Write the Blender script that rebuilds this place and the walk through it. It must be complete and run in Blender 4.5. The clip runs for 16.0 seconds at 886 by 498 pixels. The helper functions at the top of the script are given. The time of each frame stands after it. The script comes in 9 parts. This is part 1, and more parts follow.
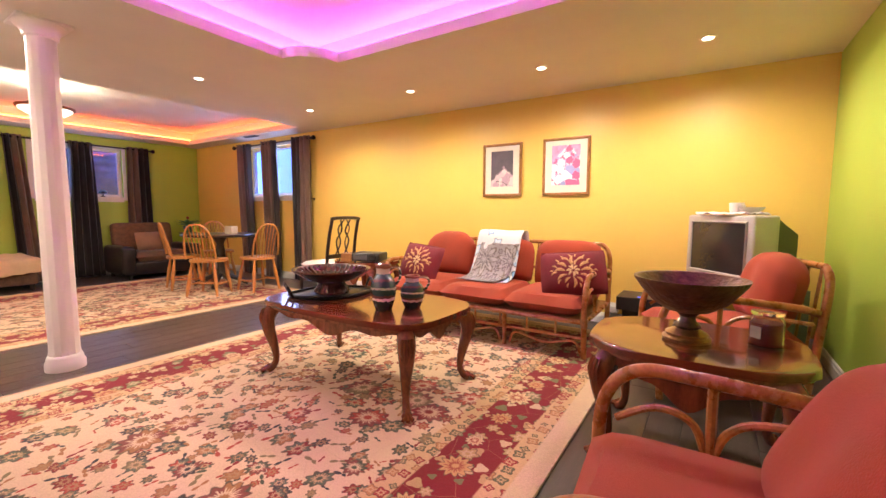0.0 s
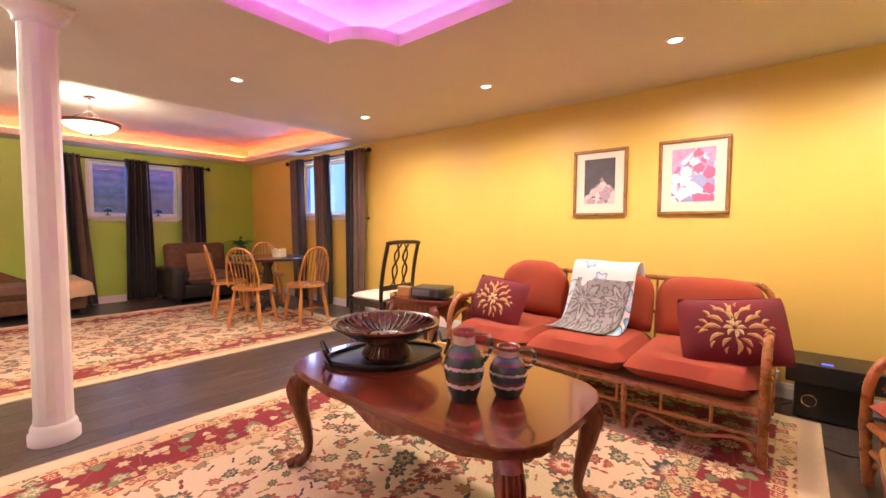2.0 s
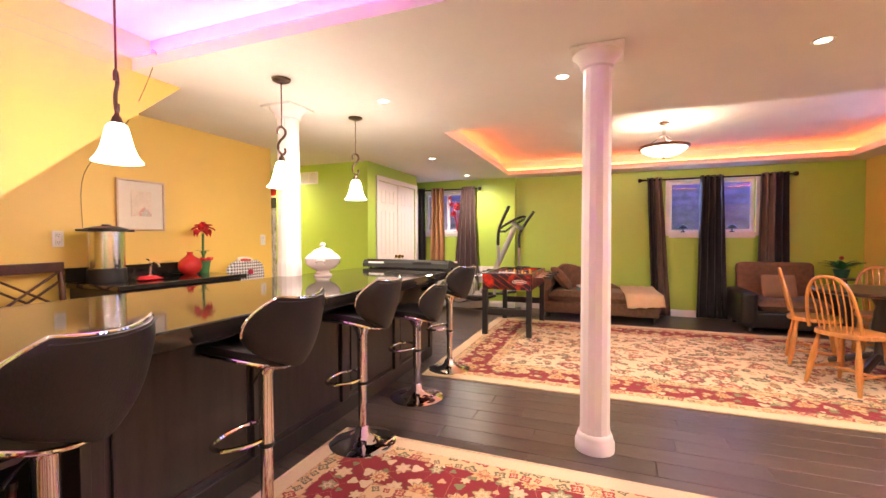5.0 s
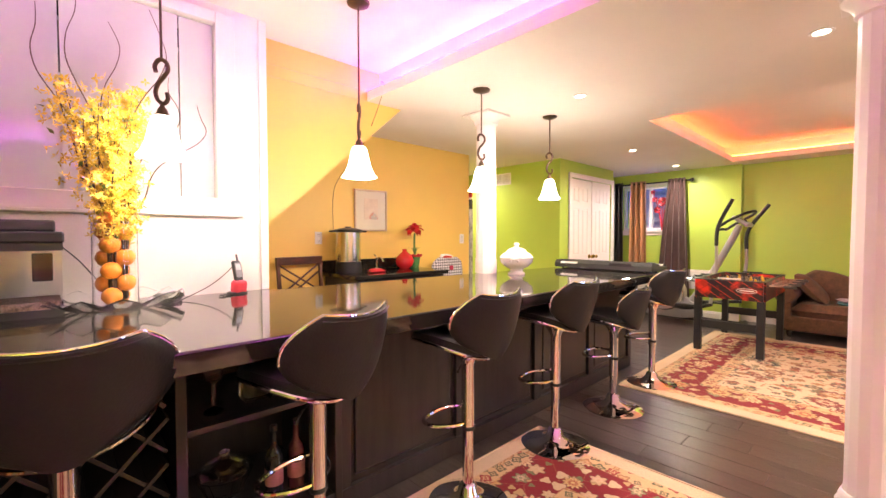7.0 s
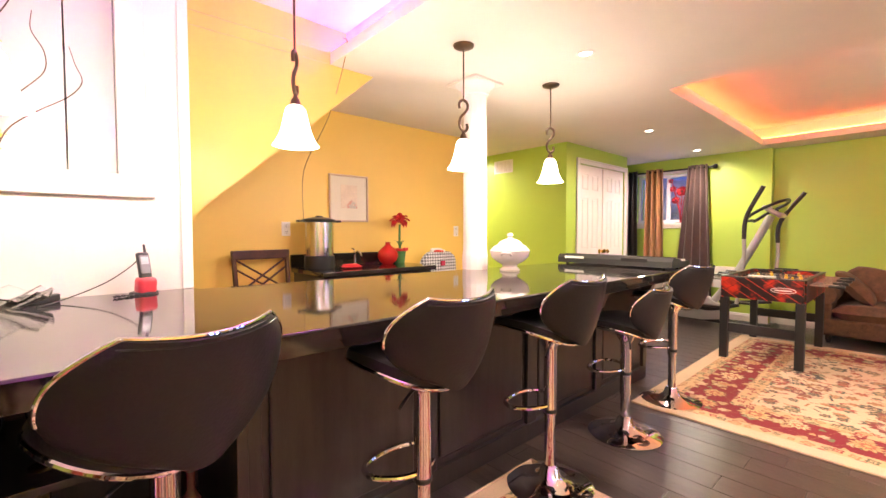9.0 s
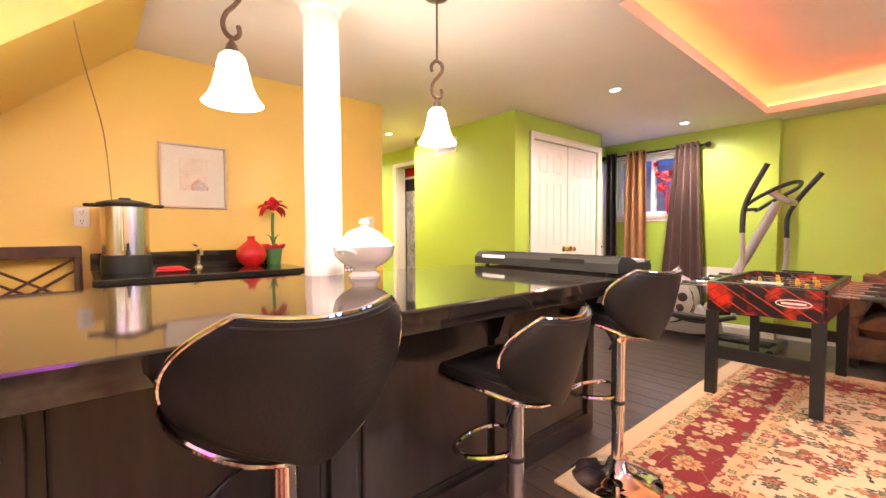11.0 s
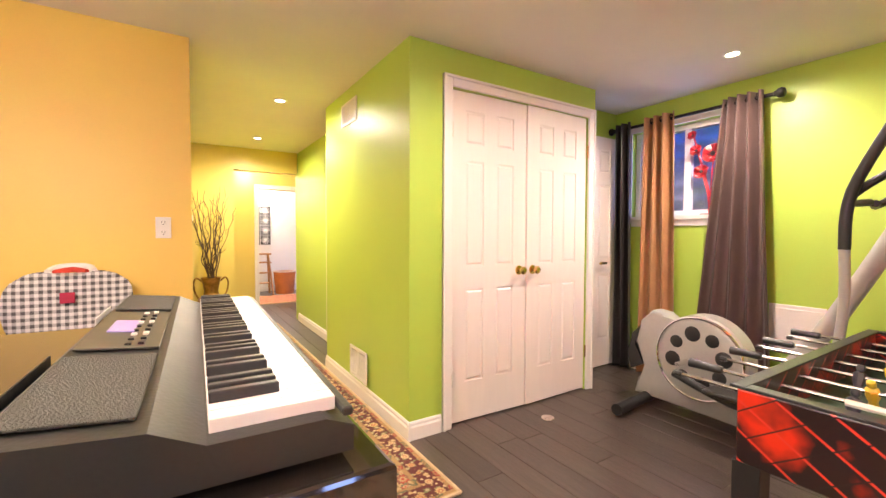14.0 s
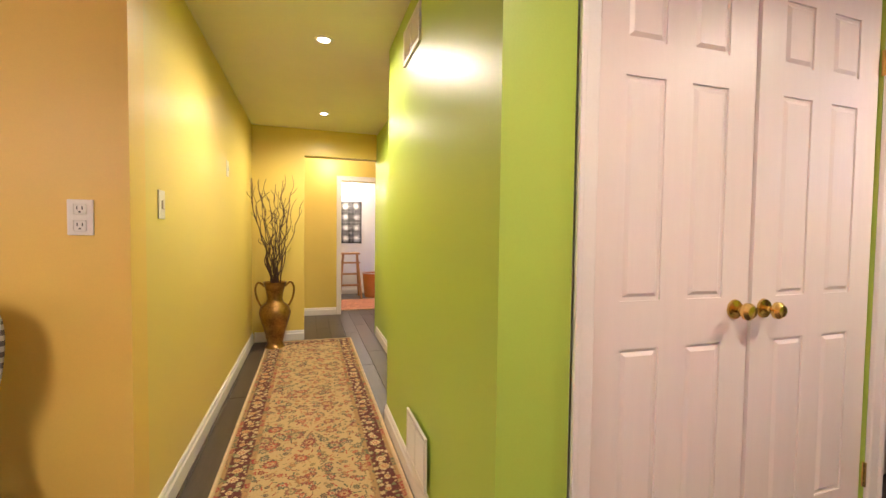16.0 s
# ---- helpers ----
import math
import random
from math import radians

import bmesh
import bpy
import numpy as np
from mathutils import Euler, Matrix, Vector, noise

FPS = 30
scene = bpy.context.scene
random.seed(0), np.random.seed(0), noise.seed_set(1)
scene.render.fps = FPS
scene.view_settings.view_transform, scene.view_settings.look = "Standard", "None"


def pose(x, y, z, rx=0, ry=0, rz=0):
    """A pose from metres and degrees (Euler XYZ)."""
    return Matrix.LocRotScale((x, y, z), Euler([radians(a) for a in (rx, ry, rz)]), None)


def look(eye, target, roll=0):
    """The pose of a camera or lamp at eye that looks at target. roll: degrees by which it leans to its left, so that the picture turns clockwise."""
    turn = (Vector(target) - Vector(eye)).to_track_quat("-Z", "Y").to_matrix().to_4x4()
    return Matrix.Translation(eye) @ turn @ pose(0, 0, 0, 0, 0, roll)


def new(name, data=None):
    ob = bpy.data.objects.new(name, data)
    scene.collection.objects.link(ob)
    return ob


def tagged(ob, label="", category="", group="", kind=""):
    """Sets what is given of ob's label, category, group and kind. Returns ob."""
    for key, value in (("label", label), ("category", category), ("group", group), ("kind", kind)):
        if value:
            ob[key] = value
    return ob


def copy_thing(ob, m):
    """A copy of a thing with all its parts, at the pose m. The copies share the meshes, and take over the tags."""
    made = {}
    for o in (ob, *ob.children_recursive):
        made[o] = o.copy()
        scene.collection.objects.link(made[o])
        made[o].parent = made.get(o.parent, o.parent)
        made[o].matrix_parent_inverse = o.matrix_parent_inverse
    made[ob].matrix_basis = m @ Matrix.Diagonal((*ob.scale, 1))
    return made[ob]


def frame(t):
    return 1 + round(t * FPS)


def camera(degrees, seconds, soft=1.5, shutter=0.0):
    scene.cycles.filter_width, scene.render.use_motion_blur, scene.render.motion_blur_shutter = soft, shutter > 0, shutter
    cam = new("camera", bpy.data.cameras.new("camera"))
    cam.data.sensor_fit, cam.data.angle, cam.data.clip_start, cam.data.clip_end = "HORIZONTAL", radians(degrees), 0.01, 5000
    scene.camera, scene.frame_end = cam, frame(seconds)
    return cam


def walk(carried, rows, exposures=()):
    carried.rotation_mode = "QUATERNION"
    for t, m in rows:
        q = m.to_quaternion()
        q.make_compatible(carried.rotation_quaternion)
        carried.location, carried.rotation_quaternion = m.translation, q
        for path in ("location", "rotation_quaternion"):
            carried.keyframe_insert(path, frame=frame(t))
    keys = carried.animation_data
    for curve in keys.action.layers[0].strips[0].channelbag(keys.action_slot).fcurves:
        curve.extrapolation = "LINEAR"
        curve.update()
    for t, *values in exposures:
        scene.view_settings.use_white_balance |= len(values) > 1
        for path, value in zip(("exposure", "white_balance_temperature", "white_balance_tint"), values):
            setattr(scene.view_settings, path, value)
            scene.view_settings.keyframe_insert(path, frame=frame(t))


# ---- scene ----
cam = camera(93.7, 16.0)
PATH = [
    (0, (0.348, 0.199, 1.081), (-0.736, 1.871, 0.904), 0.3),
    (0.5, (0.224, 0.333, 1.114), (-0.916, 1.968, 0.957), 0.3),
    (1, (0.066, 0.501, 1.12), (-1.126, 2.101, 0.977), 0.2),
    (1.5, (-0.1, 0.66, 1.131), (-1.349, 2.218, 1.006), 0.3),
    (2, (-0.319, 0.802, 1.155), (-1.611, 2.325, 1.05), 0.3),
    (2.5, (-0.489, 0.941, 1.162), (-1.857, 2.397, 1.069), 0.2),
    (3, (-0.619, 1.112, 1.17), (-2.231, 2.292, 1.084), -0.1),
    (3.5, (-0.752, 1.189, 1.163), (-2.596, 1.96, 1.085), -0.1),
    (4, (-0.836, 1.213, 1.182), (-2.806, 1.548, 1.11), -0.1),
    (4.3, (-0.852, 1.197, 1.198), (-2.848, 1.23, 1.132), -0.1),
    (4.5, (-0.853, 1.187, 1.210), (-2.844, 1.005, 1.145), -0.1),
    (5, (-0.796, 1.159, 1.220), (-2.661, 0.437, 1.168), -0.1),
    (5.2, (-0.766, 1.143, 1.225), (-2.558, 0.256, 1.171), 0.0),
    (7.5, (-0.759, 1.138, 1.235), (-2.103, -0.341, 1.168), -0.1),
    (8, (-0.895, 1.083, 1.22), (-2.228, -0.406, 1.144), -0.1),
    (8.2, (-0.951, 1.053, 1.209), (-2.282, -0.438, 1.134), -0.1),
    (10.3, (-2.119, 0.773, 1.152), (-3.438, -0.728, 1.06), -0.1),
    (10.5, (-2.267, 0.776, 1.141), (-3.573, -0.735, 1.045), -0.1),
    (11, (-2.598, 0.708, 1.123), (-3.904, -0.805, 1.043), -0.2),
    (11.5, (-2.967, 0.647, 1.095), (-4.261, -0.876, 1.024), -0.2),
    (12, (-3.273, 0.589, 1.108), (-4.571, -0.932, 1.036), -0.1),
    (12.5, (-3.59, 0.557, 1.118), (-4.89, -0.962, 1.05), 0.0),
    (13, (-3.933, 0.476, 1.136), (-5.218, -1.056, 1.071), 0.3),
    (13.5, (-4.268, 0.359, 1.163), (-5.49, -1.223, 1.098), 0.2),
    (14, (-4.605, 0.241, 1.167), (-5.672, -1.449, 1.102), 0.2),
    (14.5, (-4.86, 0.027, 1.16), (-5.793, -1.741, 1.09), 0.4),
    (15, (-5.041, -0.246, 1.136), (-5.894, -2.053, 1.078), 0.6),
    (15.5, (-5.191, -0.532, 1.168), (-5.913, -2.396, 1.104), 0.5),
    (16, (-5.233, -0.872, 1.166), (-5.844, -2.775, 1.093), 0.7),
]
walk(cam, [(t, look(eye, target, roll)) for t, eye, target, roll in PATH], [(0.0, 0.10), (1.5, 0.0), (3.5, 0.2), (5.0, 0.36), (7.5, 0.42), (10.5, 0.55), (12.0, 0.58), (14.0, 0.52), (15.0, 0.20), (16.0, -0.24)])

# ---- light ----
world = bpy.data.worlds.new("dusk")
scene.world = world
world.use_nodes = True
wn = world.node_tree
sky = wn.nodes.new("ShaderNodeTexSky")
sky.sky_type, sky.sun_disc, sky.sun_elevation, sky.sun_rotation = "NISHITA", False, radians(6), radians(200)
dusk = wn.nodes.new("ShaderNodeMix")
dusk.data_type, dusk.blend_type = "RGBA", "MULTIPLY"
dusk.inputs[0].default_value, dusk.inputs[7].default_value = 1.0, (0.07, 0.15, 1.0, 1.0)
wn.links.new(sky.outputs[0], dusk.inputs[6])
wn.links.new(dusk.outputs[2], wn.nodes["Background"].inputs[0])
wn.nodes["Background"].inputs[1].default_value = 3.2

WARM = (1.0, 0.83, 0.70)
CEIL = 2.27
H_N, H_W, H_E, H_S = 4.45, -8.10, 1.08, -1.40   # main room faces


def lamp(kind, name, m, power, color, size=0.05, **more):
    d = bpy.data.lights.new(name, kind)
    d.energy, d.color = power, color
    if kind == "AREA":
        d.shape, d.size, d.size_y = "RECTANGLE", size, more.get("size_y", size)
    else:
        d.shadow_soft_size = size
    if kind == "SPOT":
        d.spot_size, d.spot_blend = radians(more.get("angle", 110)), 0.8
    ob = new(name, d)
    ob.matrix_world = m
    return ob


POTS = [(-3.61, 2.24), (-2.23, 3.57), (-3.71, 3.56), (-3.62, 0.90), (-3.62, -0.42), (-5.88, -0.96), (-7.44, -0.98),
        (-5.31, -3.39), (-5.36, -4.93), (-0.905, 3.61), (0.255, 3.64)]
for px, py in POTS:
    lamp("SPOT", "pot_lamp", pose(px, py, CEIL - 0.03), 60 if (px, py) == (-5.88, -0.96) else 96, WARM, 0.04, angle=171)
PENDANTS = [(-1.10, -0.90), (-2.00, -0.85), (-2.993, -0.835), (-3.925, -0.87)]
for px, py in PENDANTS:
    lamp("POINT", "pendant_lamp", pose(px, py, 1.60), 15, (1.0, 0.84, 0.69), 0.05)
lamp("POINT", "dish_lamp", pose(-5.94, 1.765, 2.26), 60, (1.0, 0.85, 0.60), 0.08)
lamp("AREA", "window_light_n", pose(-5.76, 4.50, 1.74, -90), 26, (0.42, 0.55, 1.0), 1.1, size_y=0.75)
lamp("AREA", "window_light_w", pose(-8.14, 2.65, 1.70, 90, 0, -90), 8, (0.35, 0.45, 1.0), 1.0, size_y=0.75)
lamp("AREA", "window_light_s", pose(-8.02, -1.53, 1.70, 90, 0, -90), 5, (0.35, 0.45, 1.0), 0.8, size_y=0.65)
# fill light without a fitting, added to brighten the far room
lamp("POINT", "far_room_lamp", pose(-5.7, -8.6, 2.1), 85, (1.0, 0.9, 0.8), 0.1)
lamp("POINT", "corridor_lamp", pose(-5.5, -6.4, 2.15), 26, WARM, 0.08)


# ---- materials ----
def node(nt, kind, **sets):
    n = nt.nodes.new(kind)
    for k, v in sets.items():
        n.inputs[k.replace("_", " ")].default_value = v
    return n


def rgba(c):
    return (*c, 1.0)


def mat(name, color, rough=0.5, metal=0.0, var=0.12, scale=6.0, bump=0.0, bscale=60.0, coat=0.0, spec=0.5, stretch=(1, 1, 1),
        emit=None, power=0.0, second=None, sheen=0.0, rand=0.0):
    """A surface with two scales of variation: broad tone by 'scale', fine grain and relief by 'bscale'."""
    m = bpy.data.materials.new(name)
    m.use_nodes = True
    nt = m.node_tree
    b = nt.nodes["Principled BSDF"]
    b.inputs["Roughness"].default_value, b.inputs["Metallic"].default_value = rough, metal
    b.inputs["Coat Weight"].default_value, b.inputs["Specular IOR Level"].default_value = coat, spec
    b.inputs["Coat Roughness"].default_value = 0.08
    b.inputs["Sheen Weight"].default_value = sheen
    tc = nt.nodes.new("ShaderNodeTexCoord")
    mp = nt.nodes.new("ShaderNodeMapping")
    mp.inputs["Scale"].default_value = stretch
    nt.links.new(tc.outputs["Object"], mp.inputs[0])
    n1 = node(nt, "ShaderNodeTexNoise", Scale=scale, Detail=5.0, Roughness=0.6)
    n2 = node(nt, "ShaderNodeTexNoise", Scale=bscale, Detail=3.0)
    nt.links.new(mp.outputs[0], n1.inputs["Vector"])
    nt.links.new(mp.outputs[0], n2.inputs["Vector"])
    ramp = nt.nodes.new("ShaderNodeValToRGB")
    dark = second or tuple(c * (1 - 2 * var) for c in color)
    lite = tuple(min(1, c * (1 + var)) for c in color)
    ramp.color_ramp.elements[0].color, ramp.color_ramp.elements[1].color = rgba(dark), rgba(lite)
    ramp.color_ramp.elements[0].position, ramp.color_ramp.elements[1].position = 0.3, 0.7
    mixf = node(nt, "ShaderNodeMix")
    mixf.inputs[0].default_value = 0.3
    nt.links.new(n1.outputs[0], mixf.inputs[2])
    nt.links.new(n2.outputs[0], mixf.inputs[3])
    nt.links.new(mixf.outputs[0], ramp.inputs[0])
    out = ramp.outputs[0]
    if rand:
        info = nt.nodes.new("ShaderNodeObjectInfo")
        hsv = nt.nodes.new("ShaderNodeHueSaturation")
        mr = nt.nodes.new("ShaderNodeMapRange")
        mr.inputs[3].default_value, mr.inputs[4].default_value = 1 - rand, 1 + rand
        nt.links.new(info.outputs["Random"], mr.inputs[0])
        nt.links.new(mr.outputs[0], hsv.inputs["Value"])
        nt.links.new(out, hsv.inputs["Color"])
        out = hsv.outputs[0]
    nt.links.new(out, b.inputs["Base Color"])
    rr = nt.nodes.new("ShaderNodeMapRange")
    rr.inputs[3].default_value, rr.inputs[4].default_value = max(0.02, rough * 0.8), min(1, rough * 1.2)
    nt.links.new(n1.outputs[0], rr.inputs[0])
    nt.links.new(rr.outputs[0], b.inputs["Roughness"])
    if bump:
        bp = node(nt, "ShaderNodeBump", Strength=bump, Distance=0.01)
        nt.links.new(n2.outputs[0], bp.inputs["Height"])
        nt.links.new(bp.outputs[0], b.inputs["Normal"])
    if emit:
        b.inputs["Emission Color"].default_value, b.inputs["Emission Strength"].default_value = rgba(emit), power
    return m


def glass(name, tint=(1, 1, 1), rough=0.0):
    m = bpy.data.materials.new(name)
    m.use_nodes = True
    b = m.node_tree.nodes["Principled BSDF"]
    b.inputs["Base Color"].default_value, b.inputs["Roughness"].default_value = rgba(tint), rough
    b.inputs["Transmission Weight"].default_value, b.inputs["IOR"].default_value = 1.0, 1.45
    return m


M_YELLOW = mat("yellow_paint", (0.78, 0.53, 0.12), 0.42, var=0.03, scale=1.5, bump=0.06, bscale=220)
M_YELLOW2 = mat("lemon_paint", (0.72, 0.56, 0.14), 0.40, var=0.03, scale=1.5, bump=0.06, bscale=220)
M_GREEN = mat("lime_paint", (0.41, 0.57, 0.085), 0.40, var=0.03, scale=1.5, bump=0.06, bscale=220)
M_CEIL = mat("ceiling_paint", (0.76, 0.69, 0.63), 0.85, var=0.03, scale=2, bump=0.15, bscale=160)
M_WHITE = mat("white_trim", (0.78, 0.74, 0.70), 0.38, var=0.03, scale=3, bump=0.04, bscale=90)
M_PLANK = mat("dark_plank", (0.075, 0.055, 0.047), 0.30, var=0.25, scale=3.0, bump=0.12, bscale=40, stretch=(9, 0.7, 4), rand=0.18)
M_SUB = mat("joint_dark", (0.02, 0.017, 0.015), 0.8)
M_GRANITE = mat("black_granite", (0.026, 0.020, 0.017), 0.06, var=0.2, scale=140, bscale=420, spec=0.8, second=(0.010, 0.008, 0.007))
M_ESPRESSO = mat("espresso_wood", (0.032, 0.025, 0.024), 0.34, var=0.25, scale=4, bump=0.05, bscale=60, stretch=(6, 6, 0.6))
M_LED_RED = mat("red_led", (1, 0.3, 0.1), emit=(1.0, 0.13, 0.03), power=26)
M_LED_PURPLE = mat("purple_led", (1, 0.2, 1), emit=(0.72, 0.10, 1.0), power=54)
M_BULB = mat("warm_bulb", (1, 1, 1), emit=(1.0, 0.88, 0.7), power=14)
M_BRASS = mat("brass", (0.72, 0.50, 0.16), 0.18, 1.0, bump=0.02)
M_CHROME = mat("chrome", (0.78, 0.76, 0.74), 0.06, 1.0, var=0.02)
M_BLACKM = mat("black_metal", (0.02, 0.018, 0.017), 0.4, 0.6, bump=0.05)
M_BLACKP = mat("black_plastic", (0.018, 0.018, 0.019), 0.38, bump=0.04, bscale=150)
M_WHITEP = mat("white_plastic", (0.75, 0.72, 0.68), 0.35, var=0.02)
M_GLASS = glass("clear_glass")
M_FROST = mat("frosted_shade", (0.95, 0.92, 0.85), 0.4, var=0.02, emit=(1.0, 0.86, 0.68), power=3.2)
M_WELL = mat("window_well_steel", (0.42, 0.46, 0.60), 0.5, 0.3, var=0.2, scale=8)


# ---- geometry helpers ----
def link(name, bm, material, parent=None, smooth=False, label=""):
    me = bpy.data.meshes.new(name)
    bmesh.ops.recalc_face_normals(bm, faces=bm.faces)
    bm.to_mesh(me)
    bm.free()
    if smooth:
        me.polygons.foreach_set("use_smooth", [True] * len(me.polygons))
        me.set_sharp_from_angle(angle=radians(40))
    me.materials.append(material)
    ob = new(name, me)
    ob.parent = parent
    if label:
        ob["label"] = label
    return ob


def part(name, bm, material, parent, label="", smooth=False):
    return link(name, bm, material, parent, smooth, label)


def thing(name, m, label, category, group=""):
    e = new(name)
    e.empty_display_size = 0.1
    e.matrix_world = m
    return tagged(e, label, category, group)


def box(x0, y0, z0, x1, y1, z1, bevel=0.0, bm=None, seg=2):
    own = bmesh.new()
    bmesh.ops.create_cube(own, size=1.0)
    for v in own.verts:
        v.co = Vector(((x0 + x1) / 2 + v.co.x * (x1 - x0), (y0 + y1) / 2 + v.co.y * (y1 - y0), (z0 + z1) / 2 + v.co.z * (z1 - z0)))
    if bevel:
        bmesh.ops.bevel(own, geom=own.edges[:], offset=bevel, segments=seg, profile=0.5, affect="EDGES")
    return merge(bm, own)


def merge(bm, own):
    if bm is None:
        return own
    me = bpy.data.meshes.new("t")
    own.to_mesh(me)
    own.free()
    bm.from_mesh(me)
    bpy.data.meshes.remove(me)
    return bm


def moved(own, m, bm=None):
    bmesh.ops.transform(own, matrix=m, verts=own.verts)
    return merge(bm, own)


def lathe(profile, seg=24, bm=None, m=None, squash=None):
    """Turned body from (radius, height) pairs."""
    own = bmesh.new()
    rings = []
    for r, z in profile:
        if r < 1e-5:
            rings.append([own.verts.new((0, 0, z))])
        else:
            rings.append([own.verts.new((r * math.cos(2 * math.pi * i / seg), r * math.sin(2 * math.pi * i / seg), z)) for i in range(seg)])
    for a, b in zip(rings, rings[1:]):
        for i in range(seg):
            j = (i + 1) % seg
            q = [a[i % len(a)], a[j % len(a)], b[j % len(b)], b[i % len(b)]]
            u = []
            for v in q:
                if v not in u:
                    u.append(v)
            if len(u) > 2:
                own.faces.new(u)
    for ring in (rings[0], rings[-1]):
        if len(ring) > 2:
            own.faces.new(ring)
    if m is not None:
        bmesh.ops.transform(own, matrix=m, verts=own.verts)
    return merge(bm, own)


def tube(pts, r, seg=8, bm=None, closed=False, taper=None, flat=1.0):
    """A bar of round section along points."""
    own = bmesh.new()
    P = [Vector(p) for p in pts]
    n = len(P)
    rings = []
    up = Vector((0, 0, 1))
    for i, p in enumerate(P):
        a, b = (P[i - 1], P[(i + 1) % n]) if closed else (P[max(i - 1, 0)], P[min(i + 1, n - 1)])
        d = (b - a).normalized()
        side = d.cross(up)
        if i and (flat == 1.0 or side.length < 0.05):
            side = last - d * last.dot(d)
        elif side.length < 0.05:
            side = d.cross(Vector((1, 0, 0)))
        side.normalize()
        last = side
        u2 = side.cross(d)
        rr = r if taper is None else r * taper(i / max(n - 1, 1))
        rings.append([own.verts.new(p + side * (rr * math.cos(2 * math.pi * k / seg)) + u2 * (rr * flat * math.sin(2 * math.pi * k / seg))) for k in range(seg)])
    loops = list(zip(rings, rings[1:])) + ([(rings[-1], rings[0])] if closed else [])
    for a, b in loops:
        for k in range(seg):
            own.faces.new((a[k], a[(k + 1) % seg], b[(k + 1) % seg], b[k]))
    if not closed:
        own.faces.new(rings[0])
        own.faces.new(rings[-1])
    return merge(bm, own)


def curve_pts(ctrl, steps=6):
    """Smooth points through control points."""
    C = [Vector(c) for c in ctrl]
    out = []
    for i in range(len(C) - 1):
        p0, p1, p2, p3 = C[max(i - 1, 0)], C[i], C[i + 1], C[min(i + 2, len(C) - 1)]
        for s in range(steps):
            t = s / steps
            out.append(0.5 * ((2 * p1) + (p2 - p0) * t + (2 * p0 - 5 * p1 + 4 * p2 - p3) * t * t + (3 * p1 - p0 - 3 * p2 + p3) * t ** 3))
    out.append(C[-1])
    return out


def prism(poly, z0, z1, bevel=0.0, bm=None, m=None, seg=2):
    """A plate with the outline poly (x, y) between two heights."""
    own = bmesh.new()
    lo = [own.verts.new((x, y, z0)) for x, y in poly]
    hi = [own.verts.new((x, y, z1)) for x, y in poly]
    own.faces.new(lo)
    top = own.faces.new(hi)
    for i in range(len(poly)):
        j = (i + 1) % len(poly)
        own.faces.new((lo[i], lo[j], hi[j], hi[i]))
    if bevel:
        bmesh.ops.bevel(own, geom=list(top.edges), offset=bevel, segments=seg, profile=0.5, affect="EDGES")
    if m is not None:
        bmesh.ops.transform(own, matrix=m, verts=own.verts)
    return merge(bm, own)


def cushion(w, d, h, puff=0.3, n=10, bm=None, m=None, square=5.0):
    """A stuffed cushion, centred, w by d by h."""
    own = bmesh.new()
    grid = {}
    for s in (1, -1):
        for i in range(n + 1):
            for j in range(n + 1):
                u, v = 2 * i / n - 1, 2 * j / n - 1
                edge = max(abs(u), abs(v)) > 0.999
                k = (1 - abs(u) ** square) * (1 - abs(v) ** square)
                z = s * h / 2 * ((1 - puff) * k ** 0.35 + puff * k) if not edge else 0
                sx = 1 - 0.05 * (1 - abs(u)) * abs(v) ** 4
                key = (i, j, 0 if edge else s)
                if key not in grid:
                    grid[key] = own.verts.new((u * w / 2 * (1 - 0.04 * abs(v) ** 6), v * d / 2 * sx, z))
        for i in range(n):
            for j in range(n):
                q = [grid.get((a, b, s)) or grid[(a, b, 0)] for a, b in ((i, j), (i + 1, j), (i + 1, j + 1), (i, j + 1))]
                own.faces.new(q)
    if m is not None:
        bmesh.ops.transform(own, matrix=m, verts=own.verts)
    return merge(bm, own)


def structure(name, bm, material, label="", category="", smooth=False, parent=None):
    return tagged(link(name, bm, material, parent, smooth), label, category, kind="structure")


# ---- structure ----
FLOOR = structure("floor", box(-8.3, -10.0, -0.12, 1.3, 4.6, -0.006), M_SUB, "dark grey-brown laminate plank floor", "floor")


def wall(name, axis, face, out, a0, a1, material, label, holes=(), z1=CEIL, thick=0.14, z0=0.0):
    """A wall whose face lies at 'face' on 'axis', thickness towards 'out' (+1 or -1), with holes (a0, a1, z0, z1)."""
    bm = bmesh.new()
    f0, f1 = sorted((face, face + out * thick))

    def piece(p, q, r, s):
        if q - p < 1e-4 or s - r < 1e-4:
            return
        if axis == "x":
            box(f0, p, r, f1, q, s, bm=bm)
        else:
            box(p, f0, r, q, f1, s, bm=bm)
    a = a0
    for h0, h1, r, s in sorted(holes):
        piece(a, h0, z0, z1)
        piece(h0, h1, z0, r)
        piece(h0, h1, s, z1)
        a = h1
    piece(a, a1, z0, z1)
    return structure(name, bm, material, label, "wall")


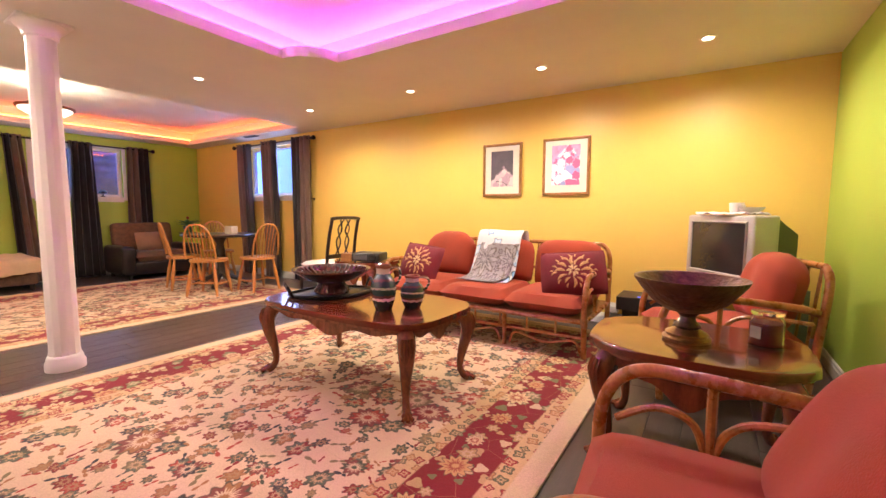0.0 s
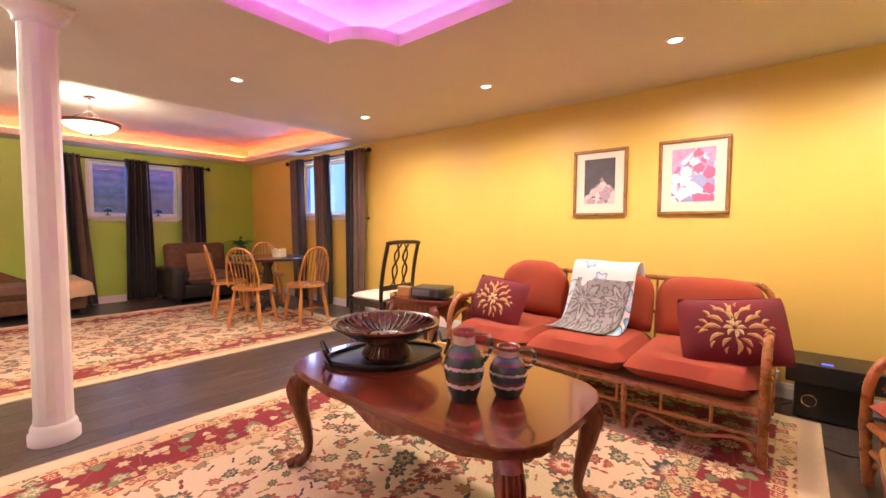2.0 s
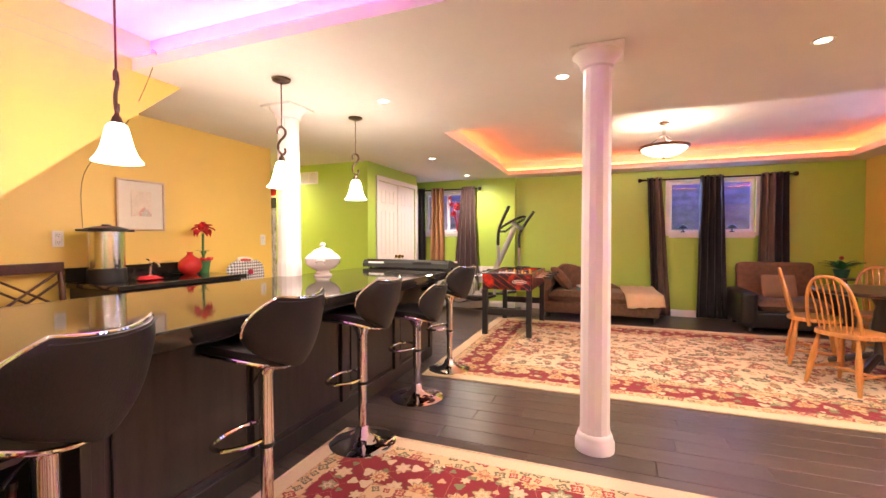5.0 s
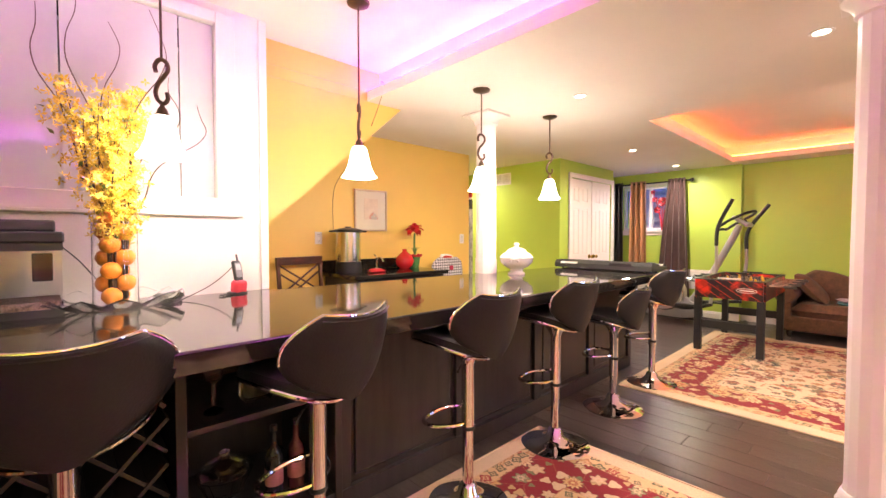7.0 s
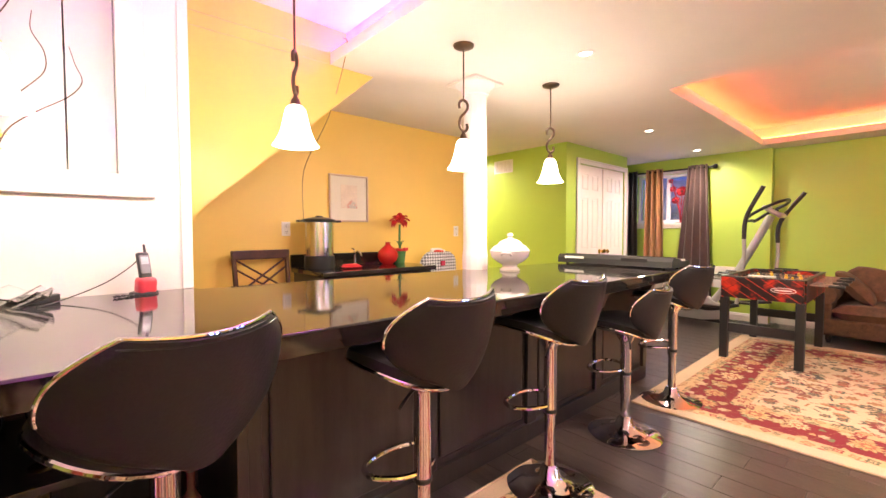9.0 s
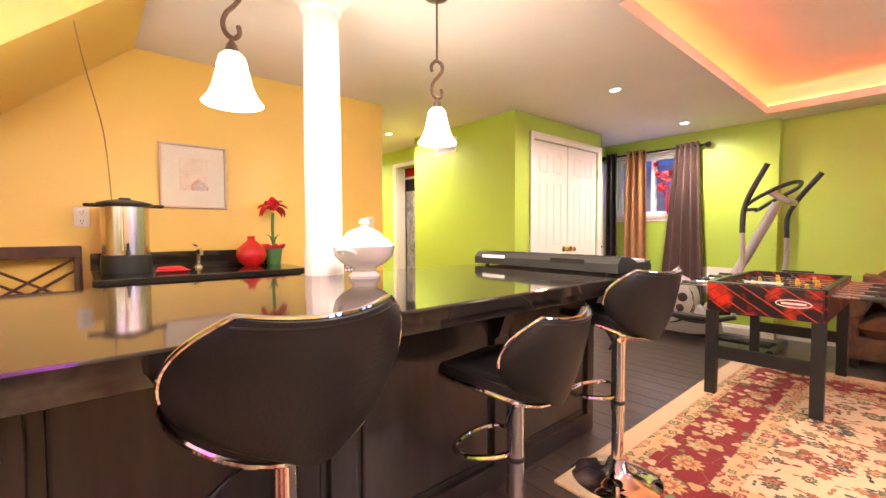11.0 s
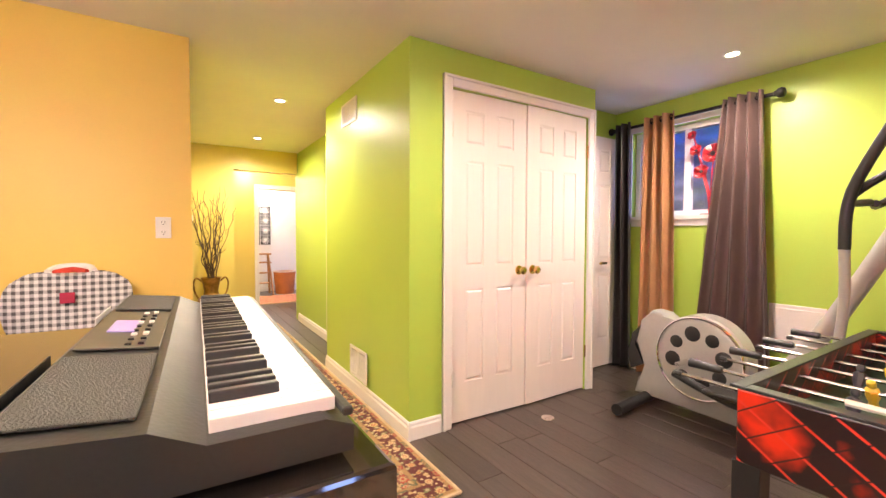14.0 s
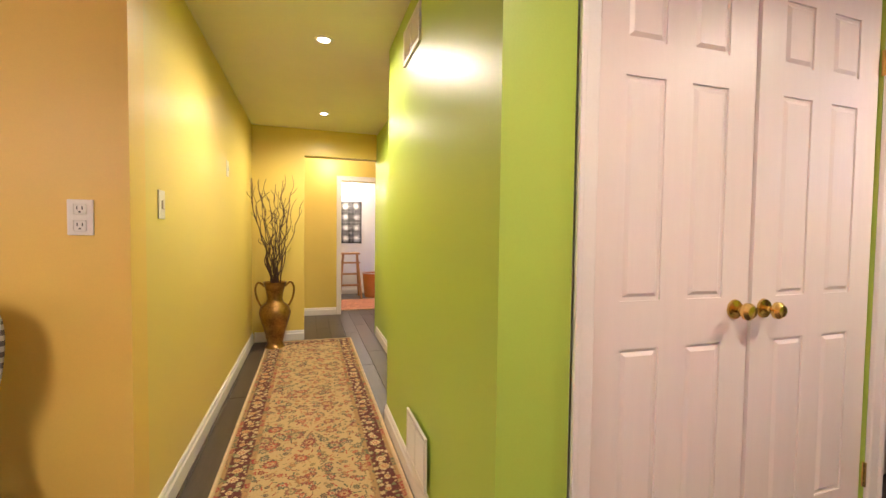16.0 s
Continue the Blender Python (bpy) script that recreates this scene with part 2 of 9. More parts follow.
TOP = CEIL + 0.35
WIN_N, WIN_W, WIN_S = (-6.36, -5.16, 1.33, 2.13), (2.10, 3.22, 1.30, 2.09), (-1.98, -1.10, 1.33, 2.06)
wall("wall_north", "y", H_N, 1, H_W - 0.14, H_E + 0.14, M_YELLOW, "warm yellow painted wall", [WIN_N], TOP)
wall("wall_west", "x", H_W, -1, -0.28, H_N, M_GREEN, "lime green painted wall", [WIN_W], TOP)
wall("wall_west_south", "x", -7.98, -1, -2.29, -0.28, M_GREEN, "lime green painted wall with a small offset", [WIN_S], TOP, thick=0.26)
wall("wall_east", "x", H_E, 1, H_S - 1.2, H_N, M_GREEN, "lime green painted wall", (), TOP)
wall("wall_bar", "y", H_S, -1, -1.70, H_E, M_WHITE, "white painted wall with an inner window behind the bar", [(-1.43, 0.60, 1.445, 2.40)], TOP, thick=0.20)
wall("wall_sink", "y", -2.52, -1, -4.66, H_E, M_YELLOW, "warm yellow painted wall above the sink counter", (), TOP)
wall("wall_hall_east", "x", -4.66, 1, -5.62, -2.52 - 0.14, M_YELLOW2, "lemon yellow painted hallway wall", (), TOP, thick=0.12)
wall("wall_hall_end", "y", -5.60, -1, -5.95, -4.54, M_YELLOW2, "lemon yellow hallway end wall with an opening", [(-5.95, -5.175, 0.0, 1.99)], TOP)
wall("wall_hall_west", "x", -5.69, -1, -3.40, -1.83, M_GREEN, "lime green painted hallway wall", (), TOP)
wall("wall_hall_west_far", "x", -5.96, -1, -5.74, -3.40, M_GREEN, "lime green painted hallway wall with a side doorway", [(-4.19, -3.40, 0.0, 2.03)], TOP)
wall("wall_closet", "y", -1.83, -1, -7.27, -5.83, M_GREEN, "lime green wall round the closet doors", [(-7.19, -5.97, 0.0, 2.045)], TOP)
wall("wall_closet_side", "x", -7.27, 1, -2.15, -1.97, M_GREEN, "lime green closet side wall", (), TOP, thick=0.1)
wall("wall_closet_back", "y", -2.15, -1, -7.98, -5.83, M_GREEN, "lime green recess wall", (), TOP)
wall("wall_side_room", "x", -6.9, -1, -5.74, -2.29, M_WHITE, "plain wall of a side room", (), TOP)
wall("wall_corridor_east", "x", -5.02, 1, -7.0, -5.74, M_YELLOW2, "lemon yellow corridor wall", (), TOP)
wall("wall_corridor_end", "y", -6.94, -1, -7.0, -5.02, M_YELLOW2, "lemon yellow wall with a doorway", [(-6.30, -5.66, 0.0, 1.90)], TOP)
wall("wall_corridor_west", "x", -6.6, -1, -6.94, -5.74, M_YELLOW2, "lemon yellow corridor wall", (), TOP)
wall("wall_far_room", "y", -8.95, -1, -7.6, -4.4, M_WHITE, "white wall of the far room", (), TOP)
wall("wall_far_room_west", "x", -7.5, -1, -8.95, -7.08, M_WHITE, "white wall of the far room", (), TOP)
wall("wall_far_room_east", "x", -4.5, 1, -8.95, -7.08, M_WHITE, "white wall of the far room", (), TOP)

# stair enclosure with a sloping underside over the sink
bm = prism([(-1.70, 1.237), (-2.90, 2.30), (-2.90, TOP), (-1.70, TOP)], 0, 0.06, m=pose(0, -1.60, 0, 90))
structure("wall_stair_face", bm, M_YELLOW, "yellow painted stair side with a slanted lower edge", "wall")
bm = prism([(-1.55, 1.107), (-2.90, 2.303), (-2.90, 2.37), (-1.55, 1.20)], 0.06, 0.92, m=pose(0, -1.60, 0, 90))
structure("ceiling_slope", bm, M_YELLOW, "yellow painted slanted underside of the stairs", "ceiling")
wall("wall_stair_end", "x", -1.70, 1, -2.52, -1.60, M_YELLOW, "yellow wall under the stairs", (), 1.24, thick=0.1)
structure("wall_stair_inner", box(-1.6, -2.50, 1.2, 1.0, -2.44, TOP), mat("grey_paint", (0.55, 0.55, 0.58), 0.5, var=0.04), "pale grey stairwell wall", "wall")


def ring_fill(outer, inners, z, up=False):
    bm = bmesh.new()
    edges = []
    for poly in (outer, *inners):
        vs = [bm.verts.new((x, y, z)) for x, y in poly]
        edges += [bm.edges.new((vs[i], vs[(i + 1) % len(vs)])) for i in range(len(vs))]
    bmesh.ops.triangle_fill(bm, use_beauty=True, use_dissolve=False, edges=edges)
    return bm


def rect(x0, y0, x1, y1):
    return [(x0, y0), (x1, y0), (x1, y1), (x0, y1)]


def scooped(x0, y0, x1, y1, r):
    """A rectangle whose two far corners are scooped inwards."""
    out = [(x0, y0), (x1, y0)]
    out += [(x1 - r * math.sin(a), y1 - r * math.cos(a)) for a in np.linspace(0, math.pi / 2, 9)]
    out += [(x0 + r * math.cos(a), y1 - r * math.sin(a)) for a in np.linspace(0, math.pi / 2, 9)]
    return out


Y_TRAY = -1.60   # the purple tray runs on to the stair side
TRAY_P = scooped(-2.54, Y_TRAY + 0.002, 0.55, 2.63, 0.30)
TRAY_R = rect(-7.68, -0.33, -4.67, 4.13)
structure("ceiling", ring_fill(rect(-8.2, -9.1, 1.2, 4.55), [TRAY_P, TRAY_R], CEIL), M_CEIL, "beige-white painted ceiling with two lit trays", "ceiling")


def tray(name, poly, box2, rise, led, label):
    lip, x0, y0, x1, y1 = 0.075, *box2
    bm = bmesh.new()
    for i in range(len(poly)):
        (ax, ay), (bx, by) = poly[i], poly[(i + 1) % len(poly)]
        if max(ay, by) < Y_TRAY + 0.01:
            continue
        bm.faces.new([bm.verts.new(c) for c in ((ax, ay, CEIL), (bx, by, CEIL), (bx, by, CEIL + lip), (ax, ay, CEIL + lip))])
    bmesh.ops.remove_doubles(bm, verts=bm.verts, dist=1e-4)
    structure(name + "_lip", bm, M_CEIL, "white lip of a " + label, "ceiling")
    structure(name + "_ledge", ring_fill(rect(*box2), [poly], CEIL + lip), M_CEIL, "ledge of a " + label, "ceiling")
    bm = box(x0, y0, CEIL + lip, x1, y1, CEIL + rise)
    bm.faces.ensure_lookup_table()
    bmesh.ops.delete(bm, geom=[f for f in bm.faces if f.calc_center_median().z < CEIL + lip + 0.001 or f.calc_center_median().y < Y_TRAY + 0.001], context="FACES")
    structure(name + "_top", bm, M_CEIL, "raised part of a " + label, "ceiling")
    bm = bmesh.new()
    o = 0.045
    ends = [((x1 - o, y0 + o), (x1 - o, y1 - o)), ((x1 - o, y1 - o), (x0 + o, y1 - o)), ((x0 + o, y1 - o), (x0 + o, y0 + o))]
    if y0 > Y_TRAY + 0.01:
        ends.append(((x0 + o, y0 + o), (x1 - o, y0 + o)))
    for a, b in ends:
        tube([(*a, CEIL + lip + 0.012), (*b, CEIL + lip + 0.012)], 0.010, 6, bm)
    e = structure(name + "_light_strip", bm, led, "glowing strip light on the ledge of a " + label, "strip light")


tray("ceiling_tray_purple", TRAY_P, (-2.66, Y_TRAY, 0.67, 2.75), 0.235, M_LED_PURPLE, "purple-lit ceiling tray")
tray("ceiling_tray_red", TRAY_R, (-7.80, -0.45, -4.55, 4.25), 0.22, M_LED_RED, "red-lit ceiling tray")
# unseen slab, added to stop sky light leaking through the thin ceiling
structure("roof_cover", box(-8.3, -9.2, TOP, 1.3, 4.7, TOP + 0.05), M_SUB, "unseen cover above the ceiling that blocks sky light", "ceiling")


# ---- rugs ----
def math_node(nt, op, a, b=None, clamp=False):
    n = nt.nodes.new("ShaderNodeMath")
    n.operation, n.use_clamp = op, clamp
    for i, v in enumerate((a, b)):
        if v is None:
            continue
        if isinstance(v, (int, float)):
            n.inputs[i].default_value = v
        else:
            nt.links.new(v, n.inputs[i])
    return n.outputs[0]


def mix_color(nt, f, a, b):
    n = nt.nodes.new("ShaderNodeMix")
    n.data_type = "RGBA"
    nt.links.new(f, n.inputs[0])
    for i, v in ((6, a), (7, b)):
        if isinstance(v, tuple):
            n.inputs[i].default_value = rgba(v)
        else:
            nt.links.new(v, n.inputs[i])
    return n.outputs[2]


def below(nt, a, limit, soft=0.004):
    n = nt.nodes.new("ShaderNodeMapRange")
    n.inputs[1].default_value, n.inputs[2].default_value = limit - soft, limit + soft
    n.inputs[3].default_value, n.inputs[4].default_value = 1.0, 0.0
    nt.links.new(a, n.inputs[0])
    return n.outputs[0]


def blooms(nt, vec, base, scale, size, petals, colours, heart, randomness=0.75, ring=True, squash=1.0, second=None, amp=0.18):
    """Woven flowers, one to a cell, over a ground colour."""
    v = nt.nodes.new("ShaderNodeTexVoronoi")
    v.voronoi_dimensions = "2D"
    v.inputs["Scale"].default_value, v.inputs["Randomness"].default_value = scale, randomness
    nt.links.new(vec, v.inputs["Vector"])
    sub = nt.nodes.new("ShaderNodeVectorMath")
    sub.operation = "SUBTRACT"
    nt.links.new(vec, sub.inputs[0])
    nt.links.new(v.outputs["Position"], sub.inputs[1])
    sx = nt.nodes.new("ShaderNodeSeparateXYZ")
    nt.links.new(sub.outputs[0], sx.inputs[0])
    sc = nt.nodes.new("ShaderNodeSeparateColor")
    nt.links.new(v.outputs["Color"], sc.inputs[0])
    turn = math_node(nt, "MULTIPLY", sc.outputs[1], 6.28)
    co, si = math_node(nt, "COSINE", turn), math_node(nt, "SINE", turn)
    px = math_node(nt, "ADD", math_node(nt, "MULTIPLY", sx.outputs[0], co), math_node(nt, "MULTIPLY", sx.outputs[1], si))
    py = math_node(nt, "SUBTRACT", math_node(nt, "MULTIPLY", sx.outputs[1], co), math_node(nt, "MULTIPLY", sx.outputs[0], si))
    py = math_node(nt, "MULTIPLY", py, squash)
    r = math_node(nt, "SQRT", math_node(nt, "ADD", math_node(nt, "POWER", px, 2.0), math_node(nt, "POWER", py, 2.0)))
    ang = math_node(nt, "ARCTAN2", py, px)
    lobes = math_node(nt, "COSINE", math_node(nt, "MULTIPLY", ang, float(petals)))
    edge = math_node(nt, "ADD", math_node(nt, "MULTIPLY", lobes, amp if petals > 2 else 0.50), 1.0 - amp if petals > 2 else 0.55)
    edge = math_node(nt, "MULTIPLY", edge, math_node(nt, "ADD", math_node(nt, "MULTIPLY", sc.outputs[2], 0.7), 0.55))
    k = math_node(nt, "DIVIDE", r, math_node(nt, "MULTIPLY", edge, size))
    ramp = nt.nodes.new("ShaderNodeValToRGB")
    ramp.color_ramp.interpolation = "CONSTANT"
    for i, c in enumerate(colours):
        e = ramp.color_ramp.elements[i] if i < 2 else ramp.color_ramp.elements.new(i / len(colours))
        e.position, e.color = i / len(colours), rgba(c)
    nt.links.new(sc.outputs[0], ramp.inputs[0])
    out = mix_color(nt, below(nt, k, 1.0, 0.05), base, (0.10, 0.065, 0.04) if ring else ramp.outputs[0])
    if ring:
        skin = ramp.outputs[0]
        if second:
            half = below(nt, math_node(nt, "SINE", math_node(nt, "MULTIPLY", ang, 1.5)), 0.1, 0.1)
            skin = mix_color(nt, half, skin, second)
        out = mix_color(nt, below(nt, k, 0.90, 0.06), out, skin)
        veins = math_node(nt, "SINE", math_node(nt, "MULTIPLY", ang, float(petals * 2 + 1)))
        band = math_node(nt, "MULTIPLY", below(nt, k, 0.62, 0.06), below(nt, veins, 0.0, 0.2))
        out = mix_color(nt, band, out, heart)
        out = mix_color(nt, below(nt, k, 0.40, 0.05), out, heart)
        out = mix_color(nt, below(nt, k, 0.24, 0.05), out, ramp.outputs[0])
    return out


def rug_material(name, hx, hy, field, border, guard, edge, kinds, bands, fscale=1.0, bscale=1.0):
    m = bpy.data.materials.new(name)
    m.use_nodes = True
    nt = m.node_tree
    b = nt.nodes["Principled BSDF"]
    b.inputs["Roughness"].default_value, b.inputs["Sheen Weight"].default_value = 0.95, 0.05
    tc = nt.nodes.new("ShaderNodeTexCoord")
    sx = nt.nodes.new("ShaderNodeSeparateXYZ")
    nt.links.new(tc.outputs["Object"], sx.inputs[0])
    d = math_node(nt, "MINIMUM", math_node(nt, "SUBTRACT", hx, math_node(nt, "ABSOLUTE", sx.outputs[0])),
                  math_node(nt, "SUBTRACT", hy, math_node(nt, "ABSOLUTE", sx.outputs[1])))
    wob = node(nt, "ShaderNodeTexNoise", Scale=13.0, Detail=3.0)
    nt.links.new(tc.outputs["Object"], wob.inputs["Vector"])
    warp = nt.nodes.new("ShaderNodeVectorMath")
    warp.operation = "MULTIPLY_ADD"
    nt.links.new(wob.outputs["Color"], warp.inputs[0])
    warp.inputs[1].default_value = (0.013, 0.013, 0)
    nt.links.new(tc.outputs["Object"], warp.inputs[2])
    vec = warp.outputs[0]
    vor = nt.nodes.new("ShaderNodeTexVoronoi")
    vor.voronoi_dimensions, vor.feature = "2D", "DISTANCE_TO_EDGE"
    vor.inputs["Scale"].default_value = 4.2 * fscale
    nt.links.new(vec, vor.inputs["Vector"])
    ground = mix_color(nt, below(nt, vor.outputs["Distance"], 0.002, 0.003), field, (0.42, 0.30, 0.16))
    dull = (0.10, 0.12, 0.08)
    ground = blooms(nt, vec, ground, 8.5 * fscale, 0.046 / fscale, 2, kinds, kinds[0], 1.0, ring=False, squash=1.7)
    ground = blooms(nt, vec, ground, 5.6 * fscale, 0.056 / fscale, 7, kinds[::-1], (0.36, 0.22, 0.10), 1.0, squash=1.25)
    ground = blooms(nt, vec, ground, 3.9 * fscale, 0.080 / fscale, 8, kinds, (0.50, 0.33, 0.18), 0.9, squash=1.25, second=dull, amp=0.14)
    ground = blooms(nt, vec, ground, 2.3 * fscale, 0.125 / fscale, 11, kinds, field, 0.7, squash=1.15, amp=0.13, second=(0.22, 0.06, 0.045))
    red = mix_color(nt, below(nt, vor.outputs["Distance"], 0.003, 0.004), border, (0.42, 0.24, 0.11))
    red = blooms(nt, vec, red, 9.0 * bscale, 0.032 / bscale, 3, [(0.45, 0.30, 0.14), (0.16, 0.17, 0.07), (0.55, 0.42, 0.25)], border, ring=False)
    red = blooms(nt, vec, red, 6.6 * bscale, 0.050 / bscale, 6, [(0.40, 0.28, 0.12), (0.22, 0.22, 0.10), (0.52, 0.36, 0.20)], (0.55, 0.42, 0.26), 0.6)
    red = blooms(nt, vec, red, 3.9 * bscale, 0.084 / bscale, 11, [(0.58, 0.40, 0.17), (0.62, 0.47, 0.25), (0.52, 0.32, 0.13)], (0.30, 0.07, 0.04), 0.25, amp=0.16)
    strip = blooms(nt, vec, guard, 15.0, 0.034, 4, [(0.30, 0.03, 0.03), (0.12, 0.12, 0.06), (0.40, 0.20, 0.08)], guard, 0.5)
    e0, e1, e2, e3 = bands
    c = mix_color(nt, below(nt, d, e3), ground, strip)
    c = mix_color(nt, below(nt, d, e2), c, red)
    c = mix_color(nt, below(nt, d, e1), c, strip)
    c = mix_color(nt, below(nt, d, e0), c, edge)
    weave = node(nt, "ShaderNodeTexNoise", Scale=170.0, Detail=2.0)
    nt.links.new(tc.outputs["Object"], weave.inputs["Vector"])
    wear = node(nt, "ShaderNodeTexNoise", Scale=2.2, Detail=4.0)
    nt.links.new(tc.outputs["Object"], wear.inputs["Vector"])
    tone = math_node(nt, "ADD", math_node(nt, "MULTIPLY", weave.outputs[0], 0.5), math_node(nt, "ADD", math_node(nt, "MULTIPLY", wear.outputs[0], 0.3), 0.60))
    hsv = nt.nodes.new("ShaderNodeHueSaturation")
    nt.links.new(tone, hsv.inputs["Value"])
    nt.links.new(c, hsv.inputs["Color"])
    nt.links.new(hsv.outputs[0], b.inputs["Base Color"])
    bp = node(nt, "ShaderNodeBump", Strength=0.35, Distance=0.006)
    nt.links.new(weave.outputs[0], bp.inputs["Height"])
    nt.links.new(bp.outputs[0], b.inputs["Normal"])
    return m


M_FRINGE = mat("rug_binding", (0.62, 0.46, 0.29), 0.9, var=0.15, scale=20, bump=0.3, bscale=200)


def rug(name, x0, y0, x1, y1, material, label):
    hx, hy = (x1 - x0) / 2, (y1 - y0) / 2
    e = thing(name, pose((x0 + x1) / 2, (y0 + y1) / 2, 0.0), label, "rug")
    bm = bmesh.new()
    nx, ny = 24, 36
    g = []
    for i in range(nx + 1):
        row = []
        for j in range(ny + 1):
            u, v = -hx + 2 * hx * i / nx, -hy + 2 * hy * j / ny
            lift = 0.0015 * math.sin(3.1 * u + 1.7 * v) + 0.0015 * math.sin(2.3 * v - u)
            rim = i in (0, nx) or j in (0, ny)
            row.append(bm.verts.new((u + (0.004 * math.sin(9 * v) if rim else 0), v + (0.004 * math.sin(8 * u) if rim else 0), 0.011 + lift)))
        g.append(row)
    for i in range(nx):
        for j in range(ny):
            bm.faces.new((g[i][j], g[i + 1][j], g[i + 1][j + 1], g[i][j + 1]))
    part("carpet", bm, material, e, smooth=True)
    bm = bmesh.new()
    for a, b in (((-hx, -hy), (hx, -hy)), ((hx, -hy), (hx, hy)), ((hx, hy), (-hx, hy)), ((-hx, hy), (-hx, -hy))):
        tube([(*a, 0.007), (*b, 0.007)], 0.008, 6, bm)
    part("binding", bm, M_FRINGE, e, "cream bound edge", smooth=True)
    return e


CREAM = (0.62, 0.46, 0.29)
KINDS = [(0.22, 0.025, 0.022), (0.070, 0.085, 0.050), (0.33, 0.15, 0.055), (0.36, 0.060, 0.035), (0.045, 0.045, 0.045), (0.20, 0.16, 0.075)]
WINE = (0.20, 0.008, 0.014)
rug("area_rug", -3.02, -0.36, -0.17, 4.06, rug_material("rug_living", 1.425, 2.21, CREAM, WINE, (0.55, 0.37, 0.19), (0.58, 0.43, 0.27), KINDS, (0.10, 0.19, 0.46, 0.56), 1.25),
    "cream and wine-red floral area rug under the coffee table")
rug("area_rug", -7.00, -0.34, -4.16, 3.86, rug_material("rug_dining", 1.42, 2.10, CREAM, WINE, (0.55, 0.37, 0.19), (0.58, 0.43, 0.27), KINDS, (0.10, 0.19, 0.46, 0.56), 1.25),
    "cream and wine-red floral area rug under the dining table")
rug("hallway_runner", -5.66, -5.50, -4.82, -1.27, rug_material("rug_runner", 0.42, 2.115, (0.46, 0.32, 0.155), (0.10, 0.018, 0.016), (0.33, 0.20, 0.08), (0.48, 0.36, 0.2), KINDS,
    (0.014, 0.035, 0.130, 0.155), 3.0, 3.0), "long golden floral runner with dark red borders in the hallway")

# ---- trim ----


def skirting(name, a, b, side, h=0.105):
    """Moulded baseboard from a to b, standing off the wall towards 'side'."""
    a, b = Vector((*a, 0)), Vector((*b, 0))
    d = (b - a).normalized()
    n = Vector((-d.y, d.x, 0)) * side
    prof = [(0.0, 0.0), (0.016, 0.0), (0.016, h * 0.68), (0.010, h * 0.78), (0.010, h * 0.9), (0.004, h), (0.0, h)]
    bm = bmesh.new()
    ra = [bm.verts.new(a + n * p + Vector((0, 0, z))) for p, z in prof]
    rb = [bm.verts.new(b + n * p + Vector((0, 0, z))) for p, z in prof]
    for i in range(len(prof)):
        j = (i + 1) % len(prof)
        bm.faces.new((ra[i], ra[j], rb[j], rb[i]))
    bm.faces.new(ra), bm.faces.new(rb)
    return structure(name, bm, M_WHITE, "white moulded baseboard", "baseboard")


skirting("baseboard_1", (H_W, H_N), (H_E, H_N), -1)
skirting("baseboard_2", (H_W, -0.28), (H_W, H_N - 0.02), -1)
skirting("baseboard_3", (-7.98, -2.15), (-7.98, -0.28), -1)
skirting("baseboard_4", (H_E, H_S), (H_E, H_N - 0.02), 1)
skirting("baseboard_5", (-4.68, -2.52), (-1.72, -2.52), 1)
skirting("baseboard_6", (-4.66, -5.58), (-4.66, -2.50), 1)
skirting("baseboard_7", (-5.175, -5.60), (-4.68, -5.60), 1)
skirting("baseboard_8", (-5.69, -3.40), (-5.69, -1.81), -1)
skirting("baseboard_9", (-5.96, -5.58), (-5.96, -4.245), -1)
skirting("baseboard_10", (-5.90, -1.83), (-5.675, -1.83), 1)
skirting("baseboard_11", (-5.66, -6.94), (-5.02, -6.94), 1)
skirting("baseboard_12", (-7.5, -8.95), (-4.5, -8.95), 1)


def casing(name, axis, face, out, a0, a1, z1, w=0.065, label="white moulded door casing"):
    e = structure(name, box(0, 0, 0, 0.001, 0.001, 0.001), M_WHITE, label, "trim")
    bm = bmesh.new()
    f0, f1 = sorted((face, face + out * 0.018))
    g0, g1 = sorted((face, face + out * 0.026))
    for p, q, r, s in ((a0 - w, a0, 0, z1 + w), (a1, a1 + w, 0, z1 + w), (a0, a1, z1, z1 + w)):
        if axis == "x":
            box(f0, p, r, f1, q, s, 0.005, bm)
        else:
            box(p, f0, r, q, f1, s, 0.005, bm)
    for p, q, r, s in ((a0 - w, a0 - w + 0.018, 0, z1 + w), (a1 + w - 0.018, a1 + w, 0, z1 + w), (a0 - w, a1 + w, z1 + w - 0.018, z1 + w)):
        if axis == "x":
            box(g0, p, r, g1, q, s, 0.004, bm)
        else:
            box(p, g0, r, q, g1, s, 0.004, bm)
    me = bpy.data.meshes.new(name)
    bm.to_mesh(me)
    bm.free()
    me.materials.append(M_WHITE)
    e.data = me
    return e


casing("trim_closet", "y", -1.83, 1, -7.19, -5.97, 2.045)
casing("trim_hall_side", "x", -5.96, 1, -4.19, -3.46, 2.03, 0.05)
structure("trim_hall_jamb", box(-6.10, -4.187, 0.0, -5.962, -4.172, 2.028, 0.002), M_WHITE, "white door jamb lining in the hallway", "trim")
casing("trim_far_door", "y", -6.94, 1, -6.30, -5.66, 1.90)


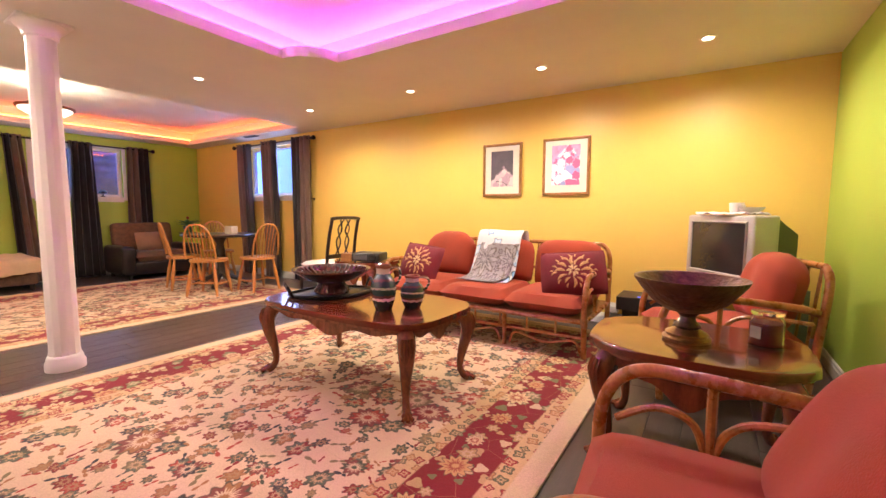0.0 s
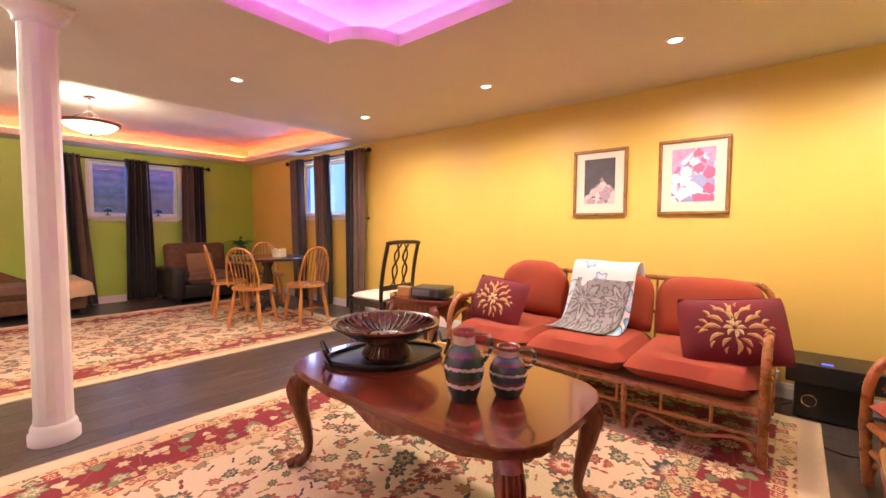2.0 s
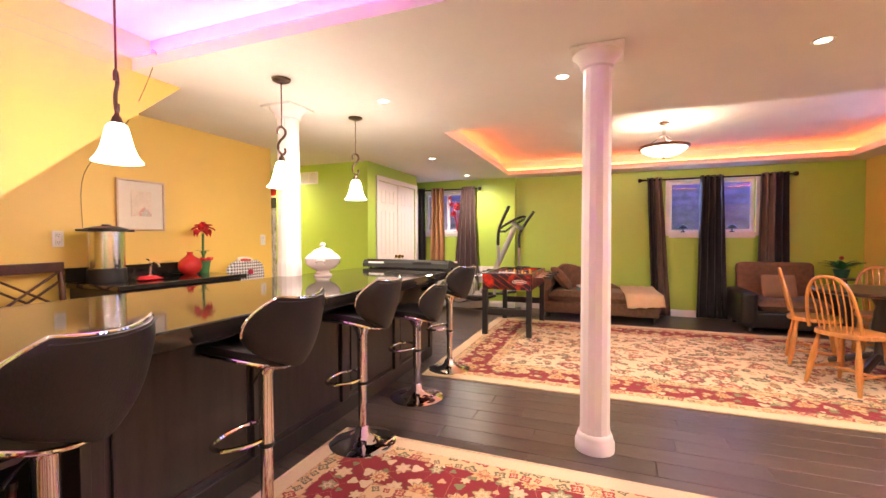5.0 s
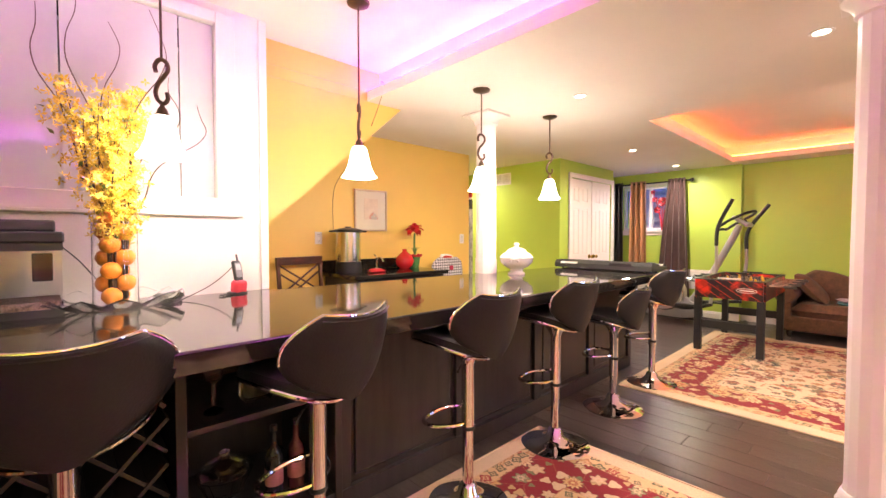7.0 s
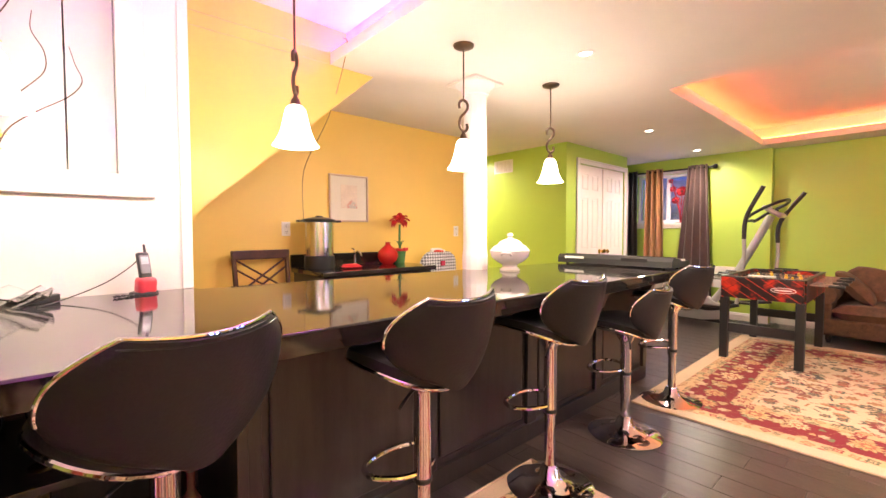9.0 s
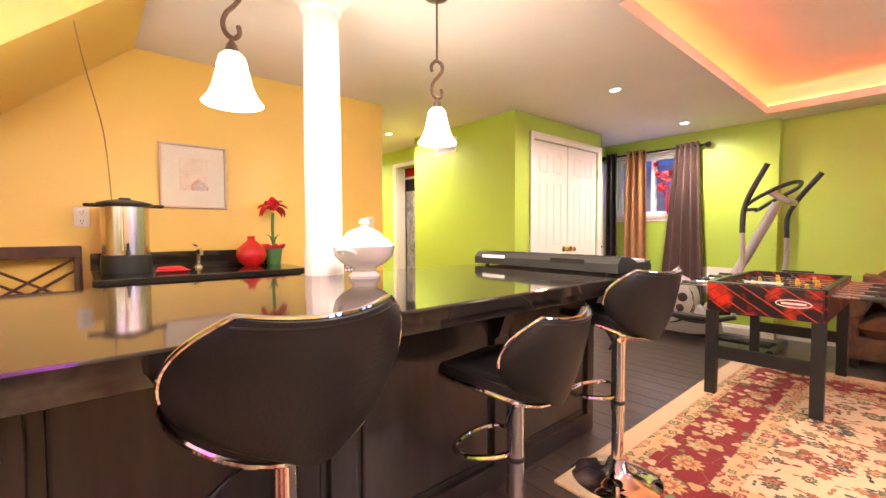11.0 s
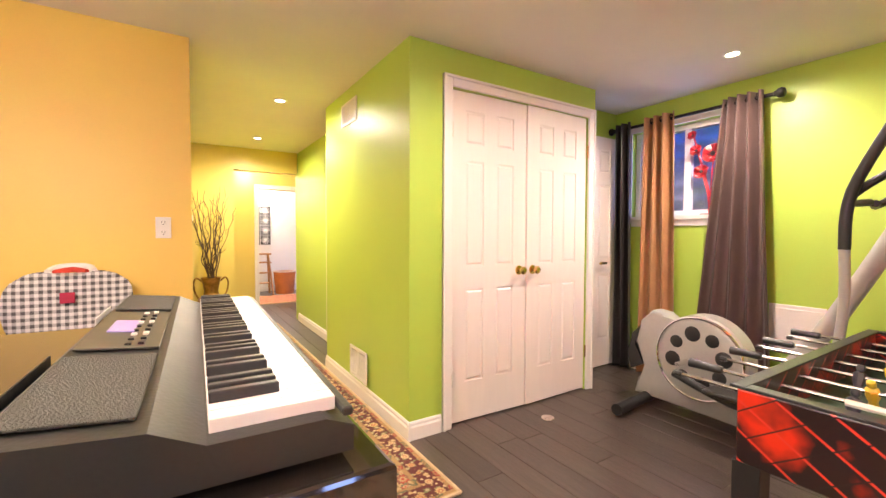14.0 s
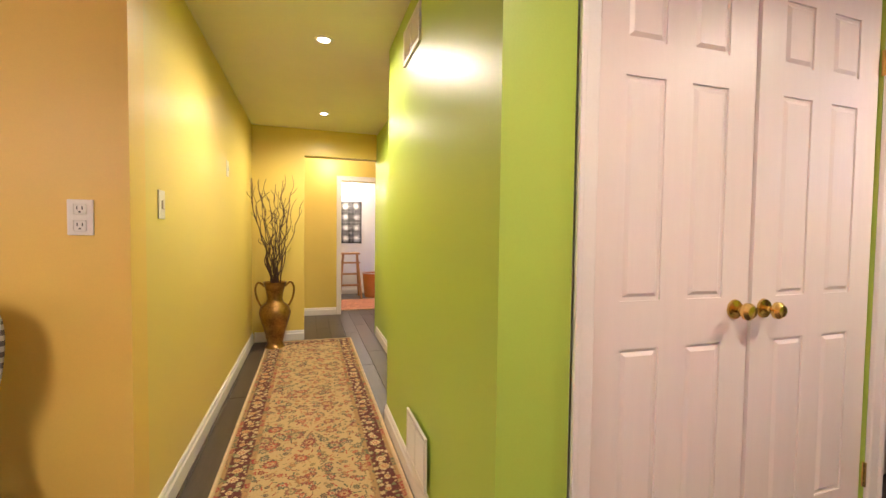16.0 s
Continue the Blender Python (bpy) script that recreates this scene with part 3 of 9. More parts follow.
def panel_leaf(name, w, h, material, parent, label):
    """A six-panel door leaf, local x from 0 to w, face at +y."""
    leaf = part(name, box(0, -0.035, 0, w, -0.006, h, 0.002), material, parent, label)
    m = 0.11 * w / 0.6
    cols = [(m, w / 2 - m * 0.45), (w / 2 + m * 0.45, w - m)]
    rows = [(0.12 * h, 0.405 * h), (0.475 * h, 0.795 * h), (0.845 * h, 0.945 * h)]
    bm = bmesh.new()
    xs = [0, cols[0][0], cols[0][1], cols[1][0], cols[1][1], w]
    zs = [0, rows[0][0], rows[0][1], rows[1][0], rows[1][1], rows[2][0], rows[2][1], h]
    for i in range(5):
        for j in range(7):
            if not (i in (1, 3) and j in (1, 3, 5)):
                box(xs[i], -0.007, zs[j], xs[i + 1], 0.0, zs[j + 1], bm=bm)
    bmesh.ops.remove_doubles(bm, verts=bm.verts, dist=1e-4)
    part("stile_frame", bm, material, leaf)
    for c0, c1 in cols:
        for r0, r1 in rows:
            bm = bmesh.new()
            k = 0.022
            lo = [(c0, r0), (c1, r0), (c1, r1), (c0, r1)]
            hi = [(c0 + k, r0 + k), (c1 - k, r0 + k), (c1 - k, r1 - k), (c0 + k, r1 - k)]
            lv = [bm.verts.new((x, -0.0065, z)) for x, z in lo]
            mv = [bm.verts.new((x, -0.0062, z)) for x, z in [(c0 + 0.010, r0 + 0.010), (c1 - 0.010, r0 + 0.010), (c1 - 0.010, r1 - 0.010), (c0 + 0.010, r1 - 0.010)]]
            hv = [bm.verts.new((x, 0.001, z)) for x, z in hi]
            for q, r in ((lv, mv), (mv, hv)):
                for i in range(4):
                    bm.faces.new((q[i], q[(i + 1) % 4], r[(i + 1) % 4], r[i]))
            bm.faces.new(hv)
            part("panel", bm, material, leaf)
    return leaf


def knob(parent, x, z, y=0.0):
    k = part("door_knob", lathe([(0.0, 0.062), (0.018, 0.060), (0.027, 0.050), (0.027, 0.040), (0.016, 0.030), (0.010, 0.024), (0.010, 0.008), (0.030, 0.006), (0.032, 0.0)], 20,
                                m=pose(x, y, z, -90)), M_BRASS, parent, "polished brass knob", True)
    return k


M_DOOR = mat("door_paint", (0.80, 0.72, 0.68), 0.34, var=0.02, scale=3, bump=0.08, bscale=70, stretch=(8, 8, 0.8))
door = tagged(thing("door_1", pose(0, 0, 0), "closed white six-panel double closet doors with brass knobs", "door"), kind="structure")
L = panel_leaf("door_leaf", 0.600, 2.03, M_DOOR, door, "white six-panel leaf")
L.matrix_world = pose(-6.578, -1.84, 0.012, 0, 0, -1.5)
knob(L, 0.055, 0.925)
R = panel_leaf("door_leaf", 0.600, 2.03, M_DOOR, door, "white six-panel leaf")
R.matrix_world = pose(-7.184, -1.84, 0.012, 0, 0, 0.8)
knob(R, 0.545, 0.925)
for hz in (0.25, 1.75):
    part("hinge", lathe([(0.007, 0), (0.007, 0.09)], 8, m=pose(-5.972, -1.828, hz)), M_BRASS, door, "brass hinge")
    part("hinge", lathe([(0.007, 0), (0.007, 0.09)], 8, m=pose(-7.188, -1.828, hz)), M_BRASS, door, "brass hinge")
door = tagged(thing("door_2", pose(0, 0, 0), "closed white panel door in the recess beside the closet", "door"), kind="structure")
L = panel_leaf("door_leaf", 0.66, 2.02, M_DOOR, door, "white six-panel leaf")
L.matrix_world = pose(-7.97, -2.11, 0.012)
part("lever", tube([(-7.74, -2.11, 0.93), (-7.74, -2.06, 0.93), (-7.66, -2.055, 0.93)], 0.011, 8), M_BRASS, door, "brass lever handle", True)

# ---- windows ----
M_VINYL = mat("white_vinyl", (0.80, 0.80, 0.82), 0.3, var=0.02)


def window(name, axis, face, out, hole, label):
    """A sliding basement window in a wall opening."""
    a0, a1, z0, z1 = hole
    e = tagged(thing(name, pose(0, 0, 0), label, "window"), kind="structure")

    def bar(n, p, q, r, s, d0, d1, material, lab="", bevel=0.004):
        f0, f1 = sorted((face + out * d0, face + out * d1))
        b = box(f0, p, r, f1, q, s, bevel) if axis == "x" else box(p, f0, r, q, f1, s, bevel)
        return part(n, b, material, e, lab)
    mid = (a0 + a1) / 2
    for p, q, r, s in ((a0, a0 + 0.045, z0, z1), (a1 - 0.045, a1, z0, z1), (a0 + 0.045, a1 - 0.045, z0, z0 + 0.045), (a0 + 0.045, a1 - 0.045, z1 - 0.045, z1)):
        bar("window_frame", p, q, r, s, 0.05, 0.11, M_VINYL)
    bar("mullion", mid - 0.025, mid + 0.025, z0 + 0.045, z1 - 0.045, 0.055, 0.105, M_VINYL)
    bar("window_sill", a0 - 0.03, a1 + 0.03, z0 - 0.03, z0 + 0.004, -0.03, 0.06, M_WHITE)
    for p, q in ((a0 + 0.045, mid - 0.025), (mid + 0.025, a1 - 0.045)):
        g = bar("pane", p, q, z0 + 0.045, z1 - 0.045, 0.076, 0.080, M_GLASS, "clear glass pane", 0)
        g.visible_shadow = False
    k = 0.05
    for p, q, r, s in ((a0 - k, a0, z0 - k, z1 + k), (a1, a1 + k, z0 - k, z1 + k), (a0, a1, z0 - k - 0.03, z0 - 0.03), (a0, a1, z1, z1 + k)):
        bar("casing", p, q, r, s, -0.012, 0.0, M_WHITE)
    return e


window("window_1", "y", H_N, 1, WIN_N, "high white basement window with bluish evening light")
window("window_2", "x", H_W, -1, WIN_W, "high white basement window onto a steel window well")
window("window_3", "x", -7.98, -1, WIN_S, "high white basement window onto a steel window well")


def well(x, y0, y1, z0=1.0, z1=2.35):
    """Corrugated steel round a window well."""
    bm = bmesh.new()
    n, rows = 14, 40
    cy, ry = (y0 + y1) / 2, (y1 - y0) / 2
    g = []
    for j in range(rows + 1):
        z = z0 + (z1 - z0) * j / rows
        k = 0.012 * math.sin(j * math.pi / 2)
        g.append([bm.verts.new((x - (0.5 + k) * math.sin(math.pi * i / n) ** 0.6, cy - ry * math.cos(math.pi * i / n), z)) for i in range(n + 1)])
    for a, b in zip(g, g[1:]):
        for i in range(n):
            bm.faces.new((a[i], a[i + 1], b[i + 1], b[i]))
    structure("backdrop_well", bm, M_WELL, "corrugated steel window well", "window well", True)


well(-8.24, 1.95, 3.37)
well(-8.24, -2.1, -0.95)
M_SKYCARD = mat("evening_sky", (0.3, 0.5, 0.9), 0.9, emit=(0.30, 0.50, 1.0), power=1.0)
structure("backdrop", box(-8.0, 6.0, 0.8, -3.5, 6.05, 4.0), M_SKYCARD, "pale blue evening sky outside", "sky")
structure("ground", box(-60, -60, -0.4, 60, 60, -0.2), mat("soil", (0.1, 0.08, 0.06), 0.9), "bare ground outside", "ground")

# ---- columns and ceiling fittings ----


def column(name, x, y, z0, r, label, base=True):
    e = thing(name, pose(x, y, z0), label, "column")
    h = CEIL - z0
    part("shaft", lathe([(r * 1.06, 0.10), (r, 0.14), (r * 0.99, h * 0.5), (r * 0.93, h - 0.12), (r * 0.93, h - 0.08)], 14), M_COLUMN, e, "", False)
    if base:
        part("base", lathe([(r * 1.32, 0), (r * 1.32, 0.05), (r * 1.2, 0.065), (r * 1.2, 0.08), (r * 1.1, 0.10), (r * 1.02, 0.105)], 28), M_COLUMN, e, "round moulded base", True)
    else:
        part("base", lathe([(r * 1.06, 0), (r * 1.06, 0.101)], 14), M_COLUMN, e)
    part("capital", lathe([(r * 0.95, h - 0.10), (r * 1.1, h - 0.09), (r * 1.1, h - 0.07), (r * 1.3, h - 0.045), (r * 1.62, h - 0.02), (r * 1.62, h - 0.001)], 28), M_COLUMN, e, "moulded capital", True)
    part("abacus", box(-r * 1.65, -r * 1.65, h - 0.018, r * 1.65, r * 1.65, h - 0.001, 0.003), M_COLUMN, e)
    return e


M_COLUMN = mat("column_paint", (0.80, 0.72, 0.69), 0.4, var=0.02, scale=4, bump=0.05)
column("support_column", -3.335, 1.118, 0.0, 0.083, "white painted round support column with moulded base and capital")
column("bar_column", -3.49, -1.22, 0.92, 0.088, "white painted column standing through the bar counter", False)


def pot_light(x, y):
    e = thing("recessed_light", pose(x, y, CEIL), "white recessed ceiling spotlight, switched on", "ceiling light", "recessed lights")
    part("trim_ring", lathe([(0.036, -0.001), (0.038, -0.006), (0.050, -0.005), (0.053, 0.0)], 24), M_WHITE, e, "", True)
    part("bulb", lathe([(0.0, -0.008), (0.020, -0.007), (0.034, -0.002), (0.034, 0.004)], 20), M_BULB, e, "glowing bulb", True)
    return e


for px, py in POTS:
    pot_light(px, py)

# semi-flush dish lamp
e = thing("ceiling_lamp", pose(-5.94, 1.765, CEIL + 0.22), "semi-flush ceiling lamp with a frosted glass dish and dark rim", "ceiling lamp")
M_BRONZE = mat("bronze", (0.13, 0.085, 0.06), 0.35, 0.9, bump=0.04)
part("ceiling_plate", lathe([(0.0, -0.03), (0.05, -0.028), (0.065, -0.01), (0.065, 0)], 24), M_CHROME, e, "", True)
part("stem", lathe([(0.010, -0.26), (0.022, -0.22), (0.010, -0.17), (0.020, -0.10), (0.010, -0.03)], 14), M_CHROME, e, "", True)
part("dish", lathe([(0.0, -0.385), (0.08, -0.378), (0.16, -0.352), (0.22, -0.310), (0.240, -0.280), (0.235, -0.280), (0.21, -0.308), (0.15, -0.342), (0.0, -0.372)], 36), M_FROST, e, "frosted glass dish", True)
part("rim", lathe([(0.238, -0.296), (0.252, -0.292), (0.254, -0.268), (0.238, -0.264)], 36), M_BRONZE, e, "dark bronze rim", True)
part("finial", lathe([(0.0, -0.408), (0.010, -0.404), (0.014, -0.396), (0.008, -0.386), (0.02, -0.382)], 14), M_BRONZE, e, "", True)
for k in range(3):
    a = 2 * math.pi * k / 3
    part("arm", tube([(0.01 * math.cos(a), 0.01 * math.sin(a), -0.15), (0.245 * math.cos(a), 0.245 * math.sin(a), -0.268)], 0.004, 6), M_BRONZE, e)

# ---- curtains ----
M_CURT_DARK = mat("dark_satin", (0.022, 0.017, 0.018), 0.42, var=0.2, bump=0.1, bscale=200, sheen=0.06)
M_CURT_TAUPE = mat("taupe_satin", (0.17, 0.105, 0.080), 0.36, var=0.15, bump=0.1, bscale=200, sheen=0.06)
M_CURT_GOLD = mat("copper_satin", (0.40, 0.20, 0.095), 0.34, var=0.12, bump=0.1, bscale=200, sheen=0.06)
M_CURT_PLUM = mat("brown_satin", (0.085, 0.050, 0.045), 0.32, var=0.12, bump=0.1, bscale=200, sheen=0.06)


def curtain(axis, at, top0, top1, bot0, bot1, ztop, zbot, folds, material, label, seed, split=None):
    """A grommet curtain panel on a rod; split: a second cloth beyond that fraction of its width."""
    mid = (top0 + top1) / 2
    base = pose(at, mid, 0) if axis == "x" else pose(mid, at, 0)
    e = thing("curtain", base, label, "curtain", "window curtains")
    rnd = random.Random(seed)
    ph = rnd.random() * 6
    spans = [(0.0, 1.0, material)] if split is None else [(0.0, split[0], material), (split[0], 1.0, split[1])]
    for u0, u1, mt in spans:
        bm = bmesh.new()
        nu, nv = max(10, int(folds * 10 * (u1 - u0))), 18
        g = []
        for j in range(nv + 1):
            t = j / nv
            z = ztop + (zbot - ztop) * t
            row = []
            for i in range(nu + 1):
                u = u0 + (u1 - u0) * i / nu
                p = (top0 + (top1 - top0) * u) * (1 - t) + (bot0 + (bot1 - bot0) * u) * t - mid
                amp = 0.040 * (1 - 0.35 * t)
                q = amp * math.sin(2 * math.pi * folds * u + ph + 0.5 * math.sin(3 * t + ph)) + 0.008 * math.sin(9 * u + 4 * t + ph)
                p += 0.010 * math.cos(2 * math.pi * folds * u + ph) * t
                row.append(bm.verts.new((q, p, z) if axis == "x" else (p, q, z)))
            g.append(row)
        for a, b in zip(g, g[1:]):
            for i in range(nu):
                bm.faces.new((a[i], a[i + 1], b[i + 1], b[i]))
        ob = part("cloth", bm, mt, e, "", True)
        so = ob.modifiers.new("thick", "SOLIDIFY")
        so.thickness = 0.003
    for k in range(max(3, int(folds))):
        u = (k + 0.5) / max(3, int(folds))
        p = top0 + (top1 - top0) * u - mid
        ring = [(0.022 * math.cos(a), 0.022 * math.sin(a)) for a in np.linspace(0, 2 * math.pi, 12, endpoint=False)]
        pts = [(c, p, ztop - 0.035 + s) if axis == "x" else (p, c, ztop - 0.035 + s) for c, s in ring]
        part("grommet", tube(pts, 0.004, 6, closed=True), M_BLACKM, e, "dark metal ring", True)
    return e


def rod(axis, at, a0, a1, z, wallface, label):
    mid = (a0 + a1) / 2
    e = thing("curtain_rod", pose(at, mid, z) if axis == "x" else pose(mid, at, z), label, "curtain rod")
    h = (a1 - a0) / 2

    def P(a, q=0.0, dz=0.0):
        return (q, a, dz) if axis == "x" else (a, q, dz)
    part("pole", tube([P(-h), P(h)], 0.0125, 10), M_BLACKM, e, "", True)
    turn = pose(0, 0, 0, -90) if axis == "x" else pose(0, 0, 0, 0, 90)
    for s in (-1, 1):
        prof = [(0.0125, 0), (0.018, 0.004), (0.018, 0.012), (0.030, 0.028), (0.033, 0.045), (0.026, 0.06), (0.0, 0.066)]
        m = Matrix.Translation(P(s * h)) @ (turn if s > 0 else turn @ pose(0, 0, 0, 180))
        part("finial", lathe(prof, 16, m=m), M_BLACKM, e, "rounded dark finial", True)
        part("bracket", tube([P(s * (h - 0.09)), P(s * (h - 0.09), (wallface - at))], 0.008, 8), M_BLACKM, e)
    return e


rod("x", -8.01, 1.72, 3.62, 2.115, H_W, "black metal curtain rod over the west window")
curtain("x", -8.00, 1.78, 1.98, 1.86, 2.12, 2.15, 0.02, 3, M_CURT_DARK, "dark brown and taupe grommet curtain hanging to the floor", 1, (0.5, M_CURT_TAUPE))
curtain("x", -8.00, 2.50, 2.80, 2.46, 2.86, 2.15, 0.02, 4, M_CURT_DARK, "nearly black grommet curtain hanging between two panes", 2)
curtain("x", -8.00, 3.24, 3.57, 3.20, 3.60, 2.15, 0.02, 4, M_CURT_TAUPE, "taupe and dark brown grommet curtain hanging to the floor", 3, (0.55, M_CURT_DARK))
rod("y", 4.36, -6.62, -4.66, 2.16, H_N, "black metal curtain rod over the north window")
curtain("y", 4.36, -6.58, -6.22, -6.50, -6.16, 2.20, 0.02, 4, M_CURT_TAUPE, "taupe and dark grommet curtain beside the bright window", 4, (0.6, M_CURT_DARK))
curtain("y", 4.36, -5.86, -5.52, -5.84, -5.44, 2.20, 0.02, 4, M_CURT_TAUPE, "taupe grommet curtain hanging across the middle of the window", 5, (0.65, M_CURT_DARK))
curtain("y", 4.36, -5.08, -4.70, -5.10, -4.68, 2.20, 0.02, 4, M_CURT_DARK, "dark and taupe grommet curtain hanging to the floor", 6, (0.4, M_CURT_TAUPE))
hook = thing("curtain_tieback", pose(-4.735, H_N, 1.27), "small black tieback hook on the yellow wall", "hook")
part("stem", tube([(0, 0, 0), (0, -0.05, 0), (0.0, -0.055, 0.02)], 0.006, 8), M_BLACKM, hook, "", True)
part("plate", lathe([(0.018, 0), (0.016, 0.006), (0, 0.007)], 14, m=pose(0, 0, 0, 90)), M_BLACKM, hook)
rod("x", -7.90, -2.10, -0.93, 2.10, -7.98, "black metal curtain rod over the poppy window")
curtain("x", -7.88, -2.06, -1.93, -2.06, -1.90, 2.14, 0.02, 2, M_CURT_DARK, "narrow black grommet curtain hanging to the floor", 7)
curtain("x", -7.88, -1.79, -1.55, -1.84, -1.52, 2.14, 0.02, 3, M_CURT_GOLD, "copper-brown satin grommet curtain hanging to the floor", 8)
curtain("x", -7.88, -1.22, -0.98, -1.40, -0.87, 2.14, 0.02, 4, M_CURT_PLUM, "shiny dark brown satin grommet curtain", 9)


# ---- living area ----
M_CHERRY = mat("cherry_wood", (0.155, 0.030, 0.013), 0.17, var=0.35, scale=3, bump=0.03, bscale=50, coat=0.7, stretch=(1, 7, 7), second=(0.070, 0.014, 0.007))
M_CHERRY_LEG = mat("cherry_leg", (0.20, 0.050, 0.021), 0.22, var=0.35, scale=6, bump=0.06, bscale=60, coat=0.4, stretch=(6, 6, 1), second=(0.08, 0.02, 0.01))
M_RATTAN = mat("rattan", (0.40, 0.155, 0.045), 0.28, var=0.3, scale=14, bump=0.08, bscale=90, coat=0.3, second=(0.20, 0.07, 0.02))
M_WRAP = mat("rattan_binding", (0.34, 0.14, 0.05), 0.45, var=0.3, scale=80, bump=0.4, bscale=160)
M_RUST = mat("rust_fabric", (0.34, 0.048, 0.016), 0.88, var=0.12, scale=5, bump=0.25, bscale=260, sheen=0.06)
M_IRON = mat("dark_carved_wood", (0.045, 0.020, 0.014), 0.4, var=0.4, scale=12, bump=0.3, bscale=60)


def table_outline(hx, hy, n=10):
    """Outline with bowed sides and clipped, flared corners."""
    out = []
    for (ax, ay), (bx, by) in (((-hx, -hy), (hx, -hy)), ((hx, -hy), (hx, hy)), ((hx, hy), (-hx, hy)), ((-hx, hy), (-hx, -hy))):
        dx, dy = bx - ax, by - ay
        ln = math.hypot(dx, dy)
        nx, ny = dy / ln, -dx / ln
        for i in range(n + 1):
            t = 0.075 / ln + (1 - 0.15 / ln) * i / n
            s = 2 * t - 1
            bow = 0.018 * (1 - s * s) * 1.6 - 0.022 * math.exp(-((abs(s) - 0.80) / 0.10) ** 2) - (0.012 if i in (0, n) else 0)
            out.append((ax + dx * t + nx * bow, ay + dy * t + ny * bow))
    return out


def cabriole_table(name, m, hx, hy, h, label, category, drawer=False):
    e = thing(name, m, label, category)
    part("tabletop", prism(table_outline(hx, hy), h - 0.032, h, 0.010, seg=3), M_CHERRY, e, "glossy cherry top with a shaped edge", True)
    part("top_moulding", prism(table_outline(hx - 0.018, hy - 0.018), h - 0.052, h - 0.032), M_CHERRY_LEG, e, "", True)
    hh = 0.085 if not drawer else 0.17
    for ax, hl, off in (("x", hx, hy), ("y", hy, hx)):
        for s in (-1, 1):
            n = 24
            low = []
            for i in range(n + 1):
                u = -1 + 2 * i / n
                z = h - 0.05 - hh * (0.55 + 0.45 * math.cos(math.pi * u) * (1 - abs(u) ** 6)) - 0.02 * math.cos(3 * math.pi * u)
                low.append((u * (hl - 0.07), z))
            poly = low + [(hl - 0.07, h - 0.051), (-(hl - 0.07), h - 0.051)]
            turn = pose(0, s * (off - 0.065), 0, 90) if ax == "x" else pose(s * (off - 0.065), 0, 0, 90, 0, 90)
            part("apron", prism(poly, -0.011, 0.011, m=turn), M_CHERRY_LEG, e, "scalloped apron")
            if drawer and ax == "y":
                part("drawer_pull", lathe([(0, 0.022), (0.012, 0.018), (0.006, 0.0)], 12, m=pose(s * (hx - 0.054), 0, h - 0.12, 0, 90 * s)), M_BRASS, e, "brass pull", True)
    for sx in (-1, 1):
        for sy in (-1, 1):
            q = Vector((sx, sy, 0)).normalized()
            c = Vector((sx * (hx - 0.085), sy * (hy - 0.085), 0))
            leg = curve_pts([c + q * o + Vector((0, 0, z * h)) for o, z in ((0.0, 0.885), (0.045, 0.75), (0.040, 0.58), (0.012, 0.36), (0.000, 0.18), (0.020, 0.075), (0.052, 0.03))], 4)
            rad = [0.046, 0.050, 0.040, 0.028, 0.020, 0.023, 0.030]

            def taper(t, rad=rad):
                k = min(t * 6, 5.999)
                i = int(k)
                return rad[i] + (rad[i + 1] - rad[i]) * (k - i)
            bm = tube(leg, 1.0, 10, taper=taper)
            for d in (-0.5, 0.0, 0.5):
                f = Matrix.Rotation(d, 3, "Z") @ q
                tube([c + q * 0.045 + Vector((0, 0, 0.045)), c + q * 0.05 + f * 0.03 + Vector((0, 0, 0.02)), c + q * 0.045 + f * 0.055 + Vector((0, 0, 0.010))], 0.011, 6, bm)
            lg = part("leg", bm, M_CHERRY_LEG, e, "carved cabriole leg with a claw foot", True)
            bm = bmesh.new()
            for d in (-0.7, -0.35, 0.0, 0.35, 0.7):
                f = Matrix.Rotation(d, 3, "Z") @ q
                tube(curve_pts([c + q * 0.03 + f * 0.045 + Vector((0, 0, h * 0.86)), c + q * 0.045 + f * 0.050 + Vector((0, 0, h * 0.75)), c + q * 0.040 + f * 0.038 + Vector((0, 0, h * 0.62))], 4), 0.006, 6, bm)
            part("knee_carving", bm, M_CHERRY_LEG, lg, "", True)
    return e


cabriole_table("coffee_table", pose(-1.515, 2.15, 0.012), 0.635, 0.365, 0.498, "glossy cherry coffee table with carved cabriole legs on the rug", "coffee table")
cabriole_table("end_table", pose(0.30, 2.345, 0), 0.39, 0.315, 0.52, "glossy cherry end table with carved legs beside the armchairs", "end table", True)
cabriole_table("side_table", pose(-2.74, 3.47, 0.0), 0.30, 0.27, 0.57, "cherry side table with scalloped apron beside the sofa", "side table", True)

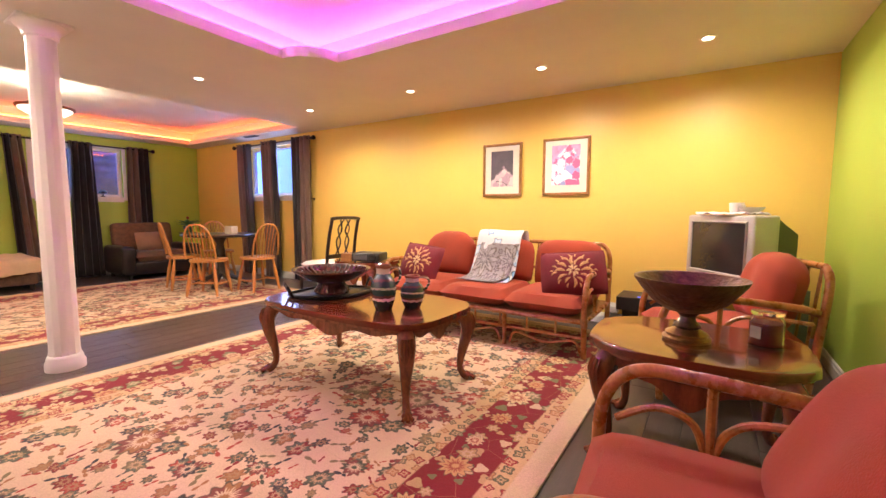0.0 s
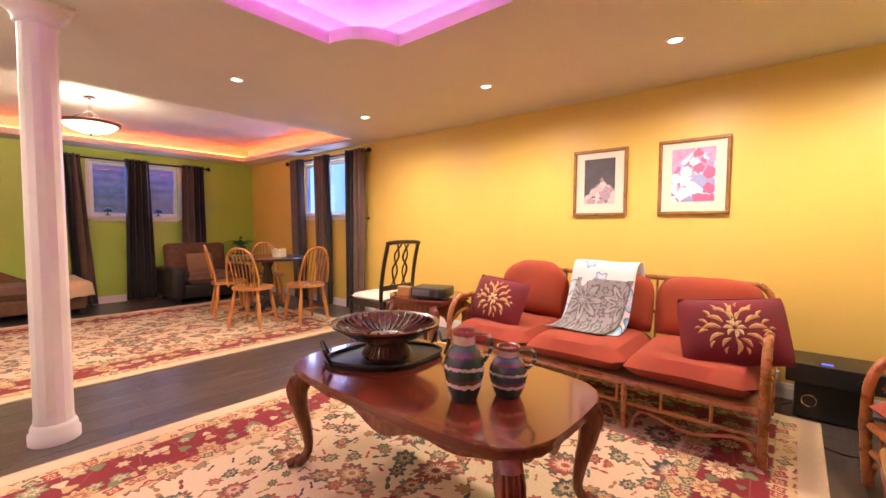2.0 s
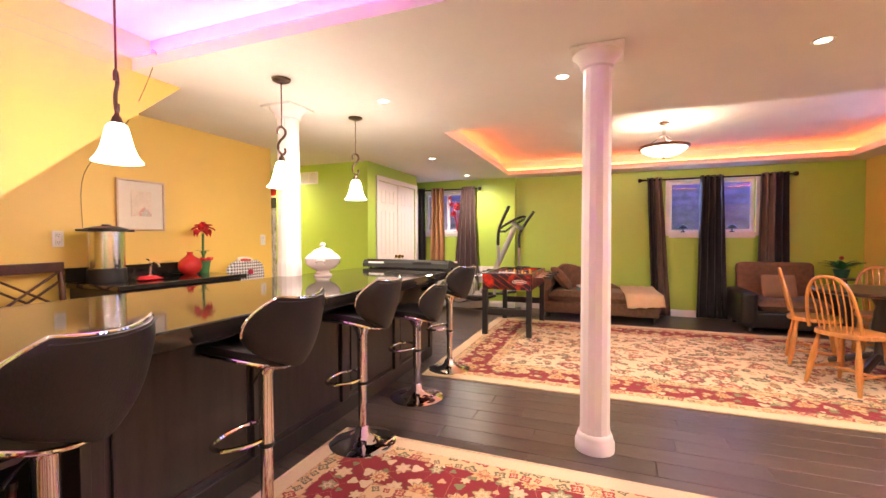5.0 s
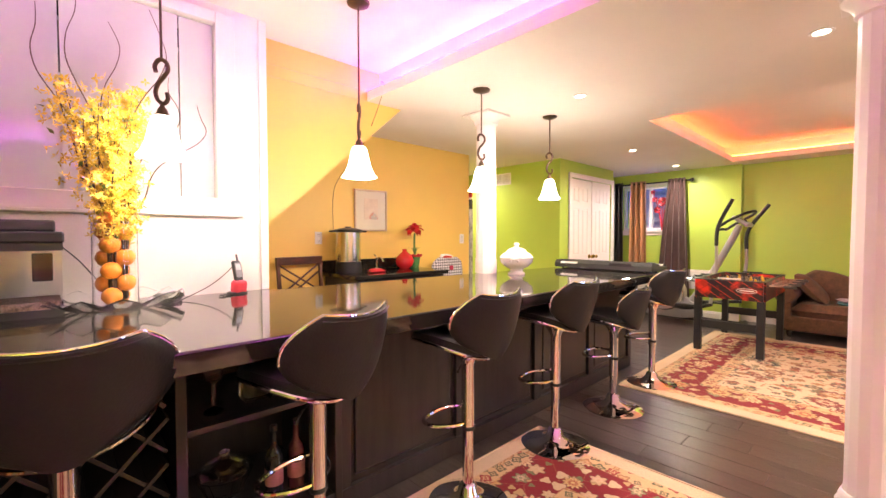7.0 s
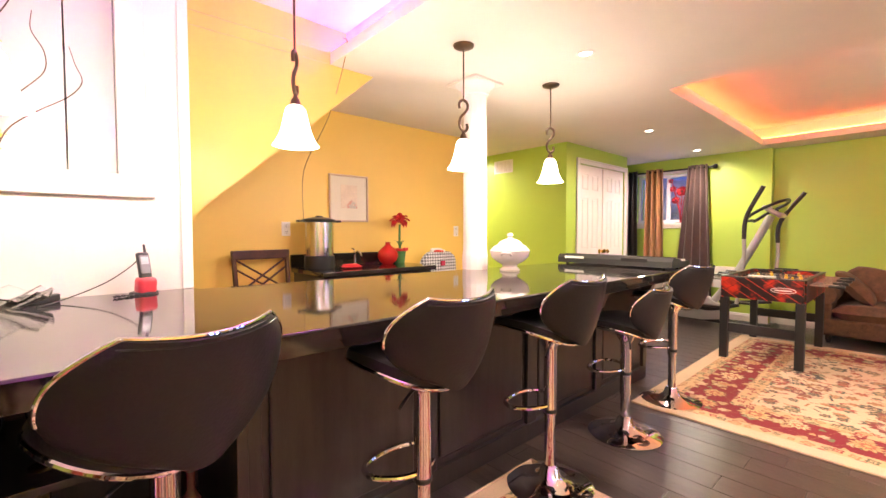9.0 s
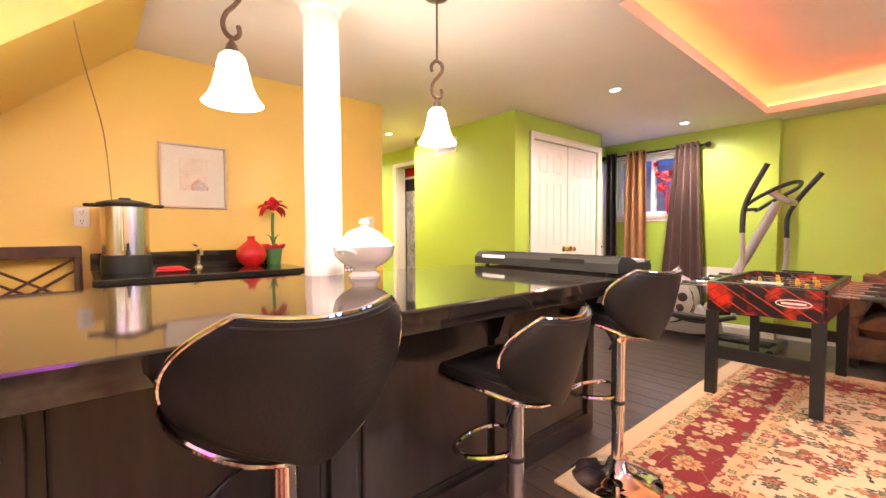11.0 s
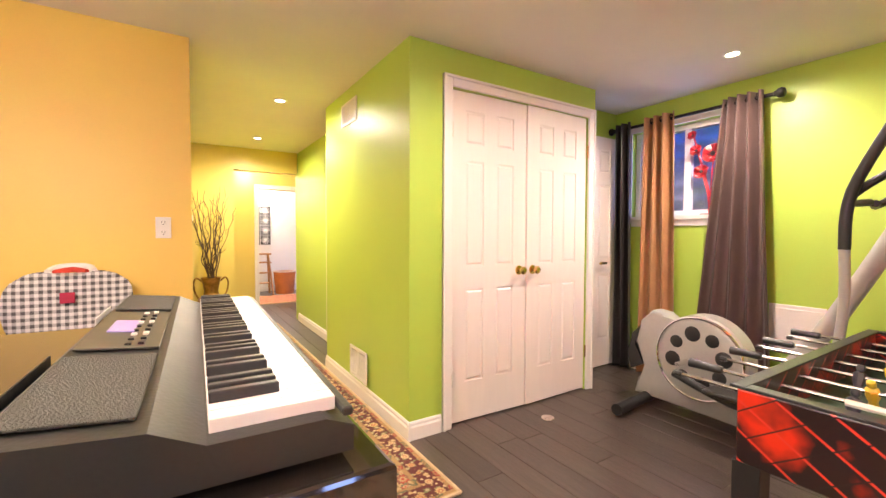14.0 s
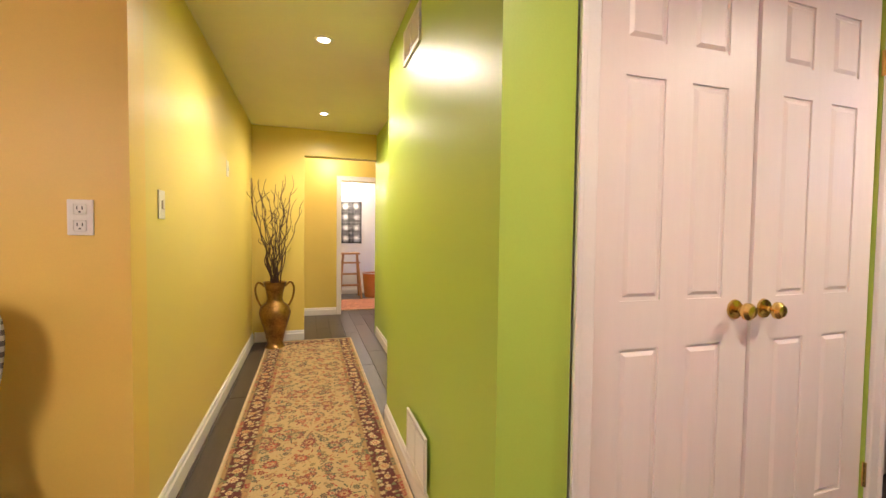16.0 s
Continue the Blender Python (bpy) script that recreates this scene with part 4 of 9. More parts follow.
# ribbed bowl on its tray
e = thing("serving_tray", pose(-1.84, 2.165, 0.51, 0, 0, 60), "dark metal serving tray with curled handles on the coffee table", "tray")
out = [(0.27 * math.cos(a) * (1 + 0.05 * math.cos(4 * a)), 0.20 * math.sin(a) * (1 + 0.05 * math.cos(4 * a))) for a in np.linspace(0, 2 * math.pi, 48, endpoint=False)]
part("plate", prism(out, 0.004, 0.014, 0.003), M_BLACKM, e, "black oval plate")
part("rim", tube([(x, y, 0.022) for x, y in out], 0.008, 6, closed=True), M_BLACKM, e, "", True)
for s in (-1, 1):
    part("handle", tube(curve_pts([(s * 0.27, -0.10, 0.02), (s * 0.30, -0.09, 0.085), (s * 0.295, 0, 0.06), (s * 0.30, 0.09, 0.085), (s * 0.27, 0.10, 0.02)], 6), 0.009, 8), M_BLACKM, e, "curled dark handle", True)
for a in np.linspace(0, 2 * math.pi, 4, endpoint=False):
    part("foot", lathe([(0.012, 0), (0.009, 0.005)], 10, m=pose(0.19 * math.cos(a + 0.7), 0.13 * math.sin(a + 0.7), 0)), M_BLACKM, e)
e = thing("ribbed_bowl", pose(-1.84, 2.165, 0.525), "dark reddish ribbed wooden fruit bowl on a round foot", "bowl")
M_BOWL = mat("red_brown_lacquer", (0.085, 0.022, 0.016), 0.25, var=0.4, scale=9, bump=0.15, bscale=50, coat=0.4)
part("foot", lathe([(0.115, 0), (0.118, 0.012), (0.10, 0.03), (0.085, 0.055), (0.088, 0.07), (0.0, 0.072)], 32), M_BOWL, e, "", True)
bm = bmesh.new()
for k in range(30):
    a = 2 * math.pi * k / 30
    tube([(0.117 * math.cos(a), 0.117 * math.sin(a), 0.010), (0.088 * math.cos(a), 0.088 * math.sin(a), 0.06)], 0.005, 5, bm)
part("foot_ribs", bm, M_BOWL, e, "", True)
part("bowl_body", lathe([(0.0, 0.070), (0.09, 0.072), (0.17, 0.100), (0.225, 0.135), (0.262, 0.158), (0.265, 0.168), (0.245, 0.165), (0.215, 0.140), (0.15, 0.105), (0.0, 0.088)], 48), M_BOWL, e, "", True)
for k in range(36):
    a = 2 * math.pi * k / 36
    part("flute", tube(curve_pts([(r * math.cos(a), r * math.sin(a), z) for r, z in ((0.10, 0.100), (0.16, 0.116), (0.205, 0.140), (0.235, 0.164))], 2), 0.006, 5), M_BOWL, e, "", True)

# pottery jugs
def jug_material():
    m = mat("glazed_pottery", (0.10, 0.14, 0.13), 0.22, var=0.5, scale=30, bump=0.2, bscale=60, coat=0.5)
    nt = m.node_tree
    b = nt.nodes["Principled BSDF"]
    tc = nt.nodes.new("ShaderNodeTexCoord")
    sx = nt.nodes.new("ShaderNodeSeparateXYZ")
    nt.links.new(tc.outputs["Generated"], sx.inputs[0])
    n = node(nt, "ShaderNodeTexNoise", Scale=9.0)
    nt.links.new(tc.outputs["Generated"], n.inputs["Vector"])
    z = math_node(nt, "ADD", sx.outputs[2], math_node(nt, "MULTIPLY", n.outputs[0], 0.10))
    r = nt.nodes.new("ShaderNodeValToRGB")
    r.color_ramp.interpolation = "CONSTANT"
    bands = [(0.0, (0.020, 0.035, 0.035)), (0.28, (0.66, 0.52, 0.46)), (0.34, (0.13, 0.055, 0.040)), (0.40, (0.030, 0.060, 0.055)), (0.52, (0.68, 0.55, 0.50)),
             (0.57, (0.035, 0.055, 0.050)), (0.70, (0.14, 0.06, 0.05)), (0.76, (0.06, 0.10, 0.09)), (0.86, (0.66, 0.48, 0.42)), (0.97, (0.30, 0.08, 0.06))]
    for i, (p, c) in enumerate(bands):
        el = r.color_ramp.elements[i] if i < 2 else r.color_ramp.elements.new(p)
        el.position, el.color = p, rgba(c)
    nt.links.new(z, r.inputs[0])
    nt.links.new(r.outputs[0], b.inputs["Base Color"])
    return m


M_POT = jug_material()


def jug(x, y, h, rot, label):
    e = thing("pottery_jug", pose(x, y, 0.51, 0, 0, rot), label, "jug", "pottery jugs")
    k = h / 0.25
    prof = [(0.0, 0.0), (0.045, 0.0), (0.050, 0.01), (0.066, 0.06), (0.075, 0.11), (0.072, 0.15), (0.055, 0.18), (0.042, 0.195), (0.040, 0.225), (0.048, 0.245), (0.047, 0.25), (0.038, 0.247), (0.034, 0.22), (0.0, 0.20)]
    part("body", lathe([(r * (0.9 + 0.1 * k), z * k) for r, z in prof], 32), M_POT, e, "banded green, white and red glaze", True)
    part("handle", tube(curve_pts([(0.04, 0, 0.235 * k), (0.085, 0, 0.235 * k), (0.10, 0, 0.19 * k), (0.073, 0, 0.14 * k)], 6), 0.010, 8, flat=0.7), M_POT, e, "", True)
    return e


jug(-1.245, 2.02, 0.265, 35, "tall banded green and red glazed pottery jug on the coffee table")
jug(-1.14, 2.16, 0.195, 30, "shorter banded green and red glazed pottery jug on the coffee table")


# rattan seating
M_PILLOW = mat("wine_velvet", (0.17, 0.005, 0.014), 0.8, var=0.15, scale=8, bump=0.2, bscale=200, sheen=0.06)
M_THREAD = mat("gold_thread", (0.66, 0.36, 0.13), 0.5, var=0.25, scale=60, bump=0.4, bscale=300)
M_THREAD_PALE = mat("pale_gold_thread", (0.74, 0.52, 0.24), 0.45, var=0.2, scale=60, bump=0.4, bscale=300)


def embroidery(w, d, h, puff, square, leaves, mirror=True):
    """Raised stitched leaves (x, y, angle, length, width), lying on a cushion of that size: a mesh each."""
    out = []

    def top(x, y):
        k = max(0.0, 1 - abs(2 * x / w) ** square) * max(0.0, 1 - abs(2 * y / d) ** square)
        return h / 2 * ((1 - puff) * k ** 0.35 + puff * k)
    for x0, y0, ang, ln, wd in leaves:
        for sx in (1, -1) if mirror and abs(x0) + abs(math.cos(radians(ang))) > 1e-3 else (1,):
            ca, sa = math.cos(radians(ang)), math.sin(radians(ang))
            bm = bmesh.new()
            rows = []
            for i in range(7):
                t = i / 6
                bend = 0.18 * ln * math.sin(math.pi * t)
                hw = wd / 2 * math.sin(math.pi * min(1.0, 0.06 + 0.90 * t)) ** 0.8
                row = []
                for q in (-1, 0, 1):
                    a, b = ln * t, bend + hw * q
                    x, y = sx * (x0 + a * ca - b * sa), y0 + a * sa + b * ca
                    row.append(bm.verts.new((x, y, top(x, y) + (0.004 if q == 0 else 0.0012))))
                rows.append(row)
            for p, r in zip(rows, rows[1:]):
                for i in range(2):
                    bm.faces.new((p[i], p[i + 1], r[i + 1], r[i]))
            out.append(bm)
    return out


def rattan_arm(e, x, d0, d1, z_seat):
    """A bent-cane arm in the plane local x, from front d0 to back d1 (local y)."""
    arm = part("arm", tube(curve_pts([(x, d0 + 0.02, 0.0), (x, d0, 0.30), (x, d0 + 0.015, 0.50), (x, d0 + 0.10, 0.60), (x, d0 + 0.28, 0.61), (x, d1 - 0.12, 0.585), (x, d1, 0.56)], 6), 0.021, 10), M_RATTAN, e, "bent rattan arm", True)
    bm = tube(curve_pts([(x, d0 + 0.05, 0.44), (x, d0 + 0.16, 0.50), (x, d0 + 0.26, 0.47), (x, d0 + 0.30, 0.33)], 5), 0.012, 8)
    tube(curve_pts([(x, d0 + 0.30, 0.33), (x, d0 + 0.34, 0.47), (x, d0 + 0.46, 0.52), (x, d1 - 0.02, 0.50)], 5), 0.012, 8, bm)
    tube([(x, d0 + 0.30, 0.31), (x, d0 + 0.30, 0.60)], 0.014, 8, bm)
    part("arm_scroll", bm, M_RATTAN, e, "", True)
    part("arm_rail", tube([(x, d0 + 0.01, z_seat - 0.02), (x, d1, z_seat - 0.02)], 0.016, 8), M_RATTAN, e, "", True)
    part("cane_wrap", lathe([(0.025, -0.03), (0.026, 0), (0.025, 0.03)], 10, m=pose(x, d0 + 0.002, z_seat - 0.02)), M_WRAP, e, "", True)
    return arm


def rattan_seat(name, m, w, seats, label, category, back_tops, d1=0.40, back=(0.285, 78, 0.17), shift=0.0):
    """Rattan frame that faces local -y; y from -0.42 to 0.42."""
    e = thing(name, m, label, category)
    hw, d0 = w / 2, -0.42
    for sx in (-1, 1):
        rattan_arm(e, sx * (hw - 0.02), d0, d1, 0.30)
        part("back_post", tube(curve_pts([(sx * (hw - 0.02), d1 - 0.04, 0.0), (sx * (hw - 0.02), d1, 0.35), (sx * (hw - 0.03), d1 + 0.04, 0.70), (sx * (hw - 0.10), d1 + 0.05, 0.80)], 5), 0.021, 10), M_RATTAN, e, "", True)
    part("top_rail", tube([(-(hw - 0.10), d1 + 0.05, 0.80), (hw - 0.10, d1 + 0.05, 0.80)], 0.019, 10), M_RATTAN, e, "", True)
    for z, y, r in ((0.28, d0 + 0.01, 0.018), (0.16, d0 + 0.02, 0.014), (0.28, d1, 0.018), (0.55, d1 + 0.03, 0.014)):
        part("rail", tube([(-hw + 0.02, y, z), (hw - 0.02, y, z)], r, 8), M_RATTAN, e, "", True)
    n = max(2, int(w / 0.11))
    for k in range(1, n):
        x = -hw + w * k / n
        if k % 2:
            part("spindle", tube([(x, d0 + 0.015, 0.16), (x, d0 + 0.01, 0.28)], 0.009, 6), M_RATTAN, e)
        part("back_cane", tube([(x, d1, 0.28), (x, d1 + 0.05, 0.80)], 0.008, 6), M_RATTAN, e)
    for k in range(1, seats):
        x = -hw + w * k / seats
        part("front_leg", tube([(x, d0 + 0.02, 0.0), (x, d0 + 0.01, 0.28)], 0.018, 8), M_RATTAN, e, "", True)
    for k in range(seats):
        a, b = -hw + w * k / seats, -hw + w * (k + 1) / seats
        part("scroll_brace", tube(curve_pts([(a + 0.04, d0 + 0.02, 0.03), (a + 0.10, d0 + 0.02, 0.13), ((a + b) / 2, d0 + 0.02, 0.085), (b - 0.10, d0 + 0.02, 0.13), (b - 0.04, d0 + 0.02, 0.03)], 5), 0.010, 6), M_RATTAN, e, "curved cane brace", True)
    part("seat_deck", box(-hw + 0.03, d0 + 0.02, 0.285, hw - 0.03, d1, 0.30), M_WRAP, e)
    cw = (w - 0.10) / seats
    for k in range(seats):
        x = -hw + 0.05 + cw * (k + 0.5)
        c = part("seat_cushion", cushion(cw * 1.0, 0.74, 0.15, 0.35, 12, m=pose(x, -0.06, 0.375), square=8), M_RUST, e, "rust-coloured cushion", True)
        bt = back_tops[k]
        bm = cushion(cw * 0.98, bt, back[2], 0.5, 16, square=5)
        for v in bm.verts:
            u, h = v.co.x / (cw * 0.49), max(0.0, v.co.y / (bt / 2))
            v.co.x *= 1 - (0.16 if k == 0 else 0.08) * h ** 3
            v.co.y -= (0.11 if k == 0 else 0.06) * abs(u) ** 3 * h
            v.co.z += 0.012 * math.sin(5 * u + k) * (1 - h)
        part("back_cushion", moved(bm, pose(x + shift, back[0] + 0.01 * k, 0.43 + bt / 2 * math.sin(radians(back[1])), back[1], 0, 2 * math.sin(3 * k))), M_RUST, e, "rounded rust-coloured back cushion", True)
    return e


rattan_seat("rattan_sofa", pose(-1.36, 3.66, 0.0), 1.96, 3, "three-seat rattan sofa with rust-coloured cushions against the yellow wall", "sofa", (0.47, 0.42, 0.42))
rattan_seat("rattan_armchair", pose(0.50, 1.21, 0, 0, 0, -89), 0.74, 1, "rattan armchair with rust cushions beside the end table", "armchair", (0.45,), 0.36, (0.11, 64, 0.20), 0.13)
rattan_seat("rattan_armchair", pose(0.44, 3.26, 0, 0, 0, -74), 0.64, 1, "rattan armchair with rust cushions in front of the television", "armchair", (0.45,), 0.33, (0.22, 74, 0.20))


SCROLLS = [(0.012, 0.045, 60, 0.050, 0.020), (0.030, 0.085, 20, 0.060, 0.020), (0.000, 0.055, 90, 0.075, 0.024), (0.075, 0.095, 65, 0.040, 0.014),
           (0.050, 0.030, 25, 0.075, 0.024), (0.105, 0.060, 55, 0.045, 0.016), (0.060, 0.000, 0, 0.085, 0.026), (0.120, 0.022, 30, 0.045, 0.016),
           (0.120, -0.012, -20, 0.050, 0.016), (0.050, -0.032, -30, 0.080, 0.022), (0.095, -0.070, -60, 0.040, 0.014), (0.022, -0.055, -45, 0.060, 0.020),
           (0.000, -0.055, -90, 0.080, 0.024), (0.040, -0.100, -75, 0.035, 0.014), (0.018, 0.115, 70, 0.030, 0.012), (0.150, 0.000, 0, 0.030, 0.014)]
ROSETTE = [(0.010, 0.000, 0, 0.042, 0.020), (0.006, 0.008, 45, 0.040, 0.018), (0.000, 0.010, 90, 0.042, 0.020), (0.006, -0.008, -45, 0.040, 0.018), (0.000, -0.010, -90, 0.042, 0.020)]


def throw_pillow(m, label):
    e = thing("throw_pillow", m, label, "pillow", "sofa pillows")
    c = part("cover", cushion(0.50, 0.36, 0.14, 0.6, 14, square=3), M_PILLOW, e, "", True)
    for bm in embroidery(0.50, 0.36, 0.14, 0.6, 3, SCROLLS):
        part("embroidered_leaf", bm, M_THREAD, c, "gold embroidered leaf")
    for bm in embroidery(0.50, 0.36, 0.14, 0.6, 3, ROSETTE):
        part("rosette_petal", bm, M_THREAD_PALE, c, "pale gold embroidered petal")
    part("piping", tube([(0.245 * (1 if c > 0 else -1) * abs(c) ** 0.25, 0.176 * (1 if s > 0 else -1) * abs(s) ** 0.25, 0) for c, s in ((math.cos(a), math.sin(a)) for a in np.linspace(0.01, 2 * math.pi + 0.01, 40, endpoint=False))], 0.005, 6, closed=True), M_PILLOW, e, "", True)


throw_pillow(pose(-2.05, 3.50, 0.590, 66, 4, -8), "wine-red pillow with gold embroidered medallion on the sofa")
throw_pillow(pose(-0.56, 3.50, 0.605, 64, -5, 17), "wine-red pillow with gold embroidered flower propped on the sofa arm")


def towel():
    def upright(nt):
        tc = nt.nodes.new("ShaderNodeTexCoord")
        mp = nt.nodes.new("ShaderNodeMapping")
        mp.inputs["Rotation"].default_value, mp.inputs["Location"].default_value = (radians(90), 0, 0), (0.14, 0.18, 0)
        nt.links.new(tc.outputs["Object"], mp.inputs[0])
        return mp.outputs[0]
    m = mat("white_linen", (0.72, 0.70, 0.72), 0.9, var=0.05, bump=0.3, bscale=240)
    nt = m.node_tree
    b = nt.nodes["Principled BSDF"]
    src = b.inputs["Base Color"].links[0].from_socket
    blue = blooms(nt, upright(nt), src, 5.0, 0.075, 5, [(0.25, 0.45, 0.72), (0.40, 0.58, 0.75), (0.2, 0.38, 0.65)], (0.7, 0.72, 0.75), 0.9)
    nt.links.new(blue, b.inputs["Base Color"])
    lace = mat("grey_lace", (0.30, 0.275, 0.285), 0.9, bump=0.6, bscale=160)
    nt = lace.node_tree
    b = nt.nodes["Principled BSDF"]
    src = b.inputs["Base Color"].links[0].from_socket
    vec = upright(nt)
    c = blooms(nt, vec, src, 13.0, 0.034, 6, [(0.16, 0.145, 0.15), (0.14, 0.13, 0.14)], (0.34, 0.31, 0.32), 0.0)
    c = blooms(nt, vec, c, 3.6, 0.125, 8, [(0.38, 0.35, 0.36), (0.36, 0.33, 0.34)], (0.15, 0.135, 0.14), 0.0, amp=0.30)
    nt.links.new(c, b.inputs["Base Color"])
    e = thing("draped_cloth", pose(-1.36, 3.62, 0.45), "white blue-flowered cloth with a grey lace panel over the sofa", "cloth")

    def sheet(name, w, pts, mt, lab, tilt):
        P = curve_pts(pts, 5)
        bm = bmesh.new()
        g = []
        for k, p in enumerate(P):
            g.append([bm.verts.new((w * (i / 8 - 0.5) + tilt * k / len(P), p.y + 0.006 * math.sin(i * 1.3 + k * 0.4), p.z + 0.004 * math.sin(i * 0.9))) for i in range(9)])
        for a, b in zip(g, g[1:]):
            for i in range(8):
                bm.faces.new((a[i], a[i + 1], b[i + 1], b[i]))
        ob = part(name, bm, mt, e, lab, True)
        ob.modifiers.new("t", "SOLIDIFY").thickness = 0.004
    sheet("linen", 0.46, [(0, 0.42, 0.20), (0, 0.40, 0.39), (0, 0.36, 0.455), (0, 0.27, 0.43), (0, 0.20, 0.24), (0, 0.12, 0.06), (0, 0.02, 0.008), (0, -0.06, 0.006)], m, "white linen with blue flowers", -0.05)
    sheet("lace_panel", 0.40, [(0, 0.232, 0.335), (0, 0.190, 0.22), (0, 0.105, 0.06), (0, -0.02, 0.016), (0, -0.12, 0.012)], lace, "grey lace panel", -0.10)


towel()

# pictures on the north wall
M_FRAME = mat("gilt_wood", (0.36, 0.17, 0.05), 0.3, 0.3, var=0.25, scale=10, bump=0.1)
M_MATTE = mat("cream_mount", (0.72, 0.66, 0.55), 0.85, var=0.03)


def art_material(name, ground, tones, level=0.0, scale=16.0, size=0.045):
    """A painted bouquet: two-tone ground, blossoms heaped below a wavy line at 'level'."""
    m = mat(name, ground[0], 0.6, var=0.15, scale=14, second=ground[1])
    nt = m.node_tree
    b = nt.nodes["Principled BSDF"]
    src = b.inputs["Base Color"].links[0].from_socket
    tc = nt.nodes.new("ShaderNodeTexCoord")
    mp = nt.nodes.new("ShaderNodeMapping")
    mp.inputs["Rotation"].default_value = (radians(90), 0, 0)
    nt.links.new(tc.outputs["Object"], mp.inputs[0])
    c = blooms(nt, mp.outputs[0], src, scale * 1.6, size * 0.6, 5, tones[::-1], tones[0], 0.9, ring=False)
    c = blooms(nt, mp.outputs[0], c, scale, size, 7, tones, tones[0], 0.8, ring=False, amp=0.12)
    sx = nt.nodes.new("ShaderNodeSeparateXYZ")
    nt.links.new(tc.outputs["Object"], sx.inputs[0])
    n = node(nt, "ShaderNodeTexNoise", Scale=18.0, Detail=2.0)
    nt.links.new(tc.outputs["Object"], n.inputs["Vector"])
    peak = math_node(nt, "MULTIPLY", math_node(nt, "ABSOLUTE", math_node(nt, "SUBTRACT", sx.outputs[0], 0.025)), 1.1)
    line = math_node(nt, "ADD", math_node(nt, "ADD", sx.outputs[2], peak), math_node(nt, "MULTIPLY", n.outputs[0], 0.12))
    nt.links.new(mix_color(nt, below(nt, line, level, 0.012), src, c), b.inputs["Base Color"])
    return m


def picture(m, w, h, fw, mw, art, frame_mat, label, glazed=True):
    e = thing("framed_picture", m, label, "picture", "wall pictures")
    bm = bmesh.new()
    for x0, z0, x1, z1 in ((-w / 2, -h / 2, w / 2, -h / 2 + fw), (-w / 2, h / 2 - fw, w / 2, h / 2), (-w / 2, -h / 2 + fw, -w / 2 + fw, h / 2 - fw), (w / 2 - fw, -h / 2 + fw, w / 2, h / 2 - fw)):
        box(x0, -0.028, z0, x1, -0.002, z1, 0.005, bm)
    part("frame", bm, frame_mat, e, "moulded frame")
    part("mount", box(-w / 2 + fw, -0.014, -h / 2 + fw, w / 2 - fw, -0.008, h / 2 - fw), M_MATTE, e, "pale mount")
    part("print", box(-w / 2 + mw, -0.018, -h / 2 + mw * 1.05, w / 2 - mw, -0.0145, h / 2 - mw * 0.8), art, e)
    return e


picture(pose(-1.63, H_N, 1.545), 0.46, 0.57, 0.026, 0.10, art_material("still_life", ((0.09, 0.075, 0.09), (0.06, 0.05, 0.065)), [(0.55, 0.42, 0.46), (0.42, 0.28, 0.36), (0.62, 0.52, 0.52)], 0.10, 22.0, 0.034), M_FRAME, "dark flower print with a cream mount in a gilt frame")
picture(pose(-0.928, H_N, 1.548), 0.475, 0.575, 0.026, 0.095, art_material("bouquet", ((0.36, 0.36, 0.62), (0.62, 0.16, 0.30)), [(0.80, 0.76, 0.78), (0.72, 0.66, 0.74), (0.60, 0.12, 0.26), (0.30, 0.32, 0.60)], 0.28, 13.0, 0.055), M_FRAME, "bright bouquet print with a cream mount in a gilt frame")

# carved pedestal bowl and candle on the end table
e = thing("pedestal_bowl", pose(0.275, 2.32, 0.52), "carved dark bronze pedestal bowl on the end table", "bowl")
M_CARVED = mat("aged_bronze", (0.13, 0.065, 0.035), 0.38, 0.5, var=0.6, scale=14, bump=0.6, bscale=45, second=(0.04, 0.02, 0.02))
part("foot", lathe([(0.0, 0), (0.095, 0), (0.098, 0.012), (0.082, 0.020), (0.085, 0.032), (0.060, 0.045), (0.040, 0.055)], 32), mat("gilt_bronze", (0.35, 0.20, 0.08), 0.3, 0.8, var=0.3), e, "gilt stepped foot", True)
part("stem", lathe([(0.045, 0.052), (0.055, 0.065), (0.035, 0.085), (0.030, 0.105), (0.050, 0.125)], 24), M_CARVED, e, "", True)
part("bowl_body", lathe([(0.03, 0.120), (0.09, 0.135), (0.15, 0.175), (0.195, 0.230), (0.222, 0.268), (0.225, 0.280), (0.210, 0.278), (0.18, 0.235), (0.13, 0.18), (0.0, 0.145)], 40), M_CARVED, e, "", True)
e = thing("jar_candle", pose(0.565, 2.42, 0.52), "dark red jar candle with a glass lid on the end table", "candle")
part("wax", lathe([(0.0, 0.004), (0.056, 0.004), (0.058, 0.02), (0.058, 0.098), (0.0, 0.098)], 28), mat("red_wax", (0.22, 0.018, 0.02), 0.5), e, "dark red wax", True)
part("jar", lathe([(0.0, 0.0), (0.060, 0.0), (0.062, 0.01), (0.062, 0.11), (0.054, 0.122), (0.054, 0.13), (0.051, 0.13), (0.051, 0.12), (0.0595, 0.108), (0.0595, 0.012), (0.0, 0.003)], 28), M_GLASS, e, "clear glass jar", True)
part("lid", lathe([(0.056, 0.130), (0.060, 0.134), (0.058, 0.146), (0.0, 0.150)], 28), M_GLASS, e, "clear glass lid", True)
